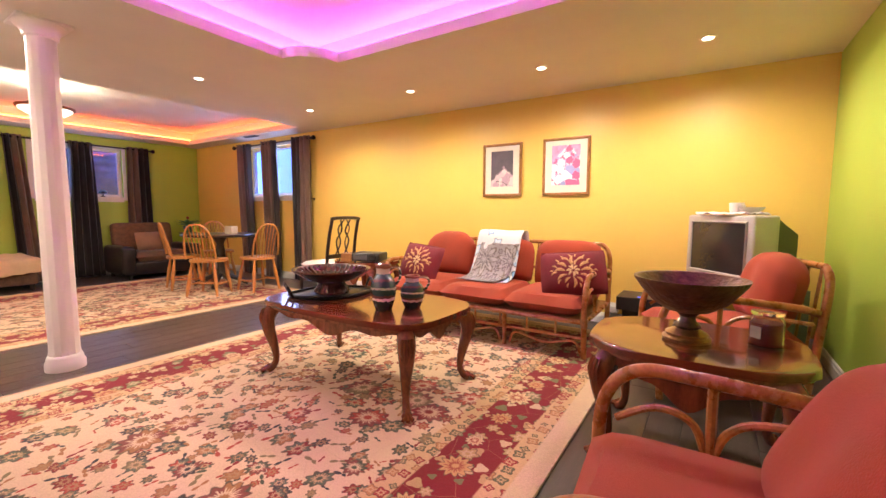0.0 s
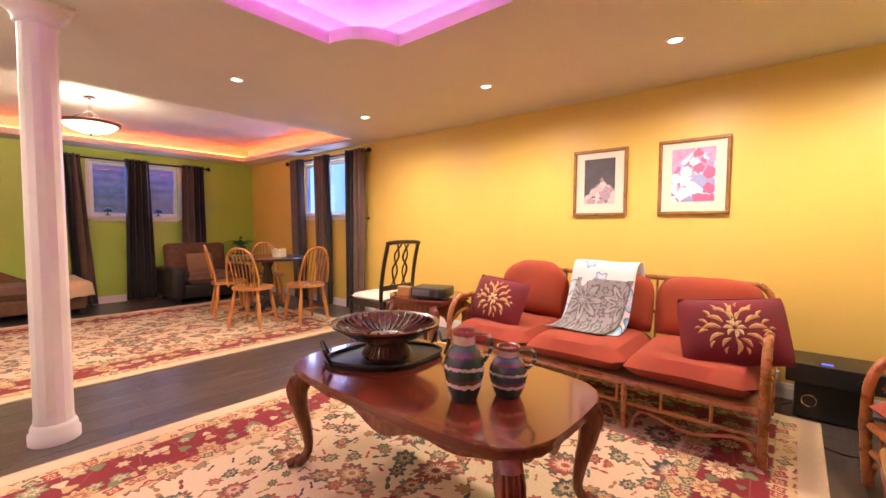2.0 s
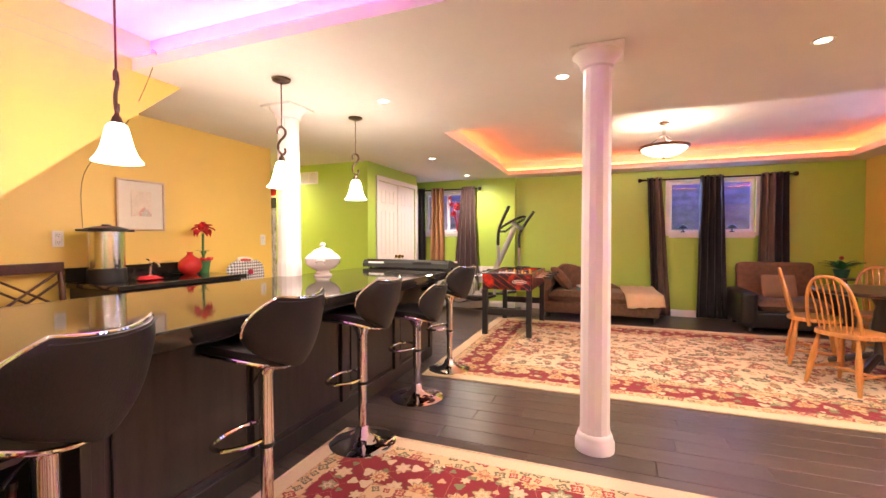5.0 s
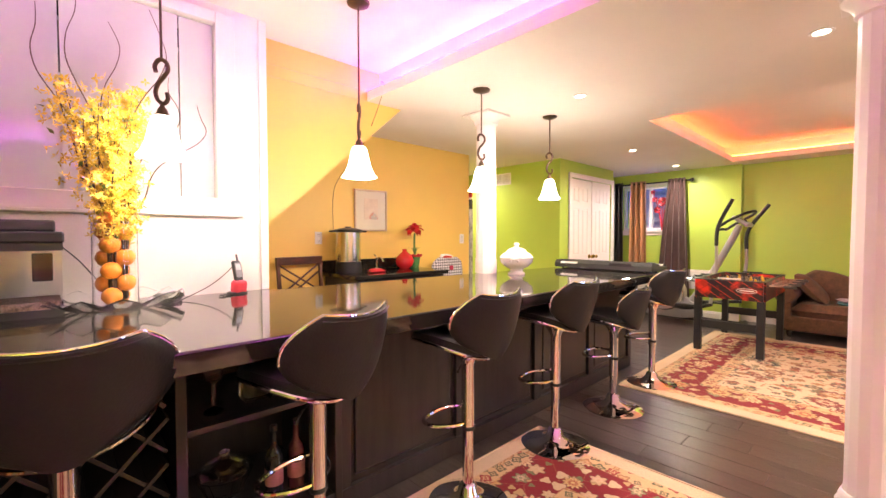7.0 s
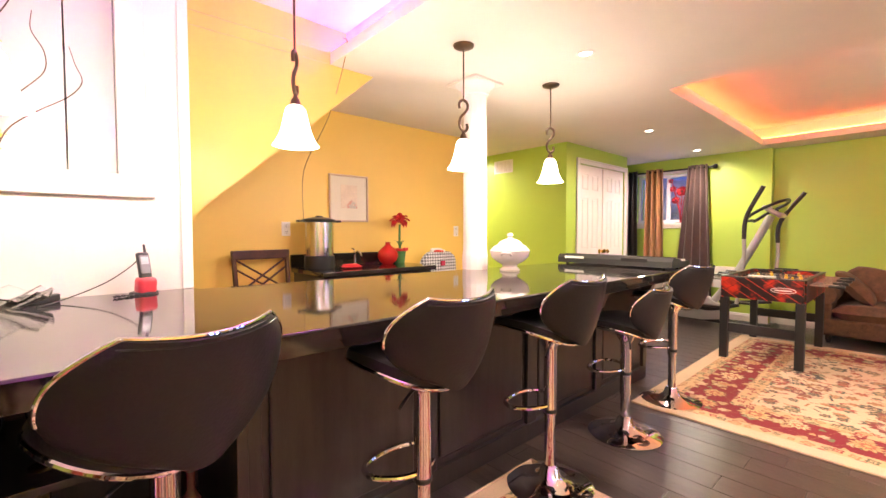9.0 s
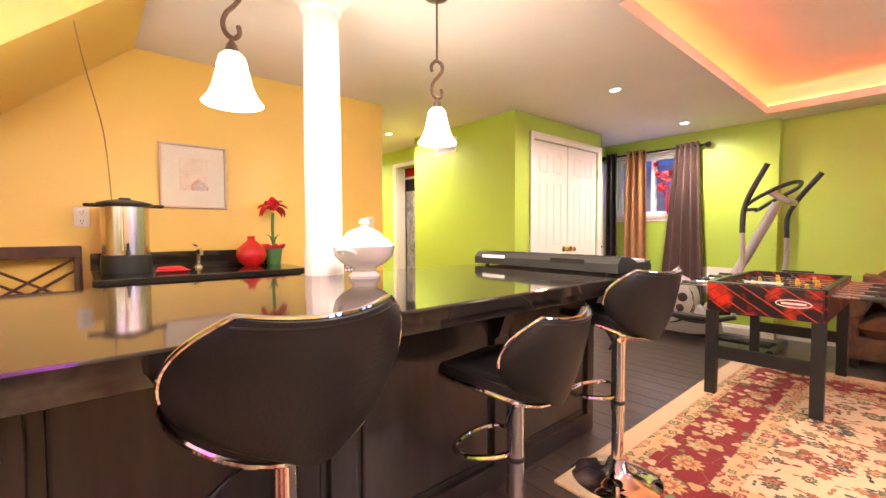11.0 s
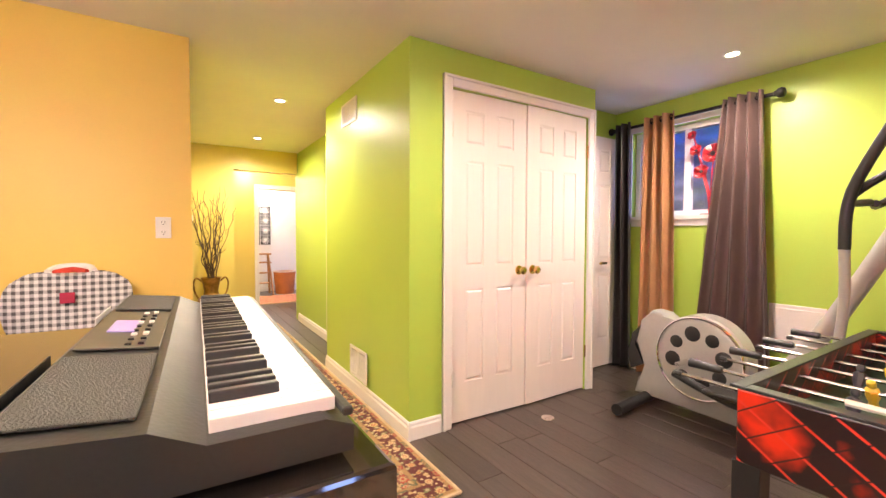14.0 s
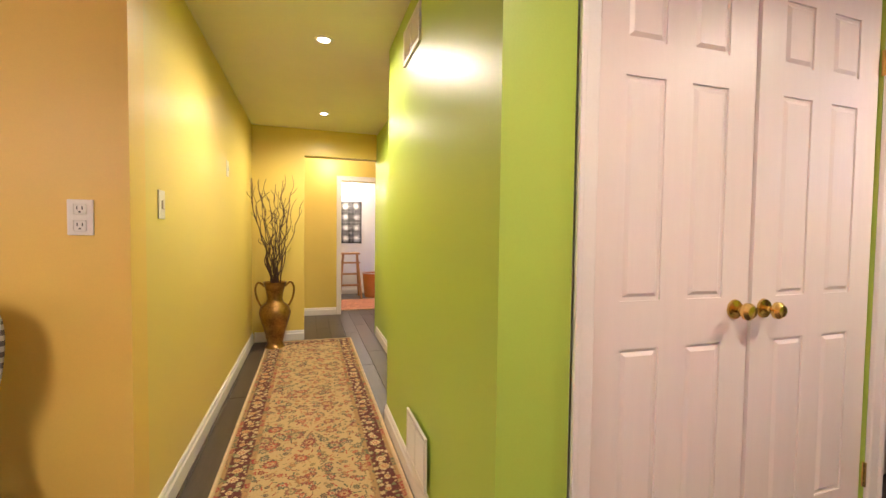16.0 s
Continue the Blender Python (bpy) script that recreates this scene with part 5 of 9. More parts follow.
part("paper_label", moved(box(-0.022, -0.0645, 0.035, 0.022, -0.0625, 0.085), pose(0, 0, 0, 0, 0, -40)), mat("label_paper", (0.6, 0.55, 0.5), 0.7), e)

# television corner
M_SILVER = mat("silver_plastic", (0.50, 0.48, 0.47), 0.32, 0.3, var=0.04)
M_SCREEN = mat("crt_glass", (0.035, 0.030, 0.030), 0.06, spec=0.7, var=0.1)
M_BOXB = mat("black_box", (0.016, 0.016, 0.017), 0.35, bump=0.05, bscale=120)
TVM = pose(0.38, 3.93, 0.0, 0, 0, -50)
e = thing("television_stand", TVM, "black television stand with shelves and grey side panels", "television stand")
for z0, z1 in ((0.0, 0.05), (0.26, 0.28), (0.50, 0.53)):
    part("shelf", box(-0.36, -0.02, z0, 0.36, 0.40, z1, 0.004), M_BOXB, e)
for s in (-1, 1):
    part("side_panel", box(s * 0.36 - 0.02, -0.04, 0.0, s * 0.36 + 0.02, 0.40, 0.56, 0.004), mat("grey_panel", (0.16, 0.16, 0.17), 0.4, 0.3), e, "grey side panel")
e = thing("television", TVM @ pose(0, 0, 0.53), "old silver tube television on the black stand, switched off", "television")
part("cabinet", box(-0.32, 0.0, 0.0, 0.32, 0.20, 0.54, 0.02, seg=3), M_SILVER, e, "silver front cabinet", True)
bm = bmesh.new()
lo = [bm.verts.new((x, 0.19, z)) for x, z in ((-0.30, 0.03), (0.30, 0.03), (0.30, 0.52), (-0.30, 0.52))]
hi = [bm.verts.new((x, 0.50, z)) for x, z in ((-0.17, 0.10), (0.17, 0.10), (0.17, 0.40), (-0.17, 0.40))]
bm.faces.new(hi)
for i in range(4):
    bm.faces.new((lo[i], lo[(i + 1) % 4], hi[(i + 1) % 4], hi[i]))
part("rear_housing", bm, M_BLACKP, e, "black tapered rear housing")
bm = bmesh.new()
g = [[bm.verts.new((-0.255 + 0.51 * i / 8, -0.004 - 0.016 * (1 - ((i - 4) / 4) ** 2) * (1 - ((j - 4) / 4) ** 2), 0.115 + 0.37 * j / 8)) for i in range(9)] for j in range(9)]
for a, b in zip(g, g[1:]):
    for i in range(8):
        bm.faces.new((a[i], a[i + 1], b[i + 1], b[i]))
part("screen", bm, M_SCREEN, e, "dark bulging glass screen", True)
part("bezel", tube([(-0.26, -0.004, 0.11), (0.26, -0.004, 0.11), (0.26, -0.004, 0.49), (-0.26, -0.004, 0.49)], 0.010, 6, closed=True), M_SILVER, e)
part("speaker_strip", box(-0.26, -0.006, 0.03, 0.26, 0.0, 0.08, 0.003), mat("grey_grille", (0.22, 0.21, 0.21), 0.6, bump=0.5, bscale=300), e, "grey speaker grille")
e = thing("lace_doily", TVM @ pose(0, 0.10, 1.07), "white crocheted doily crumpled over the television", "doily")
bm = bmesh.new()
rr = random.Random(4)
pts = [(0.30 * math.cos(a) * (1 + 0.08 * math.cos(9 * a)), 0.13 * math.sin(a) * (1 + 0.10 * math.cos(9 * a))) for a in np.linspace(0, 2 * math.pi, 60, endpoint=False)]
c = bm.verts.new((0, 0, 0.010))
inner = [bm.verts.new((x * 0.5, y * 0.5, 0.012 + 0.015 * rr.random())) for x, y in pts]
outer = [bm.verts.new((x, y, 0.003 + 0.022 * rr.random())) for x, y in pts]
for i in range(60):
    j = (i + 1) % 60
    bm.faces.new((c, inner[i], inner[j]))
    bm.faces.new((inner[i], outer[i], outer[j], inner[j]))
ob = part("lace", bm, mat("white_lace", (0.70, 0.62, 0.62), 0.9, bump=0.5, bscale=120), e, "", True)
ob.modifiers.new("t", "SOLIDIFY").thickness = 0.003
e = thing("china_cup", TVM @ pose(0.05, 0.10, 1.086), "small white china cup on the doily", "cup")
part("body", lathe([(0.0, 0.0), (0.035, 0.0), (0.045, 0.02), (0.047, 0.075), (0.043, 0.075), (0.040, 0.02), (0.0, 0.01)], 24), M_WHITEP, e, "", True)
part("handle", tube(curve_pts([(0.046, 0, 0.06), (0.07, 0, 0.055), (0.068, 0, 0.03), (0.044, 0, 0.02)], 4), 0.005, 6), M_WHITEP, e, "", True)
e = thing("china_dish", TVM @ pose(0.19, 0.09, 1.086), "small white china dish on the doily", "dish")
part("body", lathe([(0.0, 0.0), (0.04, 0.0), (0.075, 0.03), (0.08, 0.04), (0.072, 0.036), (0.04, 0.008), (0.0, 0.006)], 28), M_WHITEP, e, "", True)

e = thing("subwoofer", pose(-0.14, 4.25, 0.0), "black subwoofer cube standing on the floor", "speaker")
part("cabinet", box(-0.15, -0.14, 0.01, 0.15, 0.16, 0.225, 0.006), M_BOXB, e)
part("port_ring", tube([(-0.08 + 0.035 * math.cos(a), -0.142, 0.12 + 0.035 * math.sin(a)) for a in np.linspace(0, 2 * math.pi, 20, endpoint=False)], 0.004, 6, closed=True), M_CHROME, e, "silver port ring", True)
for sx in (-1, 1):
    for sy in (-1, 1):
        part("rubber_foot", lathe([(0.014, 0), (0.012, 0.011)], 10, m=pose(sx * 0.12, sy * 0.11, 0)), M_BLACKP, e)
e = thing("receiver", pose(-0.12, 4.24, 0.225), "black receiver box with a blue indicator on the subwoofer", "receiver")
part("case", box(-0.215, -0.17, 0.006, 0.215, 0.17, 0.125, 0.005), M_BOXB, e)
part("indicator", box(-0.05, -0.13, 0.1255, 0.0, -0.10, 0.128), mat("blue_glow", (0.05, 0.08, 0.6), emit=(0.1, 0.15, 1.0), power=1.5), e, "small blue indicator light")
part("dial", lathe([(0.0, 0.012), (0.018, 0.011), (0.02, 0)], 16, m=pose(0.12, -0.17, 0.06, 90)), M_BLACKP, e, "", True)
for sx in (-1, 1):
    part("foot", lathe([(0.015, 0), (0.014, 0.008)], 10, m=pose(sx * 0.12, -0.08, 0)), M_BLACKP, e)
    part("foot", lathe([(0.015, 0), (0.014, 0.008)], 10, m=pose(sx * 0.12, 0.10, 0)), M_BLACKP, e)
e = thing("power_cable", pose(0, 0, 0), "black cable lying along the baseboard behind the sofa", "cable")
part("wire", tube(curve_pts([(-0.3, 4.36, 0.005), (-0.36, 4.2, 0.008), (-0.30, 3.9, 0.006), (-0.1, 3.7, 0.006), (0.1, 3.8, 0.006)], 6), 0.004, 6), M_BLACKP, e, "", True)
e = thing("wall_adapter", pose(-0.42, H_N - 0.018, 0.16), "white plug-in adapter on the yellow wall", "adapter")
part("case", box(-0.05, -0.05, -0.03, 0.05, 0.0, 0.03, 0.006), M_WHITEP, e)
part("prong_plate", box(-0.035, 0.0, -0.055, 0.035, 0.006, 0.055, 0.002), M_WHITEP, e)

# projector, tissue box, dining chair with a cushion
e = thing("projector", pose(-2.60, 3.36, 0.57, 0, 0, 20), "black video projector standing on the side table", "projector")
part("case", box(-0.15, -0.12, 0.012, 0.15, 0.12, 0.095, 0.012, seg=3), M_BLACKP, e, "", True)
part("lens", lathe([(0.036, 0), (0.036, 0.02), (0.028, 0.024), (0.0, 0.016)], 24, m=pose(0.08, -0.115, 0.055, 90)), M_SCREEN, e, "round glass lens", True)
part("front_vent", box(-0.13, -0.1225, 0.03, 0.02, -0.119, 0.08), mat("grey_vent", (0.12, 0.12, 0.13), 0.5, bump=0.6, bscale=200), e, "grey vent grille")
for sx, sy in ((-0.12, -0.09), (0.12, -0.09), (0, 0.09)):
    part("foot", lathe([(0.012, 0), (0.010, 0.014)], 8, m=pose(sx, sy, 0)), M_BLACKP, e)
e = thing("card_box", pose(-2.86, 3.30, 0.57, 0, 0, 12), "small orange cardboard box on the side table", "box")
part("carton", box(-0.055, -0.04, 0, 0.055, 0.04, 0.075, 0.003), mat("orange_card", (0.50, 0.22, 0.07), 0.7, var=0.2), e)
part("flap", box(-0.055, -0.04, 0.0755, 0.055, 0.0, 0.078, 0.001), mat("tan_card", (0.45, 0.28, 0.15), 0.8), e)
e = thing("storage_box", pose(-4.05, 4.28, 0.0), "pinkish cardboard storage box on the floor against the wall", "box")
part("carton", box(-0.20, -0.14, 0, 0.20, 0.14, 0.36, 0.004), mat("pink_card", (0.48, 0.26, 0.20), 0.8, var=0.15), e)
part("lid", box(-0.205, -0.145, 0.36, 0.205, 0.145, 0.375, 0.004), mat("pink_card_lid", (0.52, 0.30, 0.24), 0.8), e)

M_EBONY = mat("ebony_wood", (0.030, 0.016, 0.012), 0.3, var=0.3, bump=0.05, coat=0.3)


def ladder_chair(m):
    """Dark chair with an open carved back; faces local -y."""
    e = thing("dining_chair", m, "dark-stained dining chair with an openwork back and white padded seat", "chair")
    hw = 0.22
    for s in (-1, 1):
        part("back_post", tube(curve_pts([(s * hw, 0.24, 0.0), (s * hw, 0.20, 0.44), (s * (hw - 0.005), 0.23, 0.75), (s * (hw - 0.01), 0.29, 1.0)], 6), 0.019, 8), M_EBONY, e, "", True)
        part("front_leg", tube([(s * (hw + 0.005), -0.22, 0), (s * (hw + 0.01), -0.22, 0.42)], 0.020, 8, taper=lambda t: 0.75 + 0.35 * t), M_EBONY, e, "", True)
        part("side_rail", box(s * hw - 0.012, -0.21, 0.37, s * hw + 0.012, 0.20, 0.43, 0.003), M_EBONY, e)
        part("back_slat", tube(curve_pts([(s * 0.045, 0.215, 0.58), (s * 0.10, 0.235, 0.74), (s * 0.03, 0.25, 0.86), (s * 0.075, 0.285, 0.985)], 6), 0.010, 6), M_EBONY, e, "curved openwork slat", True)
        part("back_slat", tube(curve_pts([(s * 0.10, 0.215, 0.58), (s * 0.035, 0.235, 0.72), (s * 0.09, 0.255, 0.88), (s * 0.02, 0.285, 0.985)], 6), 0.008, 6), M_EBONY, e, "curved openwork slat", True)
    part("top_rail", tube(curve_pts([(-0.225, 0.29, 0.995), (-0.12, 0.30, 1.008), (0.12, 0.30, 1.008), (0.225, 0.29, 0.995)], 5), 0.020, 8), M_EBONY, e, "", True)
    part("lower_rail", box(-0.21, 0.205, 0.54, 0.21, 0.228, 0.59, 0.004), M_EBONY, e)
    part("front_rail", box(-0.21, -0.225, 0.37, 0.21, -0.20, 0.43, 0.003), M_EBONY, e)
    part("seat_pad", cushion(0.47, 0.46, 0.075, 0.4, 12, m=pose(0, -0.015, 0.458), square=7), mat("white_seat_fabric", (0.70, 0.62, 0.55), 0.85, bump=0.2), e, "white padded seat", True)
    return e


ladder_chair(pose(-3.52, 3.63, 0, 0, 0, -88))


# ---- bar ----
COUNTER = [(H_E - 0.002, -0.16), (-4.80, -0.16), (-4.80, -1.16), (-1.72, -1.32), (-1.70, -1.398), (H_E - 0.002, -1.398)]
e = thing("bar_worktop", pose(0, 0, 0.88), "polished dark granite bar worktop with soft reflections", "worktop")
part("slab", prism(COUNTER, 0.0, 0.04, 0.006), M_GRANITE, e, "polished granite slab")
part("edge_strip", box(-4.78, -0.19, -0.03, H_E - 0.01, -0.175, 0.0, 0.002), M_GRANITE, e)

e = thing("bar_cabinet", pose(0, 0, 0), "espresso-stained panelled bar cabinet under the granite worktop", "cabinet")
part("body", box(-4.745, -1.10, 0.09, -1.68, -0.52, 0.88), M_ESPRESSO, e)
part("toe_kick", box(-4.70, -1.08, 0.0, -1.68, -0.57, 0.09), M_ESPRESSO, e)
part("end_panel", box(-4.77, -1.11, 0.0, -4.745, -0.50, 0.88, 0.003), M_ESPRESSO, e)
part("base_rail", box(-4.745, -0.53, 0.0, -1.68, -0.495, 0.10, 0.004), M_ESPRESSO, e)
part("top_rail", box(-4.745, -0.52, 0.80, -1.68, -0.498, 0.88, 0.003), M_ESPRESSO, e)
xs = np.linspace(-4.745, -1.68, 5)
for i, x in enumerate(xs):
    part("stile", box(x - 0.045 if i else x, -0.52, 0.10, x + 0.045 if i < 4 else x, -0.496, 0.80, 0.003), M_ESPRESSO, e)
for a, b in zip(xs, xs[1:]):
    part("panel", box(a + 0.075, -0.518, 0.135, b - 0.075, -0.506, 0.765, 0.010), M_ESPRESSO, e, "raised panel")
    part("corbel", prism([(0, 0), (0.20, 0), (0.19, -0.03), (0.08, -0.07), (0.03, -0.20), (0, -0.22)], -0.03, 0.03, m=pose(a + 0.02, -0.50, 0.876, 90, 0, 90)), M_ESPRESSO, e, "small carved bracket")

e = thing("open_shelf_unit", pose(0, 0, 0), "dark open shelf unit with glassware under the bar", "shelf")
for x0, x1 in ((-1.68, -1.645), (-1.085, -1.05)):
    part("upright", box(x0, -1.10, 0.0, x1, -0.49, 0.879, 0.003), M_ESPRESSO, e)
for z in (0.08, 0.535):
    part("shelf_board", box(-1.645, -1.08, z, -1.085, -0.50, z + 0.022, 0.002), M_ESPRESSO, e)
part("back_panel", box(-1.645, -1.10, 0.0, -1.085, -1.08, 0.879), M_ESPRESSO, e)
part("plinth", box(-1.645, -0.56, 0.0, -1.085, -0.53, 0.08), M_ESPRESSO, e)

e = thing("wine_rack", pose(0, 0, 0), "dark diamond-lattice wine rack under the bar", "wine rack")
part("back_panel", box(-1.05, -1.10, 0.0, -0.30, -1.08, 0.879), M_ESPRESSO, e)
part("upright", box(-0.335, -1.08, 0.0, -0.30, -0.49, 0.879), M_ESPRESSO, e)
for k in range(-4, 9):
    for s in (1, -1):
        pts = []
        for t in np.linspace(0, 1, 41):
            z = 0.09 + 0.78 * t
            x = -1.05 + 0.17 * k * 0.9 + s * (z - 0.48)
            if -1.045 < x < -0.34:
                pts.append((x, z))
        if len(pts) > 2:
            (x0, z0), (x1, z1) = pts[0], pts[-1]
            bm = bmesh.new()
            n = Vector((-(z1 - z0), 0, x1 - x0)).normalized() * 0.006
            P, Q = Vector((x0, 0, z0)), Vector((x1, 0, z1))
            vs = [bm.verts.new((c.x, y, c.z)) for y in (-1.08, -0.52 - 0.004 * s) for c in (P - n, P + n, Q + n, Q - n)]
            for f in ((0, 1, 2, 3), (4, 5, 6, 7), (0, 1, 5, 4), (1, 2, 6, 5), (2, 3, 7, 6), (3, 0, 4, 7)):
                bm.faces.new([vs[i] for i in f])
            part("lattice_board", bm, M_ESPRESSO, e)
for (x, z, c) in ((-0.78, 0.42, (0.20, 0.02, 0.02)), (-0.93, 0.60, (0.05, 0.05, 0.02)), (-0.60, 0.58, (0.03, 0.05, 0.02))):
    b = thing("wine_bottle", pose(x, -0.62, z, 90), "dark wine bottle lying in the rack", "bottle", "wine bottles")
    part("glass_body", lathe([(0.0, 0.30), (0.035, 0.30), (0.037, 0.12), (0.030, 0.09), (0.014, 0.05), (0.013, 0.0), (0.0, 0.0)], 18), mat("bottle_glass", (0.02, 0.03, 0.02), 0.08, spec=0.7), b, "", True)
    part("capsule", lathe([(0.0, -0.003), (0.0150, -0.003), (0.0150, 0.045)], 18), mat("foil", c, 0.35, 0.4), b, "coloured foil capsule", True)
part("side_body", box(-0.30, -1.10, 0.0, H_E - 0.01, -0.50, 0.878), M_ESPRESSO, thing("bar_end_cabinet", pose(0, 0, 0), "plain espresso-stained cabinet at the end of the bar", "cabinet"))


def goblet(x, y, z, h, label):
    g = thing("glass_goblet", pose(x, y, z), label, "glass", "glassware on the shelf")
    part("bowl", lathe([(0.006, 0.45 * h), (0.03, 0.52 * h), (0.038, 0.70 * h), (0.034, h), (0.032, h), (0.035, 0.70 * h), (0.027, 0.53 * h), (0.0, 0.47 * h)], 20), M_GLASS, g, "", True)
    part("stem", lathe([(0.036, 0), (0.034, 0.008), (0.006, 0.05 * h + 0.01), (0.008, 0.25 * h), (0.005, 0.45 * h)], 20), M_GLASS, g, "", True)


goblet(-1.20, -0.62, 0.557, 0.25, "tall clear stemmed glass on the shelf")
goblet(-1.53, -0.66, 0.557, 0.20, "clear stemmed glass on the shelf")
e = thing("glass_decanter", pose(-1.37, -0.66, 0.557), "square clear glass decanter on the shelf", "decanter")
part("bottle", box(-0.055, -0.055, 0, 0.055, 0.055, 0.15, 0.012), M_GLASS, e, "", True)
part("neck", lathe([(0.022, 0.15), (0.018, 0.18), (0.024, 0.185), (0.0, 0.19)], 16), M_GLASS, e, "", True)
e = thing("glass_compote", pose(-1.24, -0.64, 0.102), "lidded clear cut-glass compote on the lower shelf", "bowl")
part("foot", lathe([(0.06, 0), (0.055, 0.012), (0.015, 0.04), (0.012, 0.09)], 20), M_GLASS, e, "", True)
part("bowl_body", lathe([(0.01, 0.09), (0.07, 0.12), (0.105, 0.20), (0.10, 0.20), (0.065, 0.128), (0.0, 0.10)], 16), M_GLASS, e)
part("lid", lathe([(0.10, 0.205), (0.07, 0.235), (0.02, 0.25), (0.015, 0.27), (0.02, 0.28), (0.0, 0.29)], 16), M_GLASS, e)
e = thing("gilt_plaque", pose(-1.14, -1.03, 0.102, -8), "ornate gilt relief plaque leaning at the back of the shelf", "plaque")
part("panel", box(-0.05, -0.02, 0.0, 0.05, 0.0, 0.34, 0.004), mat("gilt_relief", (0.38, 0.24, 0.08), 0.4, 0.7, var=0.5, scale=22, bump=1.0, bscale=28), e)
part("border", tube([(-0.05, -0.022, 0.0), (0.05, -0.022, 0.0), (0.05, -0.022, 0.34), (-0.05, -0.022, 0.34)], 0.006, 6, closed=True), M_BRASS, e)
for x, c in ((-1.45, (0.02, 0.02, 0.025)), (-1.55, (0.10, 0.03, 0.03))):
    b = thing("liquor_bottle", pose(x, -0.68, 0.102), "dark liquor bottle on the lower shelf", "bottle", "bottles on the lower shelf")
    part("glass_body", lathe([(0.0, 0), (0.036, 0), (0.038, 0.16), (0.030, 0.19), (0.013, 0.22), (0.013, 0.28), (0.0, 0.28)], 18), mat("dark_bottle", c, 0.08, spec=0.7), b, "", True)
    part("cap", lathe([(0.015, 0.28), (0.015, 0.305), (0.0, 0.307)], 14), M_BLACKP, b)
    part("paper_label", lathe([(0.0385, 0.05), (0.0385, 0.12)], 18), mat("bottle_label", (0.5, 0.2, 0.18), 0.7), b)

# bar stools
M_LEATHER = mat("black_leather", (0.017, 0.015, 0.016), 0.42, var=0.15, scale=10, bump=0.12, bscale=130, spec=0.3)


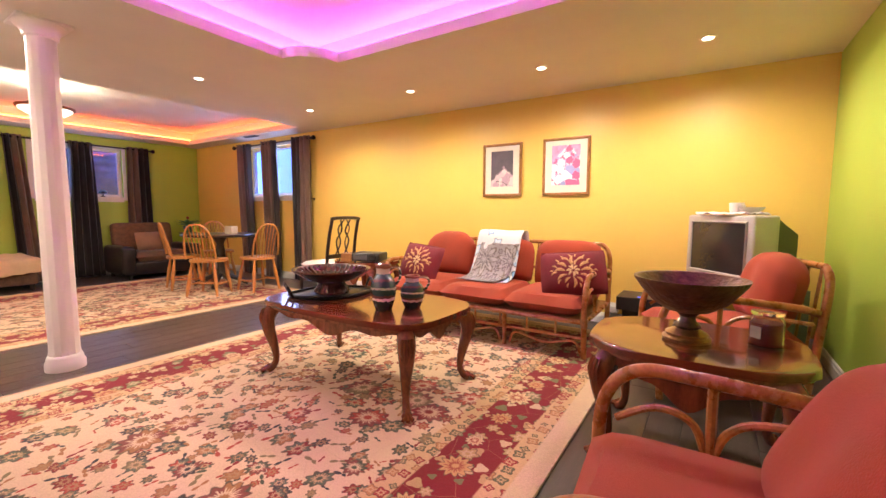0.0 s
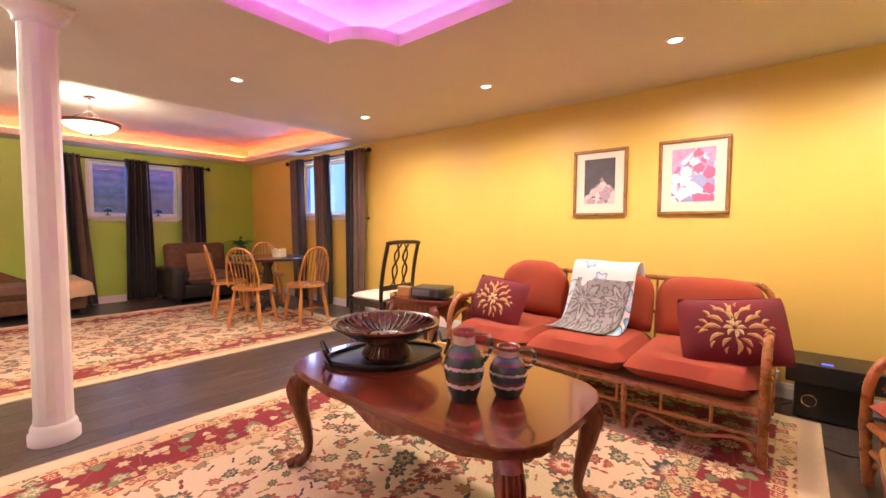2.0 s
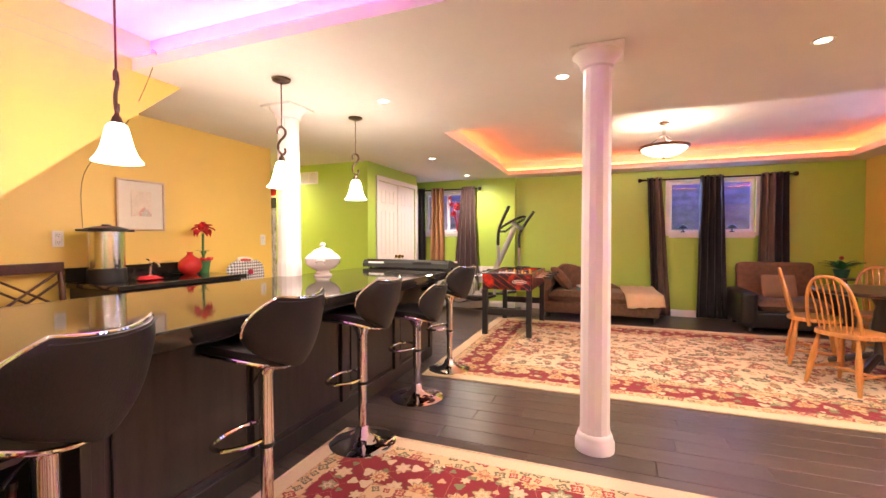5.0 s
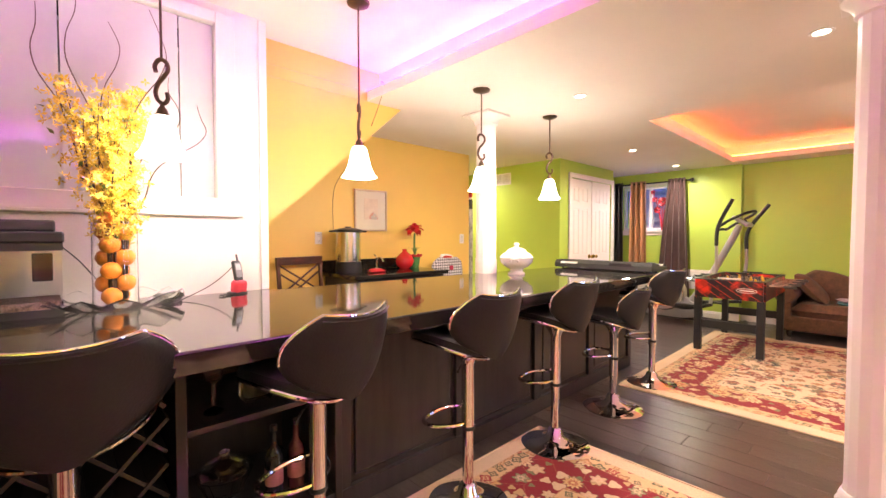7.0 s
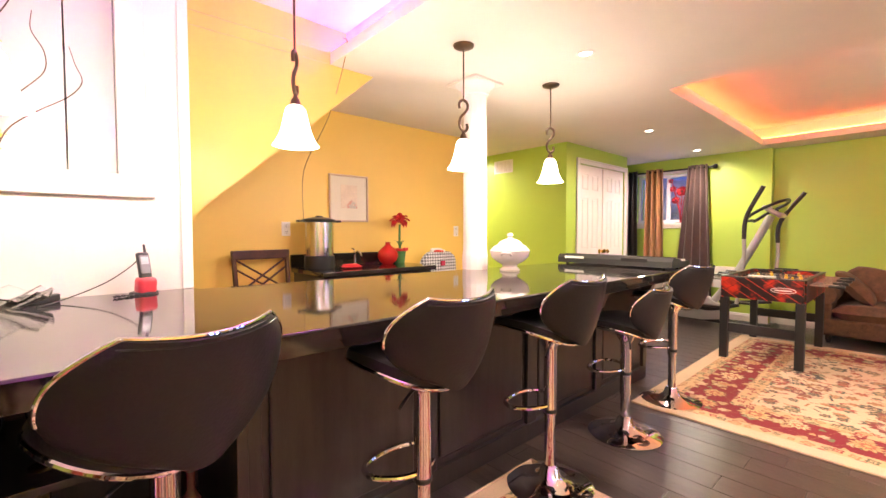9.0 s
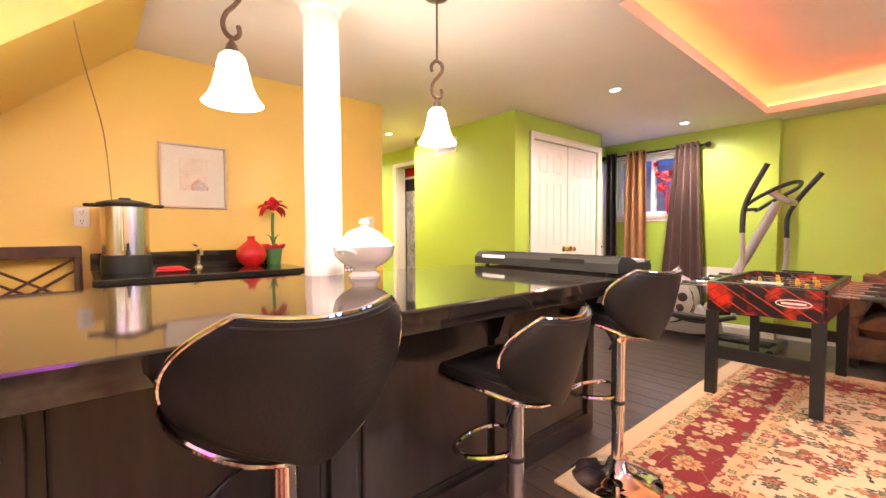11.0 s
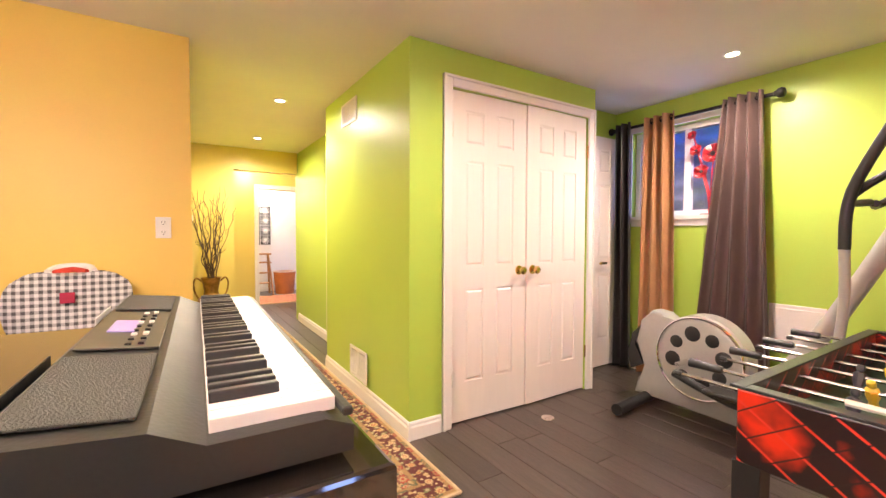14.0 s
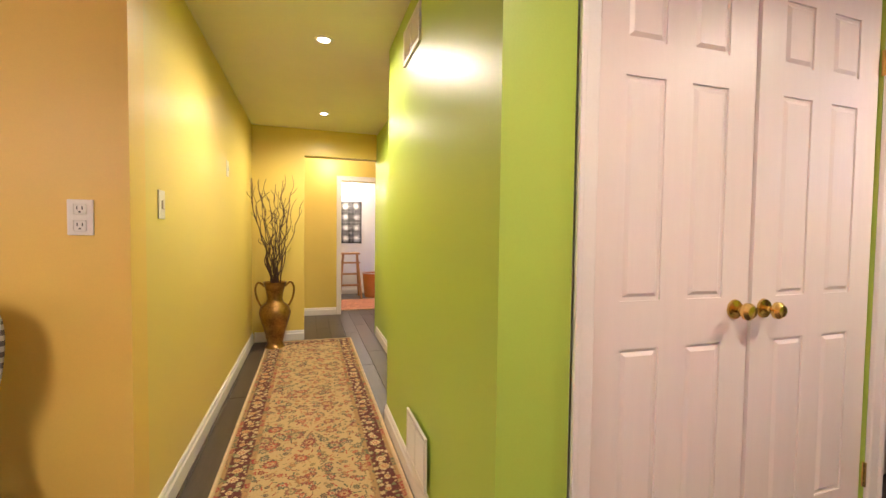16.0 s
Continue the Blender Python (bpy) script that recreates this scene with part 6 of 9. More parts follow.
def bar_stool():
    """Chrome gas-lift stool with a fan-shaped back; faces local -y; the seat at 0.75."""
    e = thing("bar_stool", pose(0, 0, 0), "black leather bar stool with chrome base at the bar", "bar stool", "bar stools")
    part("base_disc", lathe([(0.0, 0.0), (0.200, 0.0), (0.205, 0.005), (0.195, 0.012), (0.13, 0.022), (0.075, 0.038), (0.050, 0.062), (0.040, 0.095), (0.030, 0.105), (0.0, 0.105)], 44), M_CHROME, e, "round chrome base", True)
    part("lower_post", lathe([(0.025, 0.10), (0.025, 0.37)], 20), M_CHROME, e, "chrome post", True)
    part("upper_post", lathe([(0.024, 0.352), (0.030, 0.356), (0.030, 0.660), (0.034, 0.668), (0.055, 0.705), (0.070, 0.722), (0.0, 0.724)], 20), M_CHROME, e, "chrome piston sleeve", True)
    part("collar", lathe([(0.0305, 0.354), (0.0325, 0.358), (0.0325, 0.368), (0.0305, 0.372)], 20), M_BLACKP, e)
    loop = curve_pts([(-0.028, -0.005, 0.385), (-0.085, -0.035, 0.384), (-0.135, -0.110, 0.380), (-0.105, -0.180, 0.378), (0.0, -0.205, 0.377), (0.105, -0.180, 0.378), (0.135, -0.110, 0.380), (0.085, -0.035, 0.384), (0.028, -0.005, 0.385)], 6)
    part("footrest", tube(loop, 0.0095, 8), M_CHROME, e, "bent chrome footrest", True)
    part("lever", tube(curve_pts([(0.03, 0.02, 0.700), (0.12, 0.06, 0.690), (0.165, 0.075, 0.672)], 4), 0.005, 6), M_BLACKM, e, "", True)

    def rim(a, k=1.0):
        """Seat outline point at angle a, k towards the edge; saddle-shaped."""
        c, q = math.cos(a), math.sin(a)
        x = 0.205 * k * math.copysign(abs(c) ** 0.85, c)
        y = -0.050 + (0.185 if q > 0 else 0.212) * k * math.copysign(abs(q) ** 0.85, q)
        z = 0.722 + 0.052 * (x / 0.2) ** 2 + (0.014 * max(0.0, -q) * k - 0.012 * max(0.0, q) * k)
        return x, y, z
    n = 36
    bm = bmesh.new()
    rings = []
    for k, up in ((1.0, 0.004), (1.005, 0.020), (0.97, 0.038), (0.85, 0.049), (0.6, 0.053), (0.3, 0.054)):
        rings.append([bm.verts.new((x, y, z + up)) for x, y, z in (rim(2 * math.pi * i / n, k) for i in range(n))])
    for k, dn in ((0.85, 0.0), (0.4, -0.002)):
        rings.insert(0, [bm.verts.new((x, y, z + dn)) for x, y, z in (rim(2 * math.pi * i / n, k) for i in range(n))])
    for a, b in zip(rings, rings[1:]):
        for i in range(n):
            bm.faces.new((a[i], a[(i + 1) % n], b[(i + 1) % n], b[i]))
    bm.faces.new(rings[0])
    bm.faces.new(rings[-1])
    part("seat", bm, M_LEATHER, e, "black leather seat pad", True)
    part("seat_edge", tube([rim(2 * math.pi * i / n, 1.012) for i in range(n)], 0.0075, 8, closed=True), M_CHROME, e, "chrome seat edging", True)

    def back(u, v, off=0.0):
        """Fan shell: u across from -1 to 1, v up from 0 to 1."""
        grow = math.sin(math.pi / 2 * min(1.0, v / 0.60)) ** 0.85
        half = 0.066 + 0.172 * grow - 0.090 * max(0.0, (v - 0.58) / 0.42) ** 2.4
        x = u * half
        y = 0.205 + off - 0.090 * (x / 0.22) ** 2 - 0.055 * (1 - v) ** 1.6 + 0.015 * v
        z = 0.706 + 0.294 * v - 0.014 * (1 - u * u) * v ** 3 + 0.026 * u * u * (1 - v) ** 3
        return Vector((x, y, z))
    bm = bmesh.new()
    nu, nv = 20, 14
    outer = [[bm.verts.new(back(-1 + 2 * i / nu, j / nv, 0.016 * (1 - (2 * i / nu - 1) ** 8))) for i in range(nu + 1)] for j in range(nv + 1)]
    inner = [[bm.verts.new(back(-1 + 2 * i / nu, j / nv, -0.018 * (1 - (2 * i / nu - 1) ** 8) - 0.004)) for i in range(nu + 1)] for j in range(nv + 1)]
    for g in (outer, inner):
        for a, b in zip(g, g[1:]):
            for i in range(nu):
                bm.faces.new((a[i], a[i + 1], b[i + 1], b[i]))
    for i in range(nu):
        bm.faces.new((outer[0][i], outer[0][i + 1], inner[0][i + 1], inner[0][i]))
        bm.faces.new((outer[nv][i], outer[nv][i + 1], inner[nv][i + 1], inner[nv][i]))
    for j in range(nv):
        bm.faces.new((outer[j][0], outer[j + 1][0], inner[j + 1][0], inner[j][0]))
        bm.faces.new((outer[j][nu], outer[j + 1][nu], inner[j + 1][nu], inner[j][nu]))
    part("backrest", bm, M_LEATHER, e, "fan-shaped black leather backrest", True)
    edge = [back(-1, v) for v in np.linspace(0.52, 1, 12)] + [back(u, 1) for u in np.linspace(-0.95, 0.95, 22)] + [back(1, v) for v in np.linspace(1, 0.52, 12)]
    part("chrome_edge", tube([p + Vector((0, -0.002, 0.004)) for p in edge], 0.005, 8), M_CHROME, e, "chrome edging", True)
    part("seam", tube([back(0.965 * u, 0.965, 0.016) for u in np.linspace(-1, 1, 24)], 0.0018, 5), M_BLACKP, e)
    return e


stool = bar_stool()
STOOLS = [(-0.77, -0.28, 0, 0.0), (-1.415, -0.19, 18, 0.0), (-2.13, -0.15, 5, 0.0), (-2.91, -0.175, 3, -0.01), (-3.68, -0.175, 7, -0.12), (-4.39, -0.17, -9, -0.03)]
for k, (x, y, rz, dz) in enumerate(STOOLS):
    s = stool if k == 0 else copy_thing(stool, pose(x, y, 0.0, 0, 0, rz))
    if k == 0:
        stool.matrix_basis = pose(x, y, 0.0, 0, 0, rz)
    for o in s.children:
        if o.name.split(".")[0] not in ("base_disc", "lower_post", "footrest", "collar"):
            o.matrix_basis = pose(0, 0, dz) @ o.matrix_basis
    if dz < -0.1:
        s["label"] = "black leather bar stool with chrome base, lowered"


# pendant lamps
def pendant(x, y, top, label, turn=0):
    e = thing("pendant_light", pose(x, y, top, 0, 0, turn), label, "pendant lamp", "pendant lamps over the bar")
    d = 1.56 - top
    part("canopy", lathe([(0.0, -0.024), (0.03, -0.022), (0.058, -0.010), (0.062, 0.0)], 28), M_BRONZE, e, "bronze ceiling canopy", True)
    part("stem", lathe([(0.005, d + 0.40), (0.005, -0.02)], 8), M_BRONZE, e, "", True)
    swan = [(0.024, 0.348), (0.027, 0.376), (0.006, 0.398), (-0.021, 0.384), (-0.026, 0.354), (-0.007, 0.325), (0.015, 0.300), (0.026, 0.266), (0.017, 0.233), (-0.007, 0.219), (-0.024, 0.236), (-0.021, 0.262)]
    hook = curve_pts([(x, 0, d + z) for x, z in swan], 5)
    part("scroll_hook", tube(hook, 0.0085, 8), M_BRONZE, e, "S-shaped bronze scroll", True)
    part("socket", lathe([(0.006, d + 0.225), (0.010, d + 0.205), (0.018, d + 0.195), (0.022, d + 0.178), (0.030, d + 0.168), (0.0, d + 0.165)], 20), M_BRONZE, e, "", True)
    prof = [(0.028, 0.168), (0.040, 0.156), (0.047, 0.130), (0.053, 0.100), (0.062, 0.062), (0.078, 0.024), (0.096, 0.0)]
    prof += [(r - 0.003, z - 0.001) for r, z in prof[::-1]]
    sh = part("shade", lathe([(r, d + z) for r, z in prof], 36), M_SHADE, e, "glowing frosted glass bell shade", True)
    sh.visible_shadow = False
    return e


M_SHADE = mat("glowing_shade", (0.95, 0.93, 0.9), 0.4, var=0.02, emit=(1.0, 0.90, 0.76), power=5.0)
for k, (px, py) in enumerate(PENDANTS):
    pendant(px, py, CEIL + (0.235 if px > -2.5 else 0), "bronze pendant lamp with a frosted bell shade over the bar", (-45, 50, -20, -40)[k])

# tureen
e = thing("soup_tureen", pose(-3.55, -0.94, 0.92, 0, 0, 30), "white lidded china soup tureen on the bar worktop", "tureen")
M_CHINA = mat("white_china", (0.82, 0.74, 0.70), 0.12, var=0.02, coat=0.5)
part("body", lathe([(0.0, 0), (0.068, 0), (0.072, 0.012), (0.05, 0.03), (0.055, 0.045), (0.10, 0.07), (0.13, 0.10), (0.137, 0.135), (0.142, 0.142), (0.135, 0.145), (0.12, 0.10), (0.0, 0.06)], 40), M_CHINA, e, "", True)
part("lid", lathe([(0.138, 0.146), (0.128, 0.155), (0.112, 0.175), (0.088, 0.185), (0.075, 0.205), (0.05, 0.218), (0.022, 0.225), (0.014, 0.235), (0.024, 0.248), (0.018, 0.262), (0.0, 0.268)], 40), M_CHINA, e, "domed lid with a knob", True)
for s in (-1, 1):
    part("handle", tube(curve_pts([(s * 0.128, -0.03, 0.115), (s * 0.165, -0.025, 0.130), (s * 0.170, 0.025, 0.130), (s * 0.128, 0.03, 0.115)], 5), 0.009, 8), M_CHINA, e, "", True)

# keyboard
e = thing("keyboard", pose(-4.605, -0.665, 0.92, 0, 0, 88.5), "black electronic keyboard standing on the end of the bar", "keyboard")
M_KEYB = mat("keyboard_case", (0.024, 0.024, 0.022), 0.42, var=0.1, bump=0.05, bscale=160)
W2, D0, D1 = 0.47, -0.16, 0.17
prof = [(D0, 0.012), (D1, 0.012), (D1, 0.040), (D1 - 0.03, 0.052), (0.03, 0.052), (-0.015, 0.074), (D0 + 0.03, 0.084), (D0, 0.055)]
part("case", prism(prof, -W2, W2, m=pose(0, 0, 0, 90, 0, 90)), M_KEYB, e)
part("front_lip", box(-W2, D1 - 0.012, 0.050, W2, D1, 0.060, 0.003), M_KEYB, e)
n = 36
kw = (2 * W2 - 0.05) / n
M_KEYW = mat("white_key", (0.78, 0.74, 0.70), 0.25, var=0.01)
for k in range(n):
    x = -W2 + 0.025 + kw * k
    part("white_key", box(x + 0.0006, 0.032, 0.050, x + kw - 0.0006, D1 - 0.013, 0.066, 0.0015), M_KEYW, e, "white key" if k == 0 else "")
for k in range(n - 1):
    if k % 7 not in (2, 6):
        x = -W2 + 0.025 + kw * (k + 1)
        part("black_key", box(x - 0.006, 0.033, 0.064, x + 0.006, 0.105, 0.078, 0.002), M_BLACKP, e, "black key" if k == 0 else "")
for x0, x1, lab in ((-0.44, -0.20, "speaker grille"), (0.20, 0.44, "speaker grille")):
    part("speaker_grille", moved(box(x0, -0.05, 0.0, x1, 0.05, 0.003, 0.001), pose(0, -0.075, 0.0815, -5.5)), mat("grille_mesh", (0.050, 0.049, 0.040), 0.6, bump=0.8, bscale=400), e, "dark speaker grille")
part("display_panel", moved(box(-0.16, -0.05, 0.0, 0.16, 0.05, 0.003, 0.001), pose(0, -0.075, 0.0815, -5.5)), mat("panel_grey", (0.065, 0.062, 0.048), 0.4), e, "grey control panel")
part("screen", moved(box(-0.05, -0.018, 0.0, 0.05, 0.018, 0.002), pose(0.0, -0.085, 0.0860, -5.5)), mat("lcd_glow", (0.2, 0.15, 0.3), 0.2, emit=(0.45, 0.30, 0.6), power=0.5), e, "lit violet display")
for i in range(9):
    for j in range(2):
        part("button", moved(box(-0.006, -0.004, 0, 0.006, 0.004, 0.004, 0.001), pose(-0.14 + 0.035 * i, -0.045 + 0.016 * j - 0.02, 0.0825, -5.5)), M_WHITEP if i % 3 == 0 else M_BLACKP, e)
part("brand_bar", box(-0.40, D0 - 0.002, 0.05, -0.22, D0, 0.068), M_WHITEP, e, "pale lettering bar")
part("rear_socket", box(0.10, D0 - 0.002, 0.045, 0.30, D0, 0.070), M_BLACKM, e)
for sx in (-0.4, 0.4):
    for sy in (-0.12, 0.12):
        part("rubber_foot", lathe([(0.012, 0), (0.011, 0.013)], 8, m=pose(sx, sy, 0)), M_BLACKP, e)

# flower vase, oranges, platter
M_CRYSTAL = glass("cut_glass", (0.97, 0.98, 0.98), 0.03)
VX, VY = -0.96, -1.17
e = thing("glass_platter", pose(VX, VY, 0.92), "scalloped cut-glass platter under the flower vase", "platter")
own = lathe([(0.0, 0.0), (0.13, 0.0), (0.20, 0.022), (0.255, 0.050), (0.25, 0.056), (0.19, 0.028), (0.13, 0.008), (0.0, 0.008)], 48)
for v in own.verts:
    a = math.atan2(v.co.y, v.co.x)
    v.co.z += 0.012 * math.cos(12 * a) * (math.hypot(v.co.x, v.co.y) / 0.25) ** 3
part("dish", own, M_CRYSTAL, e, "", True).visible_shadow = False
e = thing("glass_vase", pose(VX, VY, 0.929), "tall clear glass cylinder vase filled with oranges", "vase")
part("cylinder", lathe([(0.0, 0), (0.080, 0), (0.082, 0.005), (0.082, 0.38), (0.078, 0.38), (0.078, 0.012), (0.0, 0.012)], 36), M_GLASS, e, "", True).visible_shadow = False
M_ORANGE = mat("orange_peel", (0.80, 0.26, 0.02), 0.4, var=0.12, bump=0.3, bscale=120)
rr = random.Random(8)
for k in range(14):
    lay, pos = divmod(k, 2)
    a = 1.1 + lay * 1.55 + math.pi * pos
    o = thing("orange", pose(VX + 0.038 * math.cos(a), VY + 0.038 * math.sin(a), 0.942 + 0.0385 + lay * 0.055, rr.random() * 90, rr.random() * 90), "bright orange fruit inside the glass vase", "orange", "oranges in the vase")
    part("peel", lathe([(0.0, -0.036), (0.018, -0.033), (0.034, -0.016), (0.039, 0.0), (0.034, 0.017), (0.018, 0.033), (0.004, 0.035), (0.0, 0.033)], 20), M_ORANGE, o, "", True)
    part("stem_end", lathe([(0.005, 0.0335), (0.003, 0.037), (0.0, 0.037)], 8), mat("stem_green", (0.12, 0.15, 0.03), 0.7), o)
e = thing("forsythia_spray", pose(VX, VY, 0.945), "yellow flowering branches with bare curly twigs in the vase", "flowers")
M_TWIG = mat("twig_bark", (0.085, 0.045, 0.032), 0.6, var=0.3, bump=0.3)
M_PETAL = mat("yellow_petal", (0.85, 0.62, 0.07), 0.6, var=0.15, scale=30, rand=0.12)
M_LEAFY = mat("sprig_leaf", (0.16, 0.22, 0.04), 0.55, var=0.2)
rr = random.Random(21)
tips = []
for k in range(16):
    a, sp = rr.random() * 6.28, rr.uniform(0.06, 0.19)
    hgt = rr.uniform(0.62, 0.96)
    P = curve_pts([(0.03 * math.cos(a), 0.03 * math.sin(a), 0.02), (0.05 * math.cos(a), 0.05 * math.sin(a), 0.36), (sp * 0.7 * math.cos(a), sp * 0.5 * math.sin(a), hgt * 0.75),
                   (sp * math.cos(a + 0.2), sp * 0.6 * math.sin(a + 0.2), hgt)], 7)
    part("branch", tube(P, 0.004, 5, taper=lambda t: 1.3 - 0.9 * t), M_TWIG, e)
    tips.append(P)
bm, bl = bmesh.new(), bmesh.new()
for P in tips:
    for p in P[6:]:
        for q in range(7):
            c = p + Vector((rr.gauss(0, 0.028), rr.gauss(0, 0.028), rr.gauss(0, 0.028)))
            rot = Euler((rr.random() * 6, rr.random() * 6, rr.random() * 6)).to_matrix()
            for t in range(4):
                a = t * math.pi / 2
                L = rr.uniform(0.016, 0.026)
                pts = [(0, 0, 0), (L * 0.5 * math.cos(a - 0.45), L * 0.5 * math.sin(a - 0.45), 0.003), (L * math.cos(a), L * math.sin(a), 0.006), (L * 0.5 * math.cos(a + 0.45), L * 0.5 * math.sin(a + 0.45), 0.003)]
                bm.faces.new([bm.verts.new(c + rot @ Vector(v)) for v in pts])
        if rr.random() < 0.5:
            c = p + Vector((rr.gauss(0, 0.02), rr.gauss(0, 0.02), rr.gauss(0, 0.02)))
            rot = Euler((rr.random() * 6, rr.random() * 6, rr.random() * 6)).to_matrix()
            bl.faces.new([bl.verts.new(c + rot @ Vector(v)) for v in ((0, 0, 0), (0.012, 0.008, 0.002), (0.034, 0, 0.004), (0.012, -0.008, 0.002))])
tagged(part("blossom", bm, M_PETAL, e, "dense small yellow blossoms"), kind="stuff")
tagged(part("foliage", bl, M_LEAFY, e, "small green leaves"), kind="stuff")
for a, sp, hgt, w in ((0.2, 0.16, 1.32, 0.05), (2.6, 0.22, 1.30, 0.06), (1.4, 0.10, 1.20, 0.05), (3.4, 0.30, 1.05, 0.07), (2.9, 0.40, 0.92, 0.07), (0.0, 0.28, 1.22, 0.05)):
    P = curve_pts([(0.04 * math.cos(a), 0.04 * math.sin(a), 0.02)] + [(sp * t * math.cos(a) + w * math.sin(5.5 * t * 2 + a) * t, sp * t * 0.5 * math.sin(a) + 0.3 * w * math.cos(9 * t), 0.3 + (hgt - 0.3) * t) for t in np.linspace(0.1, 1, 10)], 5)
    part("curly_twig", tube(P, 0.0035, 5, taper=lambda t: 1.2 - 0.8 * t), M_TWIG, e, "bare curly twig", True)

# aquarium, telephone, inner window
e = thing("aquarium", pose(-0.52, -1.22, 0.92), "small black-framed fish tank with gravel on the bar", "aquarium")
aw, ad, ah = 0.27, 0.13, 0.29
for z in (0.0, ah - 0.03):
    bm = bmesh.new()
    for x0, y0, x1, y1 in ((-aw, -ad, aw, -ad + 0.02), (-aw, ad - 0.02, aw, ad), (-aw, -ad + 0.02, -aw + 0.02, ad - 0.02), (aw - 0.02, -ad + 0.02, aw, ad - 0.02)):
        box(x0, y0, z, x1, y1, z + 0.03, bm=bm)
    part("frame_ring", bm, M_BLACKP, e, "black plastic rim")
for y in (-ad + 0.004, ad - 0.008):
    part("pane", box(-aw + 0.004, y, 0.03, aw - 0.004, y + 0.004, ah - 0.03), M_GLASS, e, "glass pane")
for x in (-aw + 0.004, aw - 0.008):
    part("pane", box(x, -ad + 0.009, 0.03, x + 0.004, ad - 0.009, ah - 0.03), M_GLASS, e, "glass pane")
part("hood", box(-aw - 0.005, -ad - 0.005, ah, aw + 0.005, ad + 0.005, ah + 0.045, 0.008), M_BLACKP, e, "black lid")
part("lamp_box", box(-aw + 0.02, -ad + 0.02, ah + 0.045, aw - 0.12, ad - 0.02, ah + 0.09, 0.008), M_BLACKP, e)
part("gravel", box(-aw + 0.01, -ad + 0.01, 0.005, aw - 0.01, ad - 0.01, 0.06), mat("gravel", (0.42, 0.33, 0.24), 0.9, var=0.6, scale=120, bump=1.0, bscale=150), e, "pale gravel")
part("filter", box(-aw + 0.03, ad - 0.06, 0.14, -aw + 0.09, ad - 0.02, 0.25, 0.005), M_BLACKP, e, "black filter")
part("cable", tube(curve_pts([(-aw, 0.05, 0.27), (-0.33, 0.0, 0.20), (-0.42, -0.02, 0.06), (-0.45, -0.05, 0.006)], 6), 0.003, 5), M_BLACKP, e)
e = thing("cordless_phone", pose(-1.50, -1.31, 0.92, 0, 0, 20), "red and black cordless phone in its cradle on the bar", "telephone")
part("cradle", moved(box(-0.036, -0.03, 0.0, 0.036, 0.03, 0.075, 0.016, seg=3), pose(0, 0.01, 0.0, -8)), mat("red_plastic", (0.62, 0.045, 0.07), 0.3), e, "red cradle", True)
part("foot_plate", prism([(0.055 * math.cos(a), 0.045 * math.sin(a)) for a in np.linspace(0, 2 * math.pi, 24, endpoint=False)], 0.0, 0.012, 0.004), M_BLACKP, e, "black foot")
part("handset", moved(box(-0.024, -0.010, 0.0, 0.024, 0.014, 0.150, 0.009, seg=3), pose(0, 0.022, 0.035, 14)), M_BLACKP, e, "black handset", True)
part("face_plate", moved(box(-0.019, 0.0145, 0.055, 0.019, 0.0160, 0.135, 0.004), pose(0, 0.022, 0.035, 14)), mat("phone_grey", (0.20, 0.20, 0.21), 0.35), e, "grey key face")
part("screen", moved(box(-0.015, 0.0162, 0.095, 0.015, 0.0172, 0.127), pose(0, 0.022, 0.035, 14)), mat("phone_screen", (0.40, 0.45, 0.47), 0.2), e, "small pale screen")
part("antenna", moved(lathe([(0.006, 0.145), (0.005, 0.185), (0.0, 0.188)], 8), pose(-0.014, 0.022, 0.035, 14)), M_BLACKP, e)
part("cord", tube(curve_pts([(0.0, -0.02, 0.16), (0.05, -0.03, 0.11), (0.14, -0.03, 0.055), (0.28, -0.01, 0.010), (0.37, 0.05, 0.004)], 6), 0.0025, 5), M_BLACKP, e, "thin black cord", True)
part("coiled_cord", tube([(0.07 + 0.022 * math.cos(a) + 0.003 * a, 0.035 + 0.014 * math.sin(a), 0.004 + 0.002 * (k % 3)) for k, a in enumerate(np.linspace(0, 14, 40))], 0.0025, 5), M_BLACKP, e, "loose loop of cord", True)
e = thing("power_adapter", pose(-1.17, -1.28, 0.92, 0, 0, 24), "small black power adapter box on the bar behind the platter", "adapter")
part("case", box(-0.055, -0.030, 0.0, 0.055, 0.030, 0.032, 0.006), M_BLACKP, e)
part("lead", tube(curve_pts([(0.055, 0, 0.012), (0.12, -0.02, 0.004), (0.24, -0.05, 0.004), (0.36, -0.06, 0.004)], 5), 0.0025, 5), M_BLACKP, e, "", True)

e = tagged(thing("window_4", pose(0, 0, 0), "large inner window with white trim behind the bar", "window"), kind="structure")
M_PANE = mat("reflective_pane", (0.60, 0.61, 0.62), 0.10, spec=0.6, var=0.02, coat=0.3)
for x0, x1 in ((-1.426, -1.268), (-1.262, -0.802), (-0.796, 0.596)):
    part("pane", box(x0, H_S - 0.040, 1.449, x1, H_S - 0.030, 2.396), M_PANE, e, "grey glossy glass panel")
for x0, z0, x1, z1, d in ((-1.53, 1.36, 0.70, 1.445, 0.018), (-1.53, 1.445, -1.43, 2.46, 0.018), (-1.43, 2.40, 0.60, 2.46, 0.018), (-1.56, 1.345, 0.72, 1.362, 0.030)):
    part("trim_board", box(x0, H_S, z0, x1, H_S + d, z1, 0.004), M_WHITE, e)
part("corner_board", box(-1.705, H_S, 0.921, -1.66, H_S + 0.012, 2.50, 0.003), M_WHITE, e)

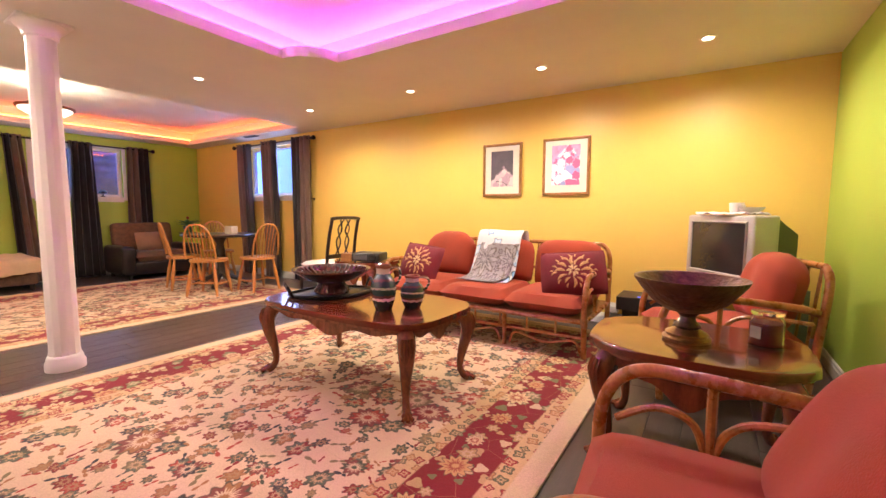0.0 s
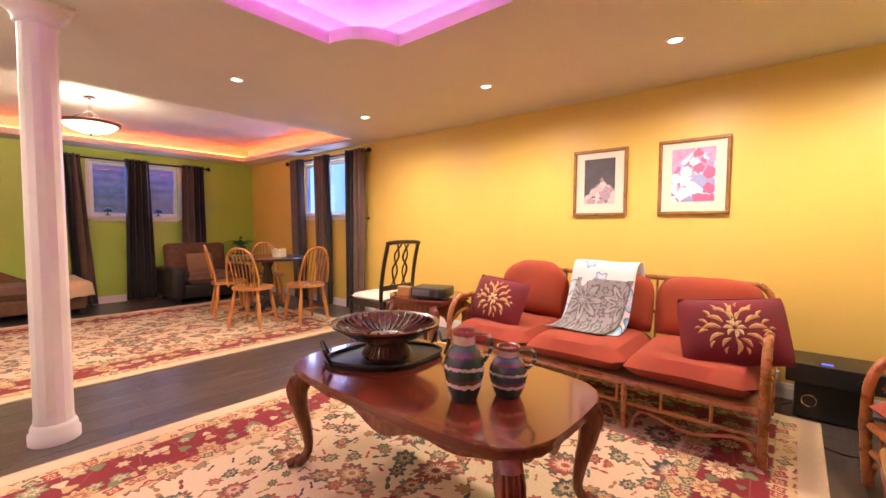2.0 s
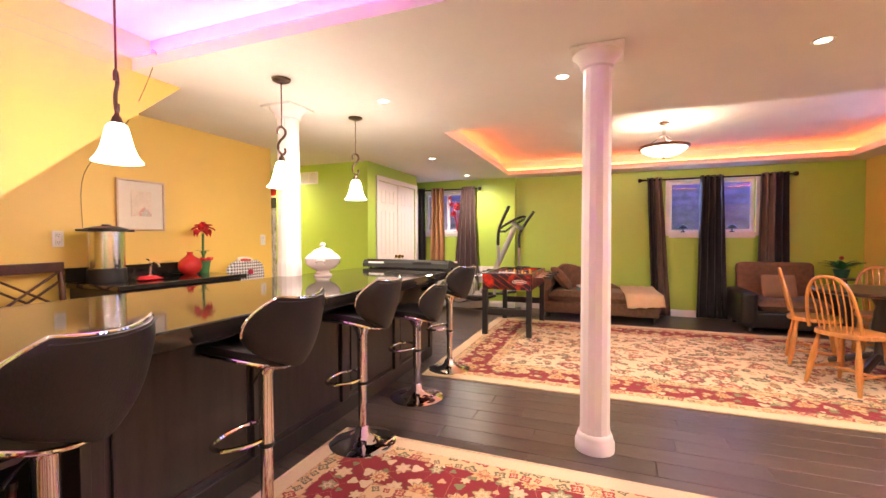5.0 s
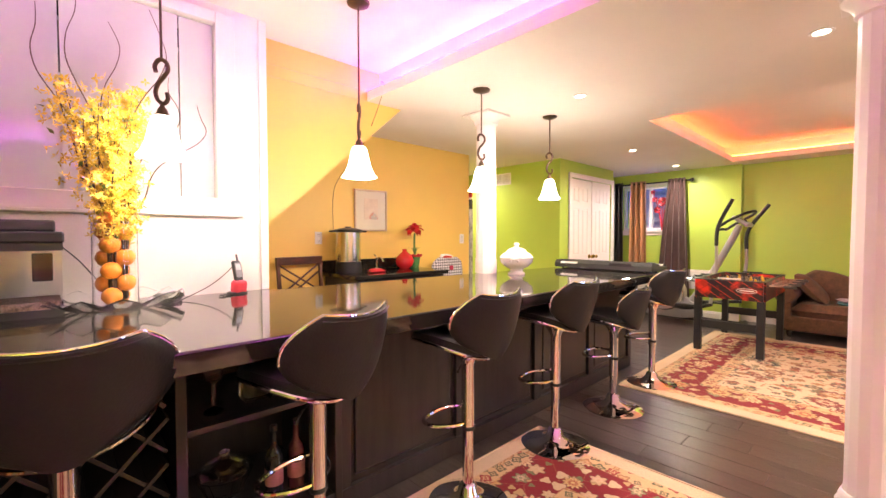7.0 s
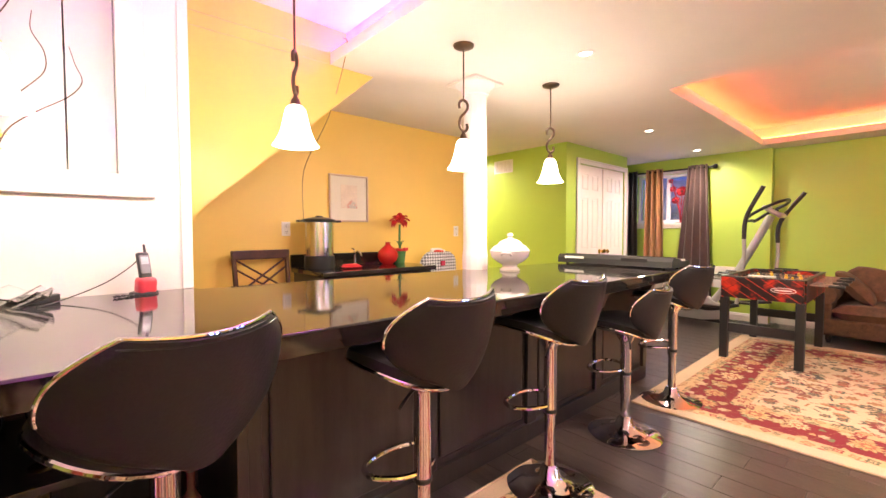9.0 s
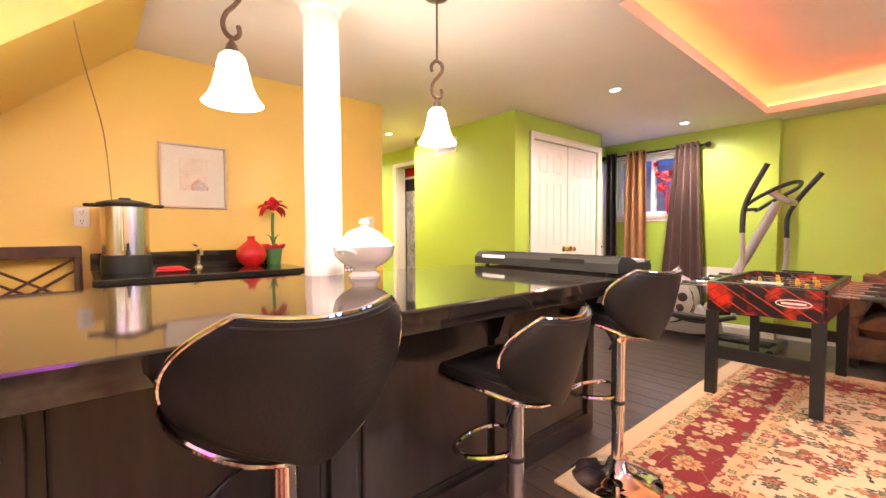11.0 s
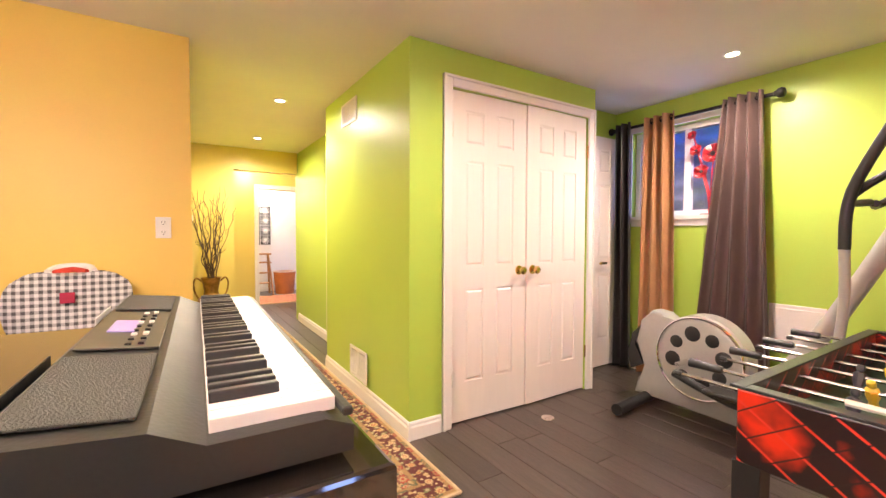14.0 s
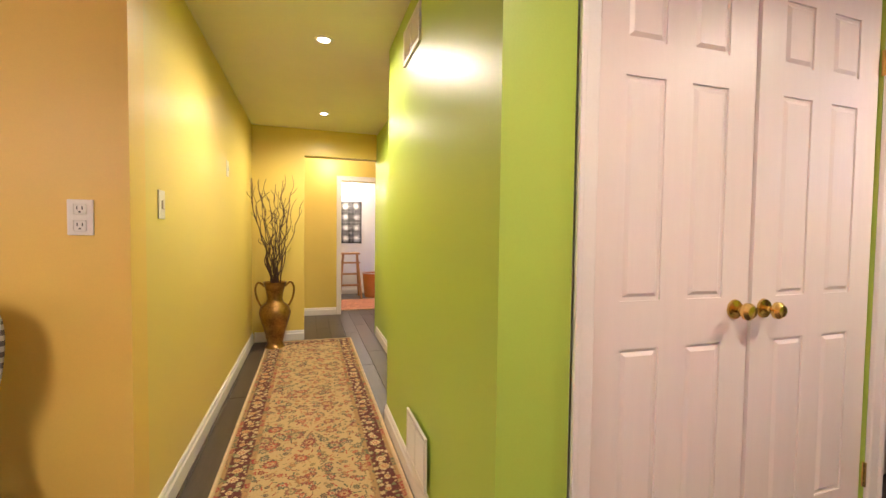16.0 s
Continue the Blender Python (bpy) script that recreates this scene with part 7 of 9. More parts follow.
# ---- sink side ----
e = thing("sink_worktop", pose(0, 0, 0.86), "dark granite worktop with upstand along the yellow wall", "worktop")
part("slab", box(-3.70, -2.50, 0.0, -2.62, -1.90, 0.038, 0.005), M_GRANITE, e)
part("upstand", box(-3.68, -2.515, 0.038, -2.62, -2.495, 0.145, 0.003), M_GRANITE, e, "granite upstand")
e = thing("sink_cabinet", pose(0, 0, 0), "dark espresso sink cabinet", "cabinet")
part("body", box(-3.66, -2.49, 0.09, -2.64, -1.96, 0.86), M_ESPRESSO, e)
part("toe_kick", box(-3.66, -2.49, 0.0, -2.64, -2.02, 0.09), M_ESPRESSO, e)
for a, b in ((-3.65, -3.16), (-3.14, -2.65)):
    d = part("door", box(a, -1.96, 0.11, b, -1.94, 0.80, 0.004), M_ESPRESSO, e)
    part("handle", tube([(b - 0.05, -1.925, 0.60), (b - 0.05, -1.925, 0.72)], 0.005, 6), M_CHROME, d, "chrome handle")
part("lip", box(-3.66, -1.96, 0.815, -2.64, -1.93, 0.858, 0.003), M_ESPRESSO, e)
e = thing("faucet", pose(-3.16, -2.40, 0.898), "small chrome faucet at the sink", "faucet")
part("body", lathe([(0.028, 0), (0.026, 0.008), (0.014, 0.02), (0.013, 0.10), (0.017, 0.115), (0.0, 0.125)], 18), M_CHROME, e, "", True)
part("spout", tube(curve_pts([(0, 0, 0.09), (0, 0.05, 0.125), (0, 0.10, 0.115), (0, 0.115, 0.085)], 5), 0.009, 8), M_CHROME, e, "", True)
part("lever", tube([(0, 0, 0.12), (0.0, -0.01, 0.14), (0.03, 0.0, 0.155)], 0.006, 6), M_CHROME, e, "", True)
e = thing("coffee_urn", pose(-2.78, -2.30, 0.898, 0, 0, 0), "stainless steel coffee urn with black base and lid", "coffee urn")
M_STEEL = mat("brushed_steel", (0.62, 0.60, 0.57), 0.24, 1.0, var=0.06, scale=30, stretch=(1, 1, 0.05))
part("base", lathe([(0.0, 0), (0.118, 0), (0.122, 0.01), (0.118, 0.10), (0.112, 0.105)], 36), M_BLACKP, e, "black base", True)
part("barrel", lathe([(0.112, 0.10), (0.112, 0.375), (0.116, 0.378)], 40), M_STEEL, e, "brushed steel barrel", True)
part("lid", lathe([(0.118, 0.375), (0.135, 0.385), (0.130, 0.398), (0.08, 0.412), (0.03, 0.418), (0.028, 0.428), (0.0, 0.43)], 36), M_BLACKP, e, "black lid", True)
for s in (-1, 1):
    part("handle", box(s * 0.15 - 0.035, -0.03, 0.375, s * 0.15 + 0.035, 0.03, 0.393, 0.007), M_BLACKP, e, "black side handle")
part("tap", tube([(0.0, 0.11, 0.125), (0.0, 0.145, 0.125), (0.0, 0.148, 0.10)], 0.011, 8), M_BLACKP, e, "", True)
part("tap_lever", tube([(0.0, 0.14, 0.13), (0.0, 0.142, 0.17)], 0.007, 6), M_BLACKP, e)
part("gauge", tube([(0.02, 0.113, 0.13), (0.02, 0.113, 0.34)], 0.004, 6), M_CHROME, e)
e = thing("red_vase", pose(-3.47, -2.33, 0.898), "round glossy red ceramic bottle vase", "vase")
part("body", lathe([(0.0, 0), (0.05, 0), (0.085, 0.03), (0.10, 0.075), (0.088, 0.12), (0.05, 0.155), (0.026, 0.175), (0.022, 0.195), (0.026, 0.20), (0.018, 0.198), (0.0, 0.18)], 36), mat("red_glaze", (0.55, 0.015, 0.015), 0.12, coat=0.6, var=0.05), e, "", True)
part("rim", tube([(0.023 * math.cos(a), 0.023 * math.sin(a), 0.199) for a in np.linspace(0, 2 * math.pi, 16, endpoint=False)], 0.004, 6, closed=True), mat("red_rim", (0.5, 0.02, 0.02), 0.15), e, "", True)
e = thing("amaryllis_pot", pose(-3.63, -2.36, 0.898), "red artificial flower in a green pot with a red ruffle", "flower pot")
part("pot", lathe([(0.0, 0), (0.045, 0), (0.058, 0.10), (0.062, 0.115), (0.056, 0.115), (0.0, 0.10)], 28), mat("green_pot", (0.05, 0.15, 0.04), 0.5), e, "green pot", True)
own = lathe([(0.055, 0.112), (0.075, 0.125), (0.082, 0.14), (0.06, 0.138), (0.0, 0.125)], 30)
for v in own.verts:
    v.co.z += 0.010 * math.cos(9 * math.atan2(v.co.y, v.co.x)) * (1 if v.co.xy.length > 0.06 else 0)
part("ruffle", own, mat("red_cloth", (0.60, 0.02, 0.03), 0.7), e, "red ruffle", True)
part("stalk", tube([(0, 0, 0.12), (0.005, 0, 0.25), (0, 0, 0.37)], 0.011, 8), mat("stalk_green", (0.07, 0.16, 0.03), 0.5), e, "", True)
M_RED = mat("red_petal", (0.65, 0.02, 0.025), 0.55, var=0.25, scale=20)
for k in range(16):
    az, el = k * 137.5, (-15, 20, 48, 78)[k % 4]
    bm = bmesh.new()
    g = []
    for i in range(7):
        t = i / 6
        w = 0.030 * math.sin(math.pi * min(1, t * 0.82 + 0.14))
        c = Vector((0.074 * t, 0, 0.020 * math.sin(math.pi * t) - 0.018 * t * t))
        g.append([bm.verts.new(c + Vector((0, w * q, 0.012 * abs(q) + 0.004 * math.sin(7 * t + k) * q))) for q in (-1, -0.5, 0, 0.5, 1)])
    for p, q in zip(g, g[1:]):
        for i in range(4):
            bm.faces.new((p[i], p[i + 1], q[i + 1], q[i]))
    bmesh.ops.transform(bm, matrix=pose(0, 0, 0.385, 0, -el, az) @ Matrix.Scale(1.35, 4), verts=bm.verts)
    part("petal", bm, M_RED, e, "", True)
for k in range(4):
    a = k * 1.6 + 0.4
    part("leaf", tube(curve_pts([(0, 0, 0.14), (0.03 * math.cos(a), 0.03 * math.sin(a), 0.20), (0.075 * math.cos(a), 0.075 * math.sin(a), 0.215)], 4), 0.010, 6, flat=0.25, taper=lambda t: 1.2 - t), mat("flower_leaf", (0.05, 0.14, 0.03), 0.5), e, "", True)
e = thing("red_cloth", pose(-2.98, -2.13, 0.898), "folded red dishcloth on the sink worktop", "cloth")
part("fold", cushion(0.17, 0.10, 0.022, 0.4, 8, m=pose(0, 0, 0.012)), mat("dish_cloth", (0.58, 0.02, 0.03), 0.85, bump=0.3), e, "", True)
part("fold", cushion(0.13, 0.08, 0.018, 0.4, 8, m=pose(0.01, 0, 0.026, 0, 0, 8)), mat("dish_cloth_top", (0.62, 0.03, 0.04), 0.85, bump=0.3), e, "", True)

picture(pose(-3.168, -2.52, 1.502, 0, 0, 180), 0.395, 0.425, 0.016, 0.115, art_material("pale_sketch", ((0.68, 0.58, 0.46), (0.62, 0.52, 0.42)), [(0.60, 0.32, 0.24), (0.50, 0.46, 0.40), (0.58, 0.34, 0.28)], 0.05, 30.0, 0.020), mat("pale_wood", (0.62, 0.46, 0.33), 0.45, var=0.1), "faint sketch print with a wide pale mount in a light frame")


def plate(m, label, kind="outlet"):
    e = thing("wall_" + kind, m, label, kind)
    part("cover", box(-0.036, 0.0, -0.058, 0.036, 0.006, 0.058, 0.003), M_WHITEP, e)
    if kind == "outlet":
        for z in (-0.027, 0.027):
            s = part("socket", box(-0.017, 0.006, z - 0.018, 0.017, 0.009, z + 0.018, 0.004), M_WHITEP, e)
            for x in (-0.007, 0.007):
                part("slot", box(x - 0.0015, 0.0088, z - 0.002, x + 0.0015, 0.0096, z + 0.009), M_BLACKP, s)
            part("slot", box(-0.003, 0.0088, z - 0.012, 0.003, 0.0096, z - 0.007), M_BLACKP, s)
    else:
        part("rocker", box(-0.010, 0.006, -0.018, 0.010, 0.013, 0.018, 0.003), M_WHITEP, e)


plate(pose(-4.525, -2.52, 1.205), "white double wall outlet on the yellow wall")
plate(pose(-2.59, -2.52, 1.22), "white wall outlet beside the coffee urn")
plate(pose(-4.66, -2.82, 1.27, 0, 0, 90), "white light switch in the hallway", "switch")
plate(pose(-4.66, -4.25, 1.62, 0, 0, 90), "small white chime box high in the hallway", "switch")
e = thing("hanging_cord", pose(0, 0, 0), "thin beige cord hanging from the ceiling tray", "cord")
part("wire", tube(curve_pts([(-2.52, -1.385, 2.36), (-2.55, -1.40, 2.30), (-2.60, -1.75, 1.98), (-2.70, -2.40, 1.70), (-2.73, -2.49, 1.30)], 6), 0.003, 5), mat("cord_beige", (0.40, 0.25, 0.10), 0.6), e, "", True)


def cross_chair(m):
    """Dark chair with a crossed back; faces local -y."""
    e = thing("cross_back_chair", m, "dark brown wooden chair with a crossed back against the yellow wall", "chair")
    M = mat("walnut_stain", (0.075, 0.024, 0.014), 0.3, var=0.3, bump=0.05, coat=0.3)
    hw = 0.205
    for s in (-1, 1):
        part("back_post", tube(curve_pts([(s * hw, 0.22, 0.0), (s * hw, 0.19, 0.60), (s * (hw + 0.005), 0.23, 1.05)], 6), 0.019, 8), M, e, "", True)
        part("front_leg", tube([(s * hw, -0.18, 0), (s * hw, -0.18, 0.58)], 0.019, 8), M, e, "", True)
        part("side_rail", box(s * hw - 0.01, -0.17, 0.54, s * hw + 0.01, 0.19, 0.59, 0.003), M, e)
        for o in (-0.035, 0.035):
            part("cross_slat", tube([(s * 0.195 + 0, 0.195, 0.70 + o), (-s * 0.195, 0.222, 0.95 + o)], 0.010, 6, flat=0.8), M, e, "crossed slat")
        part("stretcher", tube([(s * hw, -0.18, 0.2), (s * hw, 0.21, 0.2)], 0.010, 6), M, e)
    part("top_rail", box(-hw - 0.02, 0.205, 0.985, hw + 0.02, 0.240, 1.055, 0.006), M, e, "broad top rail")
    part("lower_rail", box(-hw, 0.185, 0.655, hw, 0.210, 0.685, 0.004), M, e)
    part("seat", box(-hw - 0.015, -0.20, 0.585, hw + 0.015, 0.185, 0.615, 0.008), M, e)
    return e


cross_chair(pose(-2.39, -2.20, 0, 0, 0, 188))


def gingham():
    m = mat("gingham", (0.7, 0.66, 0.66), 0.9, var=0.04, bump=0.3, bscale=260)
    nt = m.node_tree
    b = nt.nodes["Principled BSDF"]
    src = b.inputs["Base Color"].links[0].from_socket
    tc = nt.nodes.new("ShaderNodeTexCoord")
    sx = nt.nodes.new("ShaderNodeSeparateXYZ")
    nt.links.new(tc.outputs["Object"], sx.inputs[0])
    fx = math_node(nt, "GREATER_THAN", math_node(nt, "FRACT", math_node(nt, "MULTIPLY", sx.outputs[0], 32.0)), 0.5)
    fz = math_node(nt, "GREATER_THAN", math_node(nt, "FRACT", math_node(nt, "MULTIPLY", sx.outputs[2], 32.0)), 0.5)
    f = math_node(nt, "MULTIPLY", math_node(nt, "ADD", fx, fz), 0.46)
    nt.links.new(mix_color(nt, f, src, (0.03, 0.025, 0.03)), b.inputs["Base Color"])
    return m


e = thing("kitchen_chair", pose(-4.15, -2.20, 0, 0, 0, 178), "plain dark chair wearing a checked cloth cover", "chair")
for s in (-1, 1):
    part("back_post", tube([(s * 0.17, 0.19, 0), (s * 0.17, 0.17, 0.45), (s * 0.17, 0.20, 0.93)], 0.017, 8), M_EBONY, e, "", True)
    part("front_leg", tube([(s * 0.18, -0.19, 0), (s * 0.18, -0.19, 0.44)], 0.017, 8), M_EBONY, e, "", True)
part("seat", box(-0.20, -0.21, 0.43, 0.20, 0.19, 0.465, 0.01), M_EBONY, e)
part("top_rail", box(-0.18, 0.185, 0.86, 0.18, 0.21, 0.94, 0.006), M_EBONY, e)
e = thing("checked_cover", pose(-4.15, -2.20, 0, 0, 0, 178), "black and white checked shirt-shaped chair cover with a red patch", "chair cover")
bm = bmesh.new()
g = []
for j in range(15):
    t = j / 14
    z = 0.50 + 0.50 * t
    w = 0.17 + 0.075 * math.sin(math.pi * min(1, max(0, (t - 0.15) / 0.8)) * 0.75) if t < 0.9 else 0.235 - 0.6 * (t - 0.9)
    row = []
    for i in range(33):
        a = 2 * math.pi * i / 32
        cx, cy = math.cos(a), math.sin(a)
        dip = 0.035 * math.exp(-(cx * w / 0.07) ** 2) * max(0, t - 0.75) / 0.25
        row.append(bm.verts.new((w * cx * (1 + 0.02 * math.sin(5 * a + 7 * t)), 0.19 + 0.05 * cy * (1 - 0.4 * t) * (1 + 0.15 * math.sin(7 * a)), z - dip - 0.03 * abs(cx) ** 3 * t)))
    g.append(row)
for p, q in zip(g, g[1:]):
    for i in range(32):
        bm.faces.new((p[i], p[i + 1], q[i + 1], q[i]))
bm.faces.new(g[-1][:-1])
part("cloth", bm, gingham(), e, "", True)
part("collar", tube(curve_pts([(-0.085, 0.20, 0.985), (-0.06, 0.235, 1.005), (0.0, 0.25, 1.010), (0.06, 0.235, 1.005), (0.085, 0.20, 0.985)], 5), 0.016, 8), M_WHITEP, e, "white collar", True)
part("neck_lining", tube(curve_pts([(-0.06, 0.185, 0.985), (0.0, 0.225, 0.995), (0.06, 0.185, 0.985)], 5), 0.013, 8), mat("red_lining", (0.6, 0.05, 0.03), 0.7), e, "red lining", True)
part("patch", box(-0.027, 0.115, 0.845, 0.027, 0.128, 0.895, 0.003), mat("red_patch", (0.42, 0.02, 0.06), 0.8), e, "small red patch")


# ---- dining corner ----
M_OAK = mat("honey_oak", (0.50, 0.20, 0.05), 0.34, var=0.22, scale=5, bump=0.06, bscale=60, coat=0.3, stretch=(5, 5, 1))


def turned(a, b, r, seg=10):
    """A turned leg from a to b."""
    a, b = Vector(a), Vector(b)
    return tube([a + (b - a) * t for t in np.linspace(0, 1, 14)], r, seg, taper=lambda t: 0.62 + 0.45 * math.sin(math.pi * min(1, t * 1.1)) + 0.12 * math.sin(t * 24) * (0.2 < t < 0.8))


def windsor(m):
    """Bow-back oak chair; faces local -y."""
    e = thing("windsor_chair", m, "honey oak bow-back Windsor chair at the dining table", "chair", "oak chairs round the table")
    out = []
    for a in np.linspace(0, 2 * math.pi, 28, endpoint=False):
        c, s = math.cos(a), math.sin(a)
        out.append((0.21 * math.copysign(abs(c) ** 0.75, c) * (1.0 - 0.05 * s), 0.20 * math.copysign(abs(s) ** 0.8, s)))
    part("seat", prism(out, 0.425, 0.46, 0.010, seg=3), M_OAK, e, "", True)
    for sx in (-1, 1):
        for sy in (-1, 1):
            part("leg", turned((sx * 0.19, sy * 0.185, 0.0), (sx * 0.135, sy * 0.13, 0.43), 0.022), M_OAK, e, "turned splayed leg", True)
        part("side_stretcher", turned((sx * 0.172, -0.167, 0.14), (sx * 0.172, 0.167, 0.14), 0.013), M_OAK, e, "", True)
    part("cross_stretcher", turned((-0.172, 0, 0.14), (0.172, 0, 0.14), 0.013), M_OAK, e, "", True)
    bow = [(0.185 * math.copysign(abs(math.cos(a)) ** 0.7, math.cos(a)), 0.165 + 0.10 * (z - 0.46) / 0.45, z) for a in np.linspace(0, math.pi, 25) for z in (0.47 + 0.43 * math.sin(a) ** 0.8,)]
    part("bow", tube(bow, 0.013, 8), M_OAK, e, "bent bow back", True)
    for k in range(7):
        u = -0.135 + 0.045 * k
        zt = 0.47 + 0.43 * max(0.05, (1 - (abs(u) / 0.185) ** 2.6)) ** 0.45
        part("spindle", tube([(u * 0.85, 0.150, 0.455), (u * 0.95, 0.190, 0.66), (u, 0.165 + 0.10 * (zt - 0.46) / 0.45, zt)], 0.0065, 6), M_OAK, e, "", True)
    return e


w0 = windsor(pose(-5.065, 3.01, 0.012, 0, 0, -146))
for m in (pose(-4.83, 3.55, 0.012, 0, 0, -91), pose(-5.77, 3.04, 0.012, 0, 0, 165), pose(-6.12, 3.72, 0.012, 0, 0, 75)):
    copy_thing(w0, m)
e = thing("dining_table", pose(-5.58, 3.45, 0.012), "round dark wood pedestal dining table on the rug", "dining table")
part("tabletop", lathe([(0.0, 0.71), (0.46, 0.71), (0.485, 0.722), (0.49, 0.735), (0.48, 0.745), (0.0, 0.746)], 44), M_EBONY, e, "", True)
part("pedestal", lathe([(0.10, 0.10), (0.05, 0.18), (0.045, 0.30), (0.07, 0.40), (0.06, 0.52), (0.045, 0.60), (0.10, 0.71)], 24), M_EBONY, e, "", True)
for k in range(4):
    a = math.pi / 4 + k * math.pi / 2
    part("foot", tube(curve_pts([(0.05 * math.cos(a), 0.05 * math.sin(a), 0.16), (0.20 * math.cos(a), 0.20 * math.sin(a), 0.10), (0.36 * math.cos(a), 0.36 * math.sin(a), 0.025)], 5), 0.032, 8), M_EBONY, e, "", True)
e = thing("tissue_box", pose(-5.40, 3.52, 0.758, 0, 0, 15), "cream tissue box on the dining table", "box")
part("carton", box(-0.06, -0.06, 0, 0.06, 0.06, 0.11, 0.004), mat("cream_card", (0.68, 0.58, 0.42), 0.7), e)
part("slot", box(-0.035, -0.012, 0.1105, 0.035, 0.012, 0.1125), M_BLACKP, e)

# wing chair with leather sides, potted plant
M_BROWN = mat("brown_chenille", (0.16, 0.080, 0.042), 0.85, var=0.25, scale=18, bump=0.35, bscale=120, sheen=0.06)
M_DKLEATHER = mat("dark_leather", (0.020, 0.015, 0.014), 0.32, var=0.2, bump=0.12, bscale=120)
e = thing("upholstered_armchair", pose(-7.575, 3.41, 0, 0, 0, 90) @ Matrix.Diagonal((1.25, 1, 1, 1)), "brown upholstered armchair with black leather arms in the corner", "armchair")
part("base", box(-0.44, -0.40, 0.06, 0.44, 0.38, 0.27, 0.03, seg=3), M_DKLEATHER, e, "black leather base", True)
for s in (-1, 1):
    part("arm", box(s * 0.395 - 0.075, -0.42, 0.08, s * 0.395 + 0.075, 0.36, 0.52, 0.05, seg=4), M_DKLEATHER, e, "padded black leather arm", True)
part("seat_cushion", cushion(0.64, 0.68, 0.18, 0.3, 12, m=pose(0, -0.06, 0.345), square=8), M_BROWN, e, "brown seat cushion", True)
part("backrest", moved(box(-0.36, -0.08, 0.0, 0.36, 0.09, 0.60, 0.06, seg=4), pose(0, 0.32, 0.28, -10)), M_BROWN, e, "brown backrest", True)
for sx in (-1, 1):
    for sy in (-0.35, 0.33):
        part("foot", lathe([(0.022, 0), (0.028, 0.065)], 12, m=pose(sx * 0.38, sy, 0)), M_EBONY, e)
e = thing("throw_pillow", pose(-7.50, 3.32, 0.58, 68, 0, 90), "plain brown square pillow on the armchair", "pillow")
part("cover", cushion(0.38, 0.32, 0.13, 0.6, 12, square=3), mat("tan_chenille", (0.24, 0.13, 0.07), 0.85, bump=0.3), e, "", True)
part("piping", tube([(0.186 * math.copysign(abs(math.cos(a)) ** 0.25, math.cos(a)), 0.157 * math.copysign(abs(math.sin(a)) ** 0.25, math.sin(a)), 0) for a in np.linspace(0.01, 2 * math.pi + 0.01, 32, endpoint=False)], 0.004, 5, closed=True), M_BROWN, e)
e = thing("plant_stand", pose(-7.83, 4.10, 0), "small dark round plant stand in the corner", "stand")
part("top", lathe([(0.0, 0.66), (0.15, 0.66), (0.155, 0.67), (0.15, 0.68), (0.0, 0.68)], 24), M_EBONY, e, "", True)
for k in range(3):
    a = k * 2.09
    part("leg", tube([(0.12 * math.cos(a), 0.12 * math.sin(a), 0), (0.08 * math.cos(a), 0.08 * math.sin(a), 0.66)], 0.012, 6), M_EBONY, e)
e = thing("potted_plant", pose(-7.83, 4.10, 0.68), "green leafy plant in a dark pot on the stand", "plant")
part("pot", lathe([(0.0, 0), (0.06, 0), (0.085, 0.10), (0.09, 0.12), (0.08, 0.12), (0.0, 0.105)], 24), mat("teal_pot", (0.03, 0.12, 0.08), 0.3), e, "dark green pot", True)
M_LEAF = mat("plant_leaf", (0.04, 0.24, 0.08), 0.4, var=0.3)
rr = random.Random(3)
for k in range(26):
    a, L, up = rr.random() * 6.28, rr.uniform(0.14, 0.26), rr.uniform(0.3, 1.3)
    bm = bmesh.new()
    rows = []
    for i in range(6):
        t = i / 5
        c = Vector((L * t * math.cos(up * (1 - 0.5 * t)), 0, 0.11 + L * t * math.sin(up) * (1 - 0.45 * t)))
        w = 0.028 * math.sin(math.pi * (0.08 + 0.9 * t))
        rows.append([bm.verts.new(c + Vector((0, s * w, 0.006 * abs(s)))) for s in (-1, 0, 1)])
    for p, q in zip(rows, rows[1:]):
        for i in range(2):
            bm.faces.new((p[i], p[i + 1], q[i + 1], q[i]))
    bmesh.ops.rotate(bm, matrix=Matrix.Rotation(a, 3, "Z"), verts=bm.verts)
    part("leaf", bm, M_LEAF, e, "", True)
part("flower_head", lathe([(0.0, 0.24), (0.022, 0.255), (0.025, 0.28), (0.0, 0.30)], 12), mat("dull_red", (0.30, 0.05, 0.04), 0.6), e, "small dull red flower", True)
for y, lab in ((2.30, "small dark ornamental lamp on the window sill"), (2.94, "small dark ornamental tree on the window sill")):
    o = thing("sill_ornament", pose(-8.13, y, 1.304), lab, "ornament", "window sill ornaments")
    part("base", lathe([(0.0, 0), (0.03, 0), (0.032, 0.01), (0.008, 0.02), (0.006, 0.06)], 14), M_BLACKM, o, "", True)
    part("crown", lathe([(0.065, 0.055), (0.055, 0.085), (0.025, 0.11), (0.0, 0.115)], 9), M_BLACKM, o, "flared dark top")

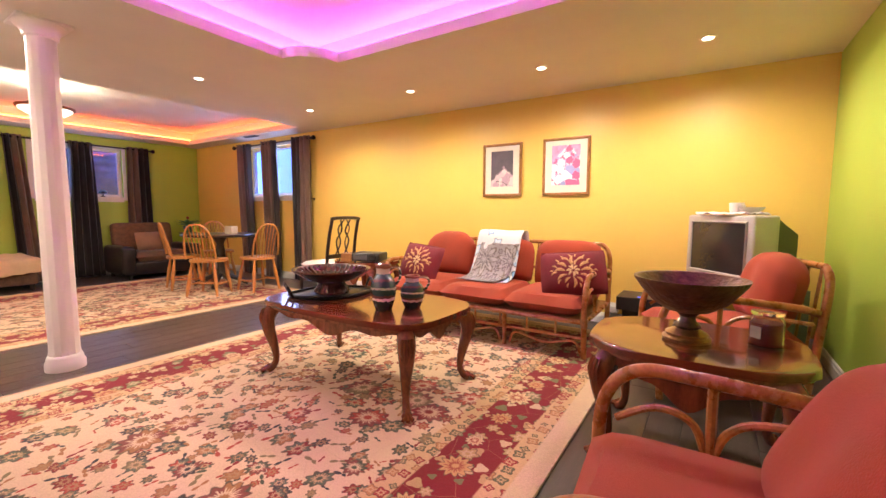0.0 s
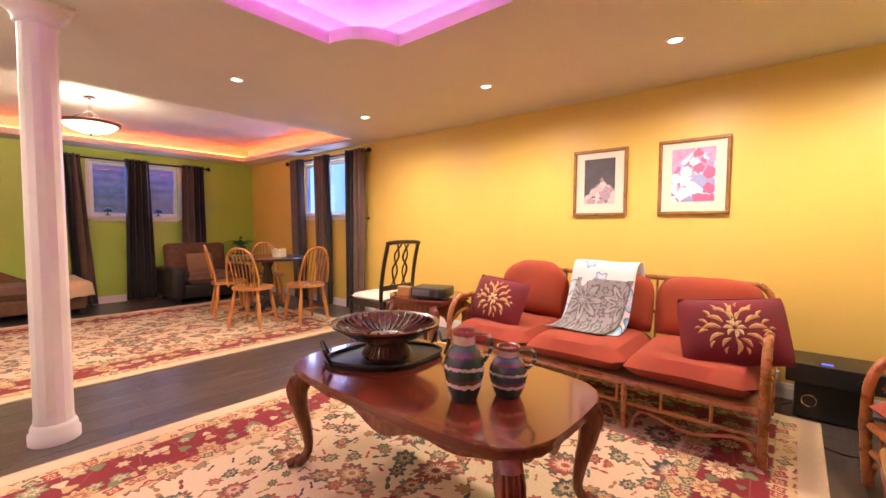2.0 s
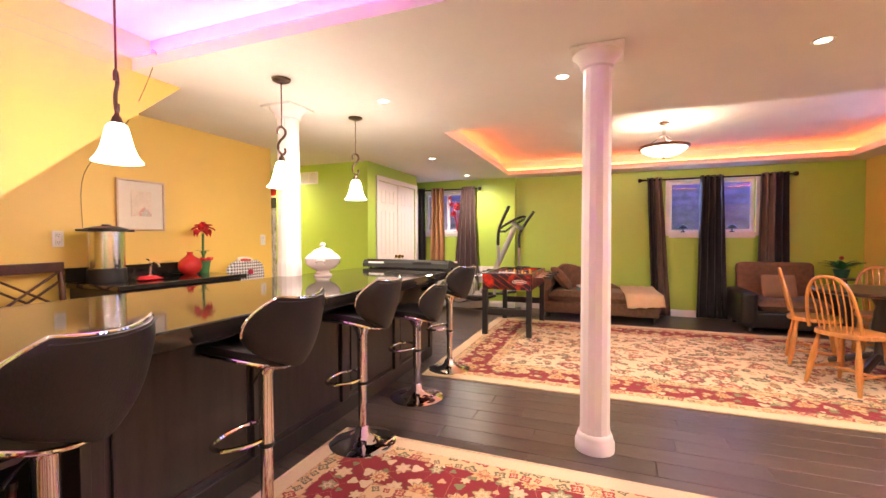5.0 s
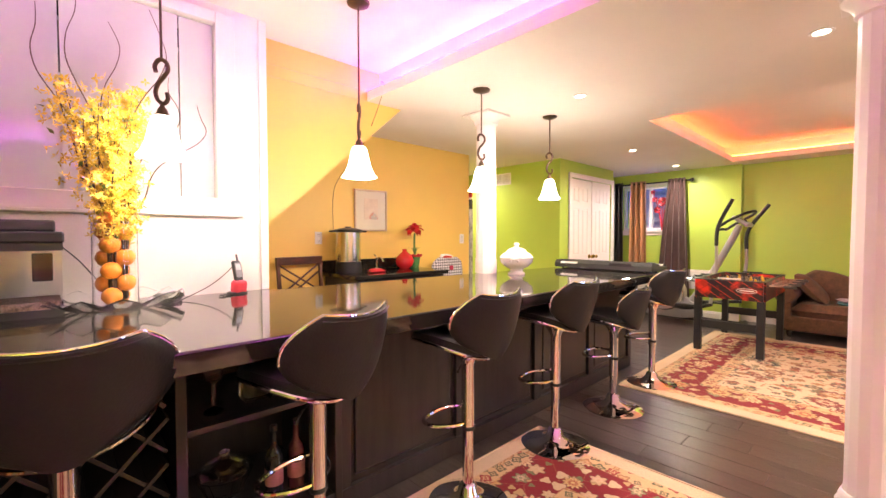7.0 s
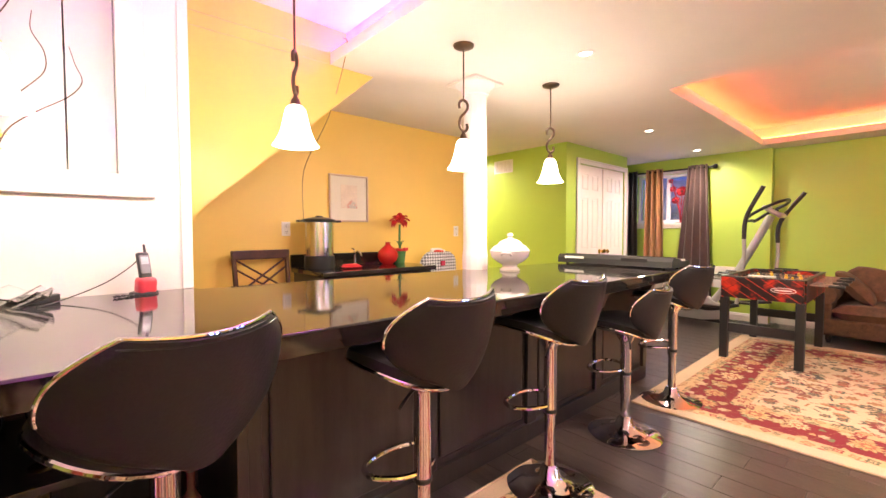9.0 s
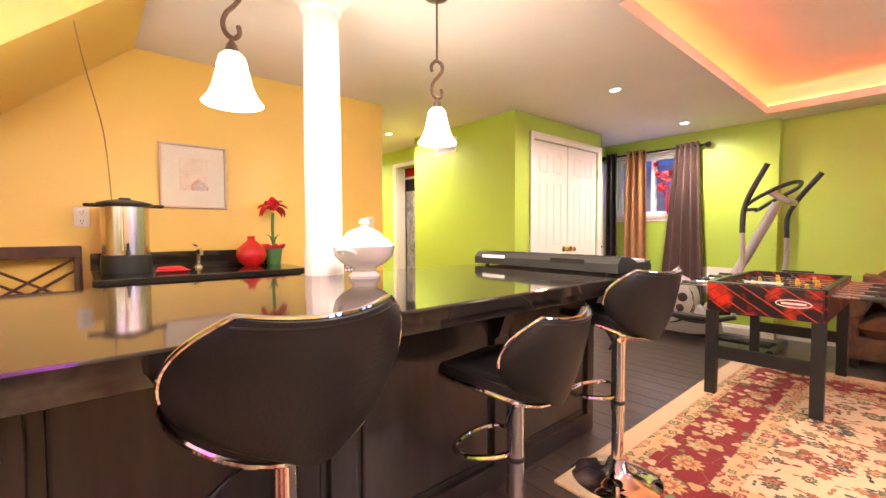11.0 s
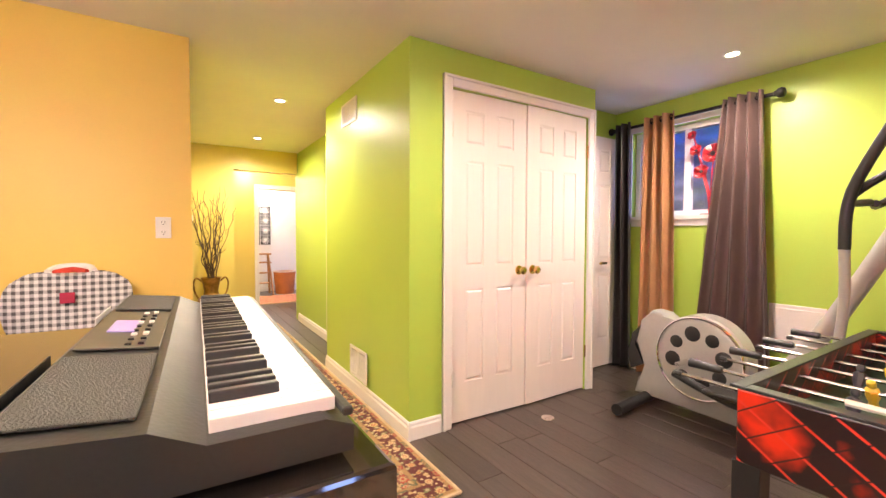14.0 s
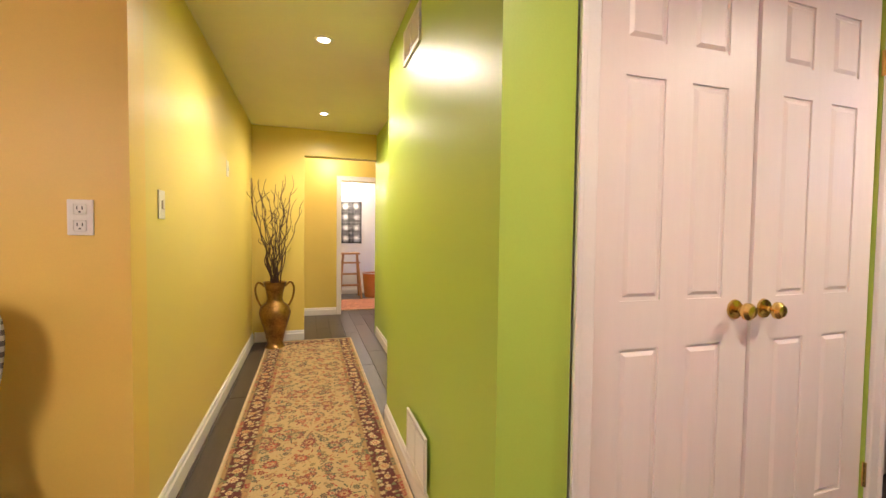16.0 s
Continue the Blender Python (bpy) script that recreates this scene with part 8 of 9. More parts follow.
# chaise longue
e = thing("chaise_longue", pose(-7.62, 1.10, 0), "brown upholstered chaise longue along the green wall", "chaise longue")
part("base", box(-0.33, -0.80, 0.08, 0.33, 0.80, 0.26, 0.03, seg=3), M_BROWN, e, "", True)
part("seat_cushion", cushion(0.66, 1.56, 0.19, 0.25, 14, m=pose(0.01, 0.02, 0.335), square=10), M_BROWN, e, "", True)
n = 26
poly = [(-0.82 + 1.64 * i / n, 0.36 + 0.44 * (0.5 + 0.5 * math.cos(math.pi * min(1, max(0, (i / n - 0.16) / 0.72)))) * (1 - 0.55 * max(0, 0.14 - i / n) / 0.14)) for i in range(n + 1)]
part("backrest", prism(poly + [(0.82, 0.10), (-0.82, 0.10)], -0.07, 0.07, 0.03, m=pose(-0.27, 0, 0, 90, 0, 90), seg=3), M_BROWN, e, "sloping camel backrest", True)
part("end_arm", lathe([(0.0, -0.34), (0.10, -0.34), (0.115, -0.30), (0.115, 0.30), (0.10, 0.34), (0.0, 0.34)], 20, m=pose(0.0, -0.78, 0.52, 0, 90)), M_BROWN, e, "rolled end arm", True)
part("arm_panel", box(-0.32, -0.85, 0.08, 0.32, -0.72, 0.50, 0.02), M_BROWN, e)
for sx in (-0.27, 0.27):
    for sy in (-0.74, 0.74):
        part("foot", lathe([(0.02, 0), (0.032, 0.05), (0.028, 0.085)], 12, m=pose(sx, sy, 0)), M_EBONY, e)
e = thing("throw_pillow", pose(-7.60, 0.54, 0.585, 0, 48, 90), "large brown pillow leaning on the chaise arm", "pillow")
part("cover", cushion(0.46, 0.42, 0.16, 0.6, 12, square=3), M_BROWN, e, "", True)
part("piping", tube([(0.226 * math.copysign(abs(math.cos(a)) ** 0.25, math.cos(a)), 0.206 * math.copysign(abs(math.sin(a)) ** 0.25, math.sin(a)), 0) for a in np.linspace(0.01, 2 * math.pi + 0.01, 32, endpoint=False)], 0.004, 5, closed=True), M_BROWN, e)
e = thing("folded_clothes", pose(-7.48, 0.92, 0.425), "folded teal and white clothes on the chaise", "clothes")
part("fold", cushion(0.24, 0.30, 0.05, 0.4, 8, m=pose(0, 0, 0.026)), mat("teal_cloth", (0.10, 0.28, 0.33), 0.85, var=0.5, scale=20), e, "", True)
part("fold", cushion(0.18, 0.22, 0.04, 0.4, 8, m=pose(0.02, -0.03, 0.062, 0, 0, 20)), mat("pale_cloth", (0.55, 0.45, 0.45), 0.85, var=0.3, scale=20), e, "", True)
e = thing("throw_blanket", pose(-7.60, 1.62, 0.0), "cream throw blanket draped over the end of the chaise", "blanket")
bm = bmesh.new()
P = curve_pts([(-0.30, 0, 0.47), (-0.12, 0, 0.455), (0.15, 0, 0.450), (0.33, 0, 0.435), (0.385, 0, 0.37), (0.40, 0, 0.24)], 5)
g = []
for k, p in enumerate(P):
    t = k / (len(P) - 1)
    g.append([bm.verts.new((p.x + 0.010 * math.sin(i * 1.1), -0.24 + 0.48 * i / 12 + 0.10 * t, p.z + 0.007 * math.sin(i * 1.7 + k * 0.3) + (0.04 * (i - 6) / 12 if t > 0.7 else 0))) for i in range(13)])
for p, q in zip(g, g[1:]):
    for i in range(12):
        bm.faces.new((p[i], p[i + 1], q[i + 1], q[i]))
ob = part("cloth", bm, mat("cream_fleece", (0.62, 0.44, 0.26), 0.95, var=0.08, bump=0.5, bscale=120, sheen=0.06), e, "", True)
ob.modifiers.new("t", "SOLIDIFY").thickness = 0.012

# ---- games and exercise ----
def graphic():
    m = mat("printed_panel", (0.02, 0.015, 0.015), 0.3, var=0.2)
    nt = m.node_tree
    b = nt.nodes["Principled BSDF"]
    tc = nt.nodes.new("ShaderNodeTexCoord")
    sx = nt.nodes.new("ShaderNodeSeparateXYZ")
    nt.links.new(tc.outputs["Object"], sx.inputs[0])
    h = math_node(nt, "ADD", sx.outputs[0], sx.outputs[1])
    n = node(nt, "ShaderNodeTexNoise", Scale=5.0, Detail=4.0)
    nt.links.new(tc.outputs["Object"], n.inputs["Vector"])
    d1 = math_node(nt, "ADD", math_node(nt, "MULTIPLY", h, 9.0), math_node(nt, "MULTIPLY", sx.outputs[2], 13.0))
    d2 = math_node(nt, "SUBTRACT", math_node(nt, "MULTIPLY", h, 9.0), math_node(nt, "MULTIPLY", sx.outputs[2], 13.0))
    l1 = below(nt, math_node(nt, "ABSOLUTE", math_node(nt, "SUBTRACT", math_node(nt, "FRACT", d1), 0.5)), 0.045, 0.02)
    l2 = below(nt, math_node(nt, "ABSOLUTE", math_node(nt, "SUBTRACT", math_node(nt, "FRACT", d2), 0.5)), 0.03, 0.02)
    r = nt.nodes.new("ShaderNodeValToRGB")
    r.color_ramp.elements[0].position, r.color_ramp.elements[0].color = 0.52, rgba((0.02, 0.012, 0.012))
    r.color_ramp.elements[1].position, r.color_ramp.elements[1].color = 0.66, rgba((0.62, 0.035, 0.012))
    nt.links.new(n.outputs[0], r.inputs[0])
    c = mix_color(nt, l1, r.outputs[0], (0.60, 0.05, 0.03))
    c = mix_color(nt, l2, c, (0.02, 0.015, 0.015))
    nt.links.new(c, b.inputs["Base Color"])
    return m


M_GRAPHIC = graphic()
e = thing("foosball_table", pose(-6.42, 0.045, 0.0), "black foosball table with red printed sides standing on the rug", "foosball table")
fx, fy, z0, z1 = 0.585, 0.295, 0.585, 0.775
for s in (-1, 1):
    part("end_panel", box(s * fx - 0.018, -fy, z0, s * fx + 0.018, fy, z1, 0.004), M_GRAPHIC, e, "red and black printed panel")
    part("side_panel", box(-fx + 0.018, s * fy - 0.015, z0, fx - 0.018, s * fy + 0.015, z1, 0.003), M_GRAPHIC, e, "red and black printed panel")
    part("top_edge", box(-fx - 0.02, s * fy - 0.018, z1, fx + 0.02, s * fy + 0.018, z1 + 0.008, 0.002), M_BLACKP, e)
    part("top_edge", box(s * fx - 0.02, -fy + 0.018, z1, s * fx + 0.02, fy - 0.018, z1 + 0.008, 0.002), M_BLACKP, e)
part("playfield", box(-fx + 0.02, -fy + 0.016, z0 + 0.07, fx - 0.02, fy - 0.016, z0 + 0.08), mat("playfield_green", (0.02, 0.05, 0.03), 0.4), e, "dark green playfield")
part("bottom_board", box(-fx + 0.02, -fy + 0.016, z0 + 0.002, fx - 0.02, fy - 0.016, z0 + 0.015), M_BLACKP, e)
for sx in (-1, 1):
    for sy in (-1, 1):
        part("leg", box(sx * (fx - 0.02) - 0.032, sy * (fy - 0.02) - 0.032, 0.012, sx * (fx - 0.02) + 0.032, sy * (fy - 0.02) + 0.032, z0, 0.003), M_BLACKP, e, "square black leg")
    part("end_brace", box(sx * (fx - 0.02) - 0.015, -fy + 0.05, 0.26, sx * (fx - 0.02) + 0.015, fy - 0.05, 0.345, 0.003), M_BLACKP, e)
    part("score_beads", tube([(sx * (fx - 0.03), -0.10, z1 + 0.02), (sx * (fx - 0.03), 0.10, z1 + 0.02)], 0.008, 6), M_WHITEP if sx > 0 else M_BLACKP, e)
own = [(0.085 * math.cos(a), 0.022 * math.sin(a)) for a in np.linspace(0, 2 * math.pi, 24, endpoint=False)]
part("badge_ring", tube([(fx + 0.020, 0.16 + y, z0 + 0.10 + z) for y, z in own], 0.003, 5, closed=True), M_WHITEP, e, "white oval badge outline")
part("badge_bar", box(fx + 0.018, 0.10, z0 + 0.094, fx + 0.0195, 0.22, z0 + 0.106), M_WHITEP, e, "white lettering bar")
M_YPLAYER = mat("yellow_player", (0.75, 0.50, 0.04), 0.35)
M_BPLAYER = mat("dark_player", (0.03, 0.03, 0.04), 0.35)
M_ROD = mat("steel_rod", (0.45, 0.44, 0.43), 0.2, 1.0)
counts = [1, 2, 3, 4, 4, 3, 2, 1]
for k in range(8):
    x = -fx + 0.08 + (2 * fx - 0.16) * k / 7
    side = 1 if k % 2 else -1
    zr = z1 - 0.035
    r = part("rod", tube([(x, -fy - 0.20, zr), (x, fy + 0.20, zr)], 0.006, 8), M_ROD, e, "steel rod", True)
    part("grip", lathe([(0.011, 0), (0.014, 0.01), (0.013, 0.05), (0.015, 0.10), (0.0, 0.104)], 10, m=pose(x, side * (fy + 0.14), zr, -90 * side)), M_BLACKP, r, "black grip", True)
    part("rod_cap", lathe([(0.009, 0), (0.010, 0.02), (0.0, 0.024)], 8, m=pose(x, -side * (fy + 0.19), zr, 90 * side)), M_BLACKP, r)
    for q in range(counts[k]):
        y = (q - (counts[k] - 1) / 2) * (0.44 / max(1, counts[k])) + 0.02 * side
        part("player", lathe([(0.0, 0.040), (0.010, 0.036), (0.011, 0.024), (0.007, 0.018), (0.016, 0.010), (0.016, -0.012), (0.010, -0.03), (0.013, -0.055), (0.0, -0.056)], 8, m=pose(x, y, zr, 0, 25 * side)), M_YPLAYER if side > 0 else M_BPLAYER, r, "yellow player" if side > 0 else "dark player", True)

M_GREYP = mat("silver_grey_plastic", (0.42, 0.41, 0.39), 0.35, 0.2, var=0.05)
e = thing("elliptical_trainer", pose(-7.42, -0.75, 0), "grey and black elliptical exercise machine by the window", "exercise machine")
wheel = pose(0.12, -0.31, 0.415, 0, 90) @ Matrix.Diagonal((1.32, 1.32, 1, 1))
part("wheel_cover", lathe([(0.0, 0.03), (0.17, 0.03), (0.185, 0.022), (0.20, 0.0), (0.20, -0.12), (0.0, -0.13)], 44, m=wheel), M_GREYP, e, "round grey wheel cover", True)
part("wheel_rim", tube([tuple(wheel @ Vector((0.19 * math.cos(a), 0.19 * math.sin(a), 0.028))) for a in np.linspace(0, 2 * math.pi, 40, endpoint=False)], 0.007, 6, closed=True), M_CHROME, e, "bright ring", True)
for k in range(8):
    a = k * math.pi / 4 + 0.2
    r = 0.030 if k % 2 else 0.036
    part("round_vent", lathe([(0.0, 0.005), (r * 0.8, 0.004), (r, 0.0)], 18, m=wheel @ pose(0.115 * math.cos(a), 0.115 * math.sin(a), 0.0305)), M_BLACKP, e, "dark round vent", True)
body = [(-0.76, 0.06), (-0.74, 0.16), (-0.66, 0.27), (-0.76, 0.42), (-0.72, 0.58), (-0.64, 0.66), (-0.56, 0.65), (-0.48, 0.60), (-0.30, 0.54), (-0.16, 0.44), (-0.02, 0.34), (0.14, 0.24), (0.16, 0.10), (-0.1, 0.06)]
part("shroud", prism(body, -0.06, 0.06, 0.02, m=pose(0.03, 0, 0, 90, 0, 90), seg=3), M_GREYP, e, "moulded grey shroud", True)
part("dark_inset", prism([(-0.79, 0.22), (-0.69, 0.28), (-0.76, 0.40), (-0.72, 0.54), (-0.78, 0.48), (-0.81, 0.34)], -0.063, 0.063, m=pose(0.03, 0, 0, 90, 0, 90)), M_BLACKP, e, "dark vented inset")
part("rear_stabiliser", tube([(-0.25, -0.70, 0.05), (0.46, -0.64, 0.05)], 0.038, 12), M_BLACKP, e, "black rear foot tube", True)
part("front_stabiliser", tube([(-0.28, 0.60, 0.04), (0.30, 0.60, 0.04)], 0.034, 12), M_BLACKP, e, "black front foot tube", True)
part("main_beam", tube([(0.03, -0.60, 0.08), (0.03, 0.60, 0.06)], 0.035, 10), M_BLACKP, e, "", True)
part("mast", tube(curve_pts([(0.02, -0.02, 0.26), (0.0, 0.23, 0.66), (0.0, 0.42, 1.05), (0.0, 0.57, 1.38)], 5), 0.042, 12), M_GREYP, e, "slanted grey mast", True)
part("console", moved(box(-0.15, -0.11, -0.025, 0.15, 0.11, 0.025, 0.02, seg=3), pose(0.0, 0.60, 1.43, -35)), M_GREYP, e, "grey console", True)
part("console_screen", moved(box(-0.09, -0.05, 0.0255, 0.09, 0.06, 0.028), pose(0.0, 0.60, 1.43, -35)), M_SCREEN, e, "dark screen")
loop = curve_pts([(-0.05, 0.40, 1.33), (-0.24, 0.37, 1.33), (-0.29, 0.48, 1.42), (-0.25, 0.66, 1.52), (0.0, 0.73, 1.56), (0.25, 0.66, 1.52), (0.29, 0.48, 1.42), (0.24, 0.37, 1.33), (0.05, 0.40, 1.33)], 5)
part("fixed_handlebar", tube(loop, 0.018, 8), M_BLACKP, e, "black looped handlebar", True)
for s, dy, dz in ((1, 0.02, 0.01), (-1, 0.23, -0.04)):
    part("swing_arm", tube(curve_pts([(s * 0.29, 0.30 + dy, 0.34), (s * 0.30, 0.36 + dy, 0.80), (s * 0.31, 0.36 + dy, 1.12 + dz)], 5), 0.020, 10), M_GREYP, e, "grey swing arm", True)
    part("swing_grip", tube(curve_pts([(s * 0.31, 0.36 + dy, 1.10 + dz), (s * 0.31, 0.38 + dy, 1.36 + dz), (s * 0.33, 0.53 + dy * 1.3, 1.70 + dz)], 6), 0.023, 10), M_BLACKP, e, "black foam grip", True)
    part("pedal_arm", tube(curve_pts([(s * 0.24, -0.42 + dy, 0.34 - dy), (s * 0.27, 0.0, 0.24), (s * 0.29, 0.32 + dy, 0.33)], 5), 0.024, 10), M_BLACKP, e, "black pedal arm", True)
    part("pedal", box(s * 0.26 - 0.07, -0.22 + dy, 0.27, s * 0.26 + 0.07, 0.14 + dy, 0.30, 0.012), M_BLACKP, e, "black footplate")
part("axle", tube([(-0.22, -0.37, 0.385), (0.26, -0.37, 0.385)], 0.016, 8), M_CHROME, e, "", True)

e = thing("access_panel", pose(-7.98, -0.80, 0.57), "small white access panel on the green wall", "panel")
part("frame", box(0.0, -0.15, -0.15, 0.012, 0.15, 0.15, 0.004), M_WHITE, e)
part("cover", box(0.012, -0.125, -0.125, 0.017, 0.125, 0.125, 0.002), M_WHITE, e)

# metal poppies in the south window
e = thing("poppy_ornament", pose(-8.02, -1.36, 1.334), "red poppy ornament with long stems on the window sill", "ornament")
M_POPPY = mat("poppy_red", (0.55, 0.02, 0.03), 0.35, var=0.3, scale=30)
for k, (dy, h, r) in enumerate(((-0.10, 0.50, 0.045), (0.02, 0.46, 0.075), (-0.06, 0.33, 0.055), (0.12, 0.60, 0.045), (0.22, 0.58, 0.045), (-0.13, 0.62, 0.035))):
    part("stem", tube(curve_pts([(0, 0.0 + 0.006 * k, 0), (0.0, dy * 0.3, h * 0.5), (0, dy, h)], 5), 0.006, 6), M_POPPY, e, "", True)
    own = lathe([(0.0, -0.010), (r * 0.6, -0.004), (r, 0.016), (r * 0.92, 0.020), (r * 0.4, 0.004), (0.0, 0.002)], 20, m=pose(0.01, dy, h, 0, 75))
    for v in own.verts:
        v.co.x += 0.008 * math.sin(5 * math.atan2(v.co.y - dy, v.co.z - h))
    part("flower", own, M_POPPY, e, "cupped red flower", True)
    part("centre", lathe([(0.0, 0.014), (r * 0.22, 0.010), (r * 0.25, 0.0)], 10, m=pose(0.012, dy, h, 0, 75)), M_BLACKP, e)
part("foot", box(-0.03, -0.06, 0, 0.03, 0.08, 0.008, 0.002), M_POPPY, e)

# ---- hallway ----
def vent(name, m, w, h, label):
    e = thing(name, m, label, "vent")
    bm = bmesh.new()
    for x0, z0, x1, z1 in ((-w / 2, -h / 2, w / 2, -h / 2 + 0.02), (-w / 2, h / 2 - 0.02, w / 2, h / 2), (-w / 2, -h / 2 + 0.02, -w / 2 + 0.02, h / 2 - 0.02), (w / 2 - 0.02, -h / 2 + 0.02, w / 2, h / 2 - 0.02), (-0.006, -h / 2 + 0.02, 0.006, h / 2 - 0.02)):
        box(x0, 0, z0, x1, 0.010, z1, bm=bm)
    part("frame", bm, M_WHITEP, e)
    # grey sheet colours in the shade between the slats
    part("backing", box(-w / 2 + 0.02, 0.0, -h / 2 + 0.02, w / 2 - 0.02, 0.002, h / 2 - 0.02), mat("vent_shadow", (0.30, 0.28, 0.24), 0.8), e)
    n = int((h - 0.04) / 0.014)
    for k in range(n):
        z = -h / 2 + 0.027 + 0.014 * k
        part("slat", moved(box(-w / 2 + 0.02, 0.0, -0.004, w / 2 - 0.02, 0.007, 0.004), pose(0, 0.002, z, 30)), M_WHITEP, e)


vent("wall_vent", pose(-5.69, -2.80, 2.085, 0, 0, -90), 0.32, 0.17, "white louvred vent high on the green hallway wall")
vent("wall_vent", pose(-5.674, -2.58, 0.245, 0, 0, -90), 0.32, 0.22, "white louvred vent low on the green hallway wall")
e = thing("floor_drain", pose(-6.58, -1.62, 0.0), "small round steel floor drain cover on the planks", "drain")
part("ring", lathe([(0.032, 0.003), (0.040, 0.004), (0.043, 0.0)], 24), M_CHROME, e, "", True)
for k in range(8):
    a = k * math.pi / 4
    part("spoke", moved(box(0.008, -0.003, 0.0005, 0.034, 0.003, 0.0035), pose(0, 0, 0, 0, 0, math.degrees(a))), M_CHROME, e)
part("hub", lathe([(0.010, 0.0), (0.010, 0.004), (0.0, 0.004)], 12), M_CHROME, e)

e = thing("brass_amphora", pose(-4.90, -5.34, 0), "tall aged brass floor vase with two handles in the hallway", "vase")
M_OLDBRASS = mat("aged_brass", (0.36, 0.20, 0.065), 0.32, 0.85, var=0.35, scale=9, bump=0.08)
part("body", lathe([(0.0, 0), (0.095, 0), (0.10, 0.012), (0.085, 0.03), (0.075, 0.06), (0.095, 0.15), (0.135, 0.29), (0.150, 0.36), (0.135, 0.42), (0.085, 0.46), (0.072, 0.50), (0.085, 0.58), (0.105, 0.655), (0.112, 0.665), (0.100, 0.66), (0.075, 0.58), (0.0, 0.50)], 40), M_OLDBRASS, e, "", True)
for s in (-1, 1):
    part("handle", tube(curve_pts([(s * 0.095, 0, 0.62), (s * 0.15, 0, 0.66), (s * 0.18, 0, 0.60), (s * 0.165, 0, 0.50), (s * 0.128, 0, 0.42)], 6), 0.010, 8), M_OLDBRASS, e, "curved brass handle", True)
e = thing("willow_branches", pose(-4.90, -5.34, 0.50), "bare curly willow branches standing in the brass vase", "branches")
rr = random.Random(12)
for k in range(17):
    a, sp, h = k * 0.74 + rr.random() * 0.4, rr.uniform(0.12, 0.36), rr.uniform(0.95, 1.30)
    ctrl = [(0.02 * math.cos(a), 0.02 * math.sin(a), 0.02)]
    for t in np.linspace(0.15, 1, 11):
        ctrl.append((sp * t ** 1.2 * math.cos(a) + rr.gauss(0, 0.014), min(0.24, max(-0.20, sp * t ** 1.2 * math.sin(a) + rr.gauss(0, 0.014))), h * t))
    ctrl = [(min(0.20, x), y, z) for x, y, z in ctrl]
    P = curve_pts(ctrl, 4)
    b = part("branch", tube(P, 0.0058, 5, taper=lambda t: 1.25 - 0.85 * t), M_TWIG, e, "", True)
    for q in (18, 28, 36):
        p = P[q]
        d = Vector((rr.gauss(0, 0.05), rr.gauss(0, 0.05), rr.uniform(0.06, 0.14)))
        part("twig", tube(curve_pts([p, p + d * 0.5 + Vector((rr.gauss(0, 0.012), rr.gauss(0, 0.012), 0)), p + d], 4), 0.0028, 4), M_TWIG, b)

# side room and far room
e = thing("doorway_curtain", pose(-6.20, -4.10, 0), "dark patterned curtain with a red top in the side doorway", "curtain")
bm = bmesh.new()
g = [[bm.verts.new((0.03 * math.sin(i * 0.9), -0.35 + 0.7 * i / 30, z)) for i in range(31)] for z in (0.03, 0.6, 1.2, 1.72)]
for p, q in zip(g, g[1:]):
    for i in range(30):
        bm.faces.new((p[i], p[i + 1], q[i + 1], q[i]))
part("cloth", bm, mat("zebra_cloth", (0.5, 0.45, 0.42), 0.8, second=(0.02, 0.02, 0.02), scale=14, var=0.2, stretch=(1, 1, 0.4)), e, "", True)
part("dark_band", box(-0.028, -0.35, 1.72, 0.028, 0.35, 1.89, 0.008), M_CURT_DARK, e, "black band")
part("white_band", box(-0.030, -0.35, 1.89, 0.030, 0.35, 1.925, 0.006), M_WHITEP, e, "white band")
part("valance", box(-0.03, -0.35, 1.925, 0.03, 0.35, 2.10, 0.01), mat("red_valance", (0.55, 0.02, 0.04), 0.7), e, "red valance")
part("rail", tube([(0, -0.36, 2.11), (0, 0.36, 2.11)], 0.012, 6), M_BLACKM, e)
part("brace", tube([(0, 0.0, 2.11), (0, 0.0, CEIL)], 0.006, 6), M_BLACKM, e)
e = thing("botanical_wall_hanging", pose(-5.98, -8.95, 1.36), "black and white wall hanging with four starburst flowers", "wall hanging")
part("panel", box(-0.20, 0.0, -0.42, 0.20, 0.012, 0.42), mat("white_canvas", (0.75, 0.72, 0.70), 0.8), e)
for i in range(2):
    for j in range(4):
        c = Vector((-0.10 + 0.20 * i, 0.014, -0.30 + 0.20 * j))
        bm = box(c.x - 0.095, 0.012, c.z - 0.095, c.x + 0.095, 0.0135, c.z + 0.095)
        part("square", bm, M_BLACKP, e)
        bm = bmesh.new()
        for k in range(12):
            a = k * math.pi / 6
            tube([(c.x, 0.015, c.z), (c.x + 0.085 * math.cos(a), 0.016, c.z + 0.085 * math.sin(a))], 0.006, 4, bm)
        part("starburst", bm, M_WHITEP, e)
e = thing("ladder_stool", pose(-5.92, -8.45, 0), "light wooden ladder stool in the far room", "stool")
M_PINE = mat("orange_pine", (0.55, 0.26, 0.09), 0.5, var=0.2)
for s in (-1, 1):
    part("front_leg", tube([(s * 0.19, 0.16, 0), (s * 0.12, 0.02, 0.78)], 0.020, 6), M_PINE, e)
    part("rear_leg", tube([(s * 0.18, -0.20, 0), (s * 0.12, -0.02, 0.78)], 0.020, 6), M_PINE, e)
for z in (0.22, 0.42, 0.62):
    part("step", box(-0.17, 0.0, z, 0.17, 0.10, z + 0.025, 0.004), M_PINE, e)
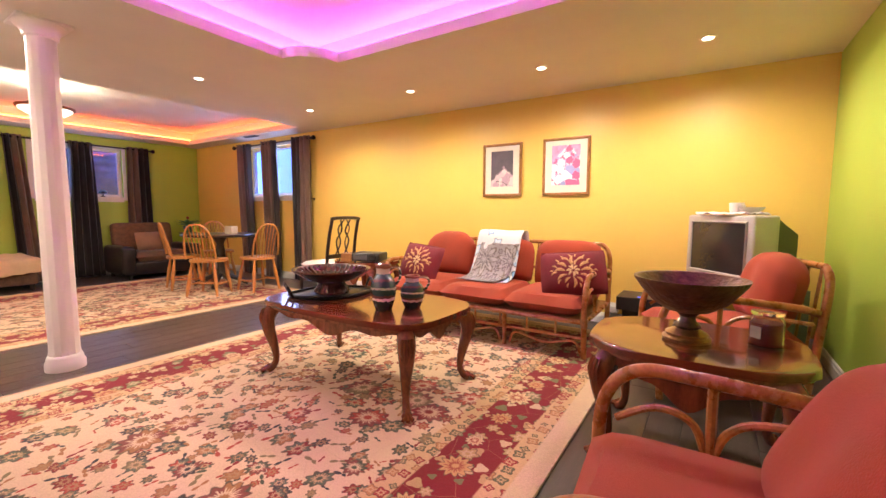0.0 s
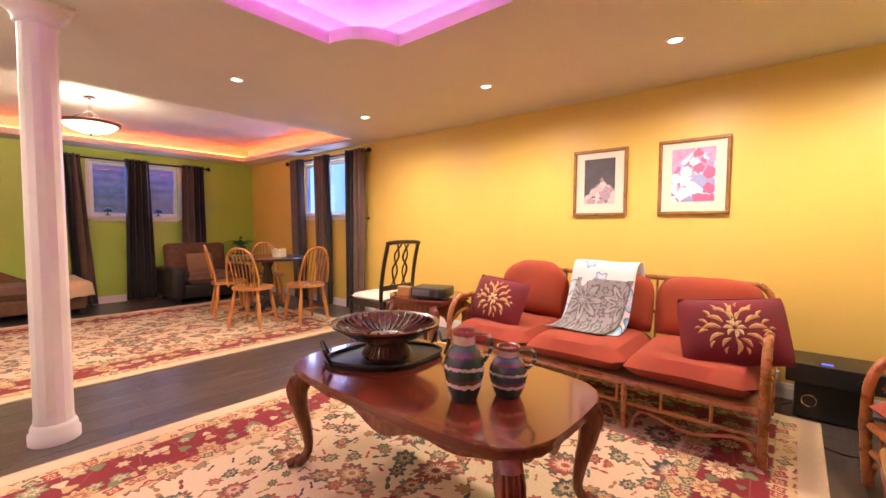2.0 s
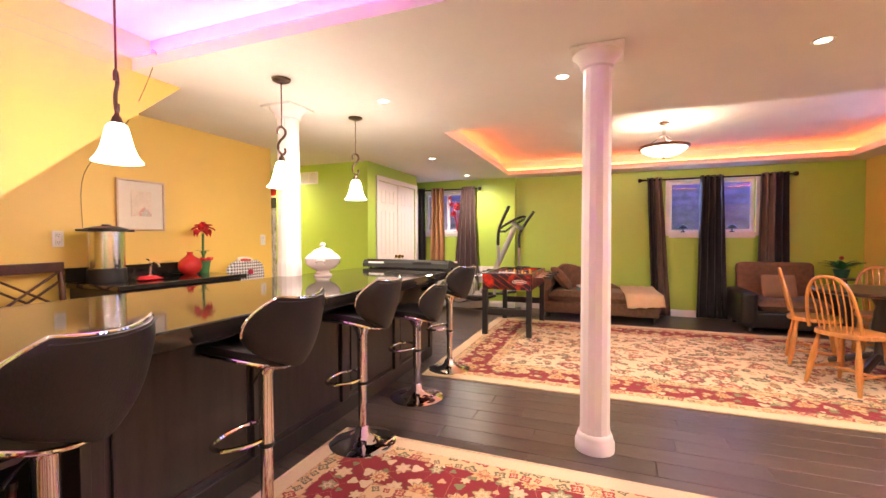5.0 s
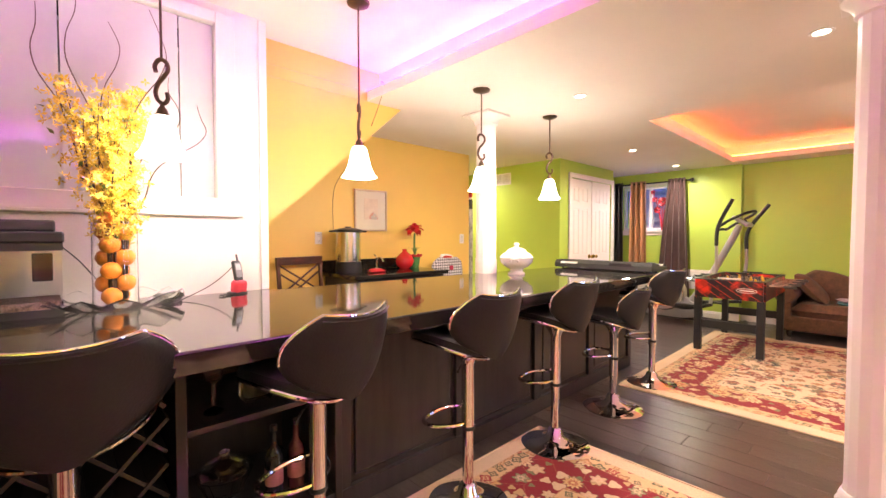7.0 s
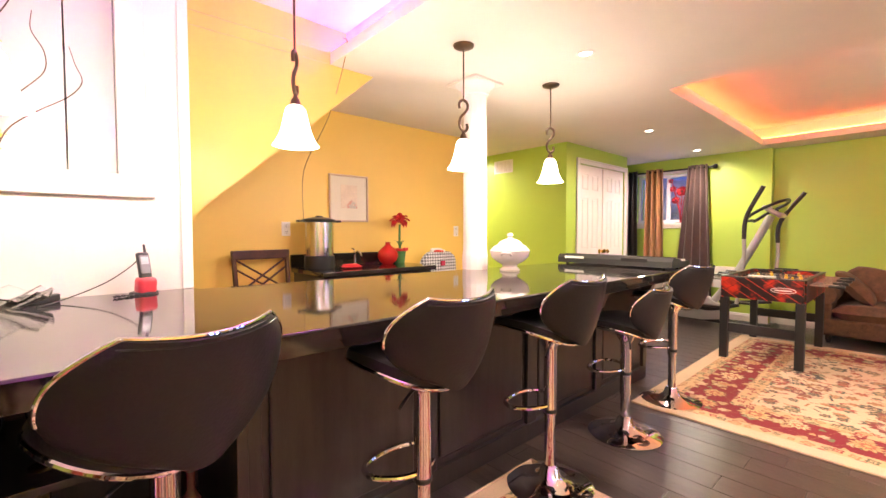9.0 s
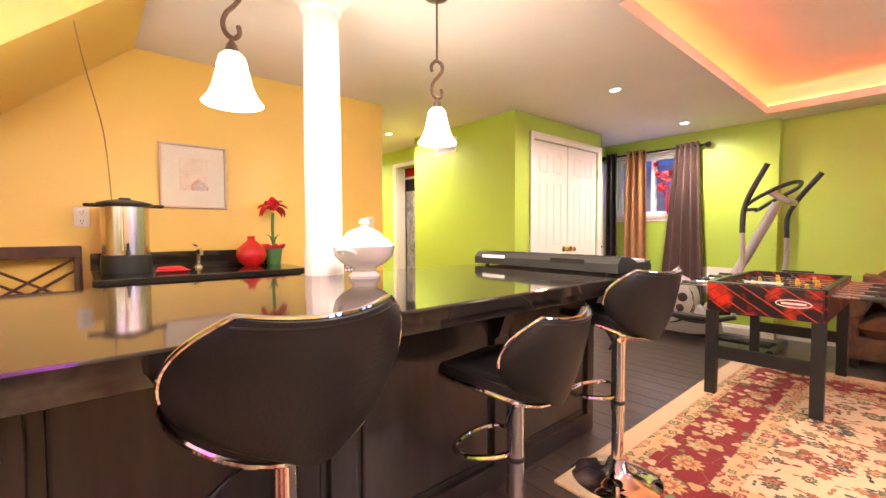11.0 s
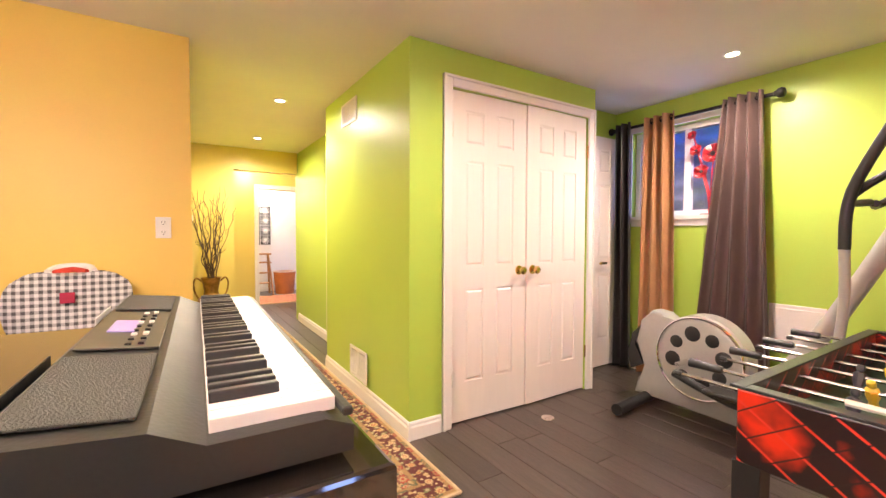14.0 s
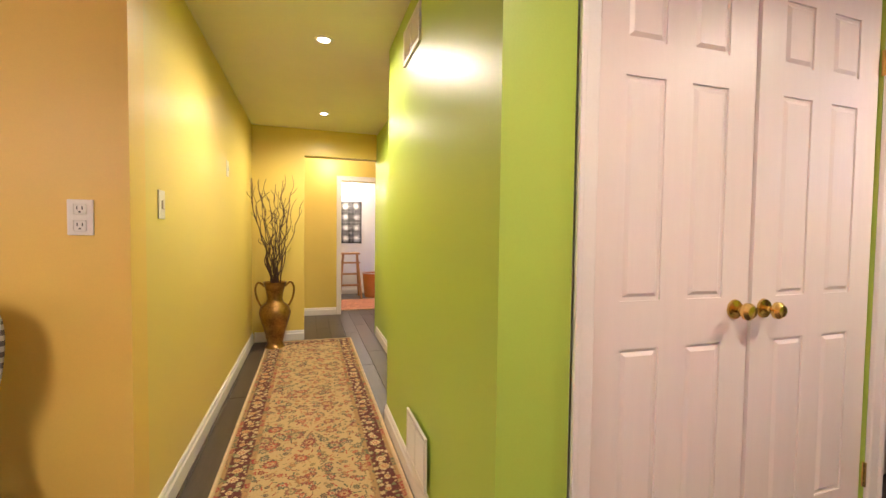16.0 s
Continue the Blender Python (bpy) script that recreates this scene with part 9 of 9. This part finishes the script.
part("seat", box(-0.17, -0.10, 0.78, 0.17, 0.10, 0.81, 0.006), M_PINE, e)
e = thing("orange_basket", pose(-6.36, -8.5, 0), "round orange laundry basket in the far room", "basket")
part("tub", lathe([(0.0, 0.0), (0.17, 0.0), (0.21, 0.42), (0.215, 0.44), (0.20, 0.44), (0.165, 0.02), (0.0, 0.015)], 28), mat("orange_wicker", (0.60, 0.20, 0.04), 0.7, bump=0.6, bscale=60), e, "", True)
part("rim", tube([(0.208 * math.cos(a), 0.208 * math.sin(a), 0.44) for a in np.linspace(0, 2 * math.pi, 28, endpoint=False)], 0.012, 6, closed=True), mat("basket_rim", (0.75, 0.6, 0.5), 0.7), e, "pale rim", True)
rug("small_rug", -6.5, -8.2, -5.6, -7.2, mat("orange_rug", (0.52, 0.20, 0.10), 0.95, var=0.3, scale=14, bump=0.4, bscale=150), "small orange rug on the far room floor")
# sensor box and air grille on the ceiling
e = thing("ceiling_grille", pose(-5.9, 4.19, CEIL), "dark grey ceiling air grille near the north window", "vent")
part("frame", box(-0.16, -0.05, -0.008, 0.16, 0.05, 0.0, 0.002), mat("grey_grille_paint", (0.25, 0.25, 0.28), 0.5), e)
for k in range(5):
    part("slat", box(-0.15, -0.042 + 0.018 * k, -0.012, 0.15, -0.034 + 0.018 * k, -0.008), M_BLACKM, e)

# ---- floor planks, last ----
def planks():
    w, ln = 0.155, 1.22
    rnd = random.Random(5)
    meshes = []
    for k in range(4):
        bm = box(-w / 2 + 0.0012, -ln / 2 + 0.0012, -0.006, w / 2 - 0.0012, ln / 2 - 0.0012, 0.0)
        top = [f for f in bm.faces if f.normal.z > 0.5][0]
        bmesh.ops.bevel(bm, geom=list(top.edges), offset=0.0018, segments=1, affect="EDGES")
        bmesh.ops.translate(bm, vec=(0, 0, 0), verts=bm.verts)
        me = bpy.data.meshes.new("plank")
        bm.to_mesh(me)
        bm.free()
        me.materials.append(M_PLANK)
        meshes.append(me)
    verts, faces, count = [], [], 0
    nx = int(9.2 / w) + 1
    for i in range(nx):
        x = H_W + (i + 0.5) * w
        y = -9.4 - rnd.random() * ln
        while y < 4.45 + ln:
            y += ln
            cy = y
            near = (-4.35 < x < -2.85 and cy > -1.6) or (-8.1 < x < -4.6 and -6.2 < cy < -0.4) or (x > -0.4 and cy > 2)
            if near and count < 300:
                ob = new("plank", rnd.choice(meshes))
                ob.location = (x, cy, 0.0)
                ob.parent = FLOOR
                count += 1
            else:
                b = len(verts)
                a0, a1, b0, b1 = x - w / 2 + 0.0012, x + w / 2 - 0.0012, cy - ln / 2 + 0.0012, cy + ln / 2 - 0.0012
                verts += [(a0, b0, -0.006), (a1, b0, -0.006), (a1, b1, -0.006), (a0, b1, -0.006), (a0, b0, -0.0003), (a1, b0, -0.0003), (a1, b1, -0.0003), (a0, b1, -0.0003)]
                faces += [(b + 4, b + 5, b + 6, b + 7), (b, b + 1, b + 5, b + 4), (b + 1, b + 2, b + 6, b + 5), (b + 2, b + 3, b + 7, b + 6), (b + 3, b, b + 4, b + 7)]
    me = bpy.data.meshes.new("plank_rest")
    me.from_pydata(verts, [], faces)
    me.materials.append(M_PLANK_REST)
    tagged(new("plank_rest", me), kind="stuff").parent = FLOOR


M_PLANK_REST = M_PLANK.copy()
nt = M_PLANK_REST.node_tree
info = [n for n in nt.nodes if n.bl_idname == "ShaderNodeObjectInfo"][0]
geo = nt.nodes.new("ShaderNodeNewGeometry")
nt.links.new(geo.outputs["Random Per Island"], info.outputs["Random"].links[0].to_socket)
planks()
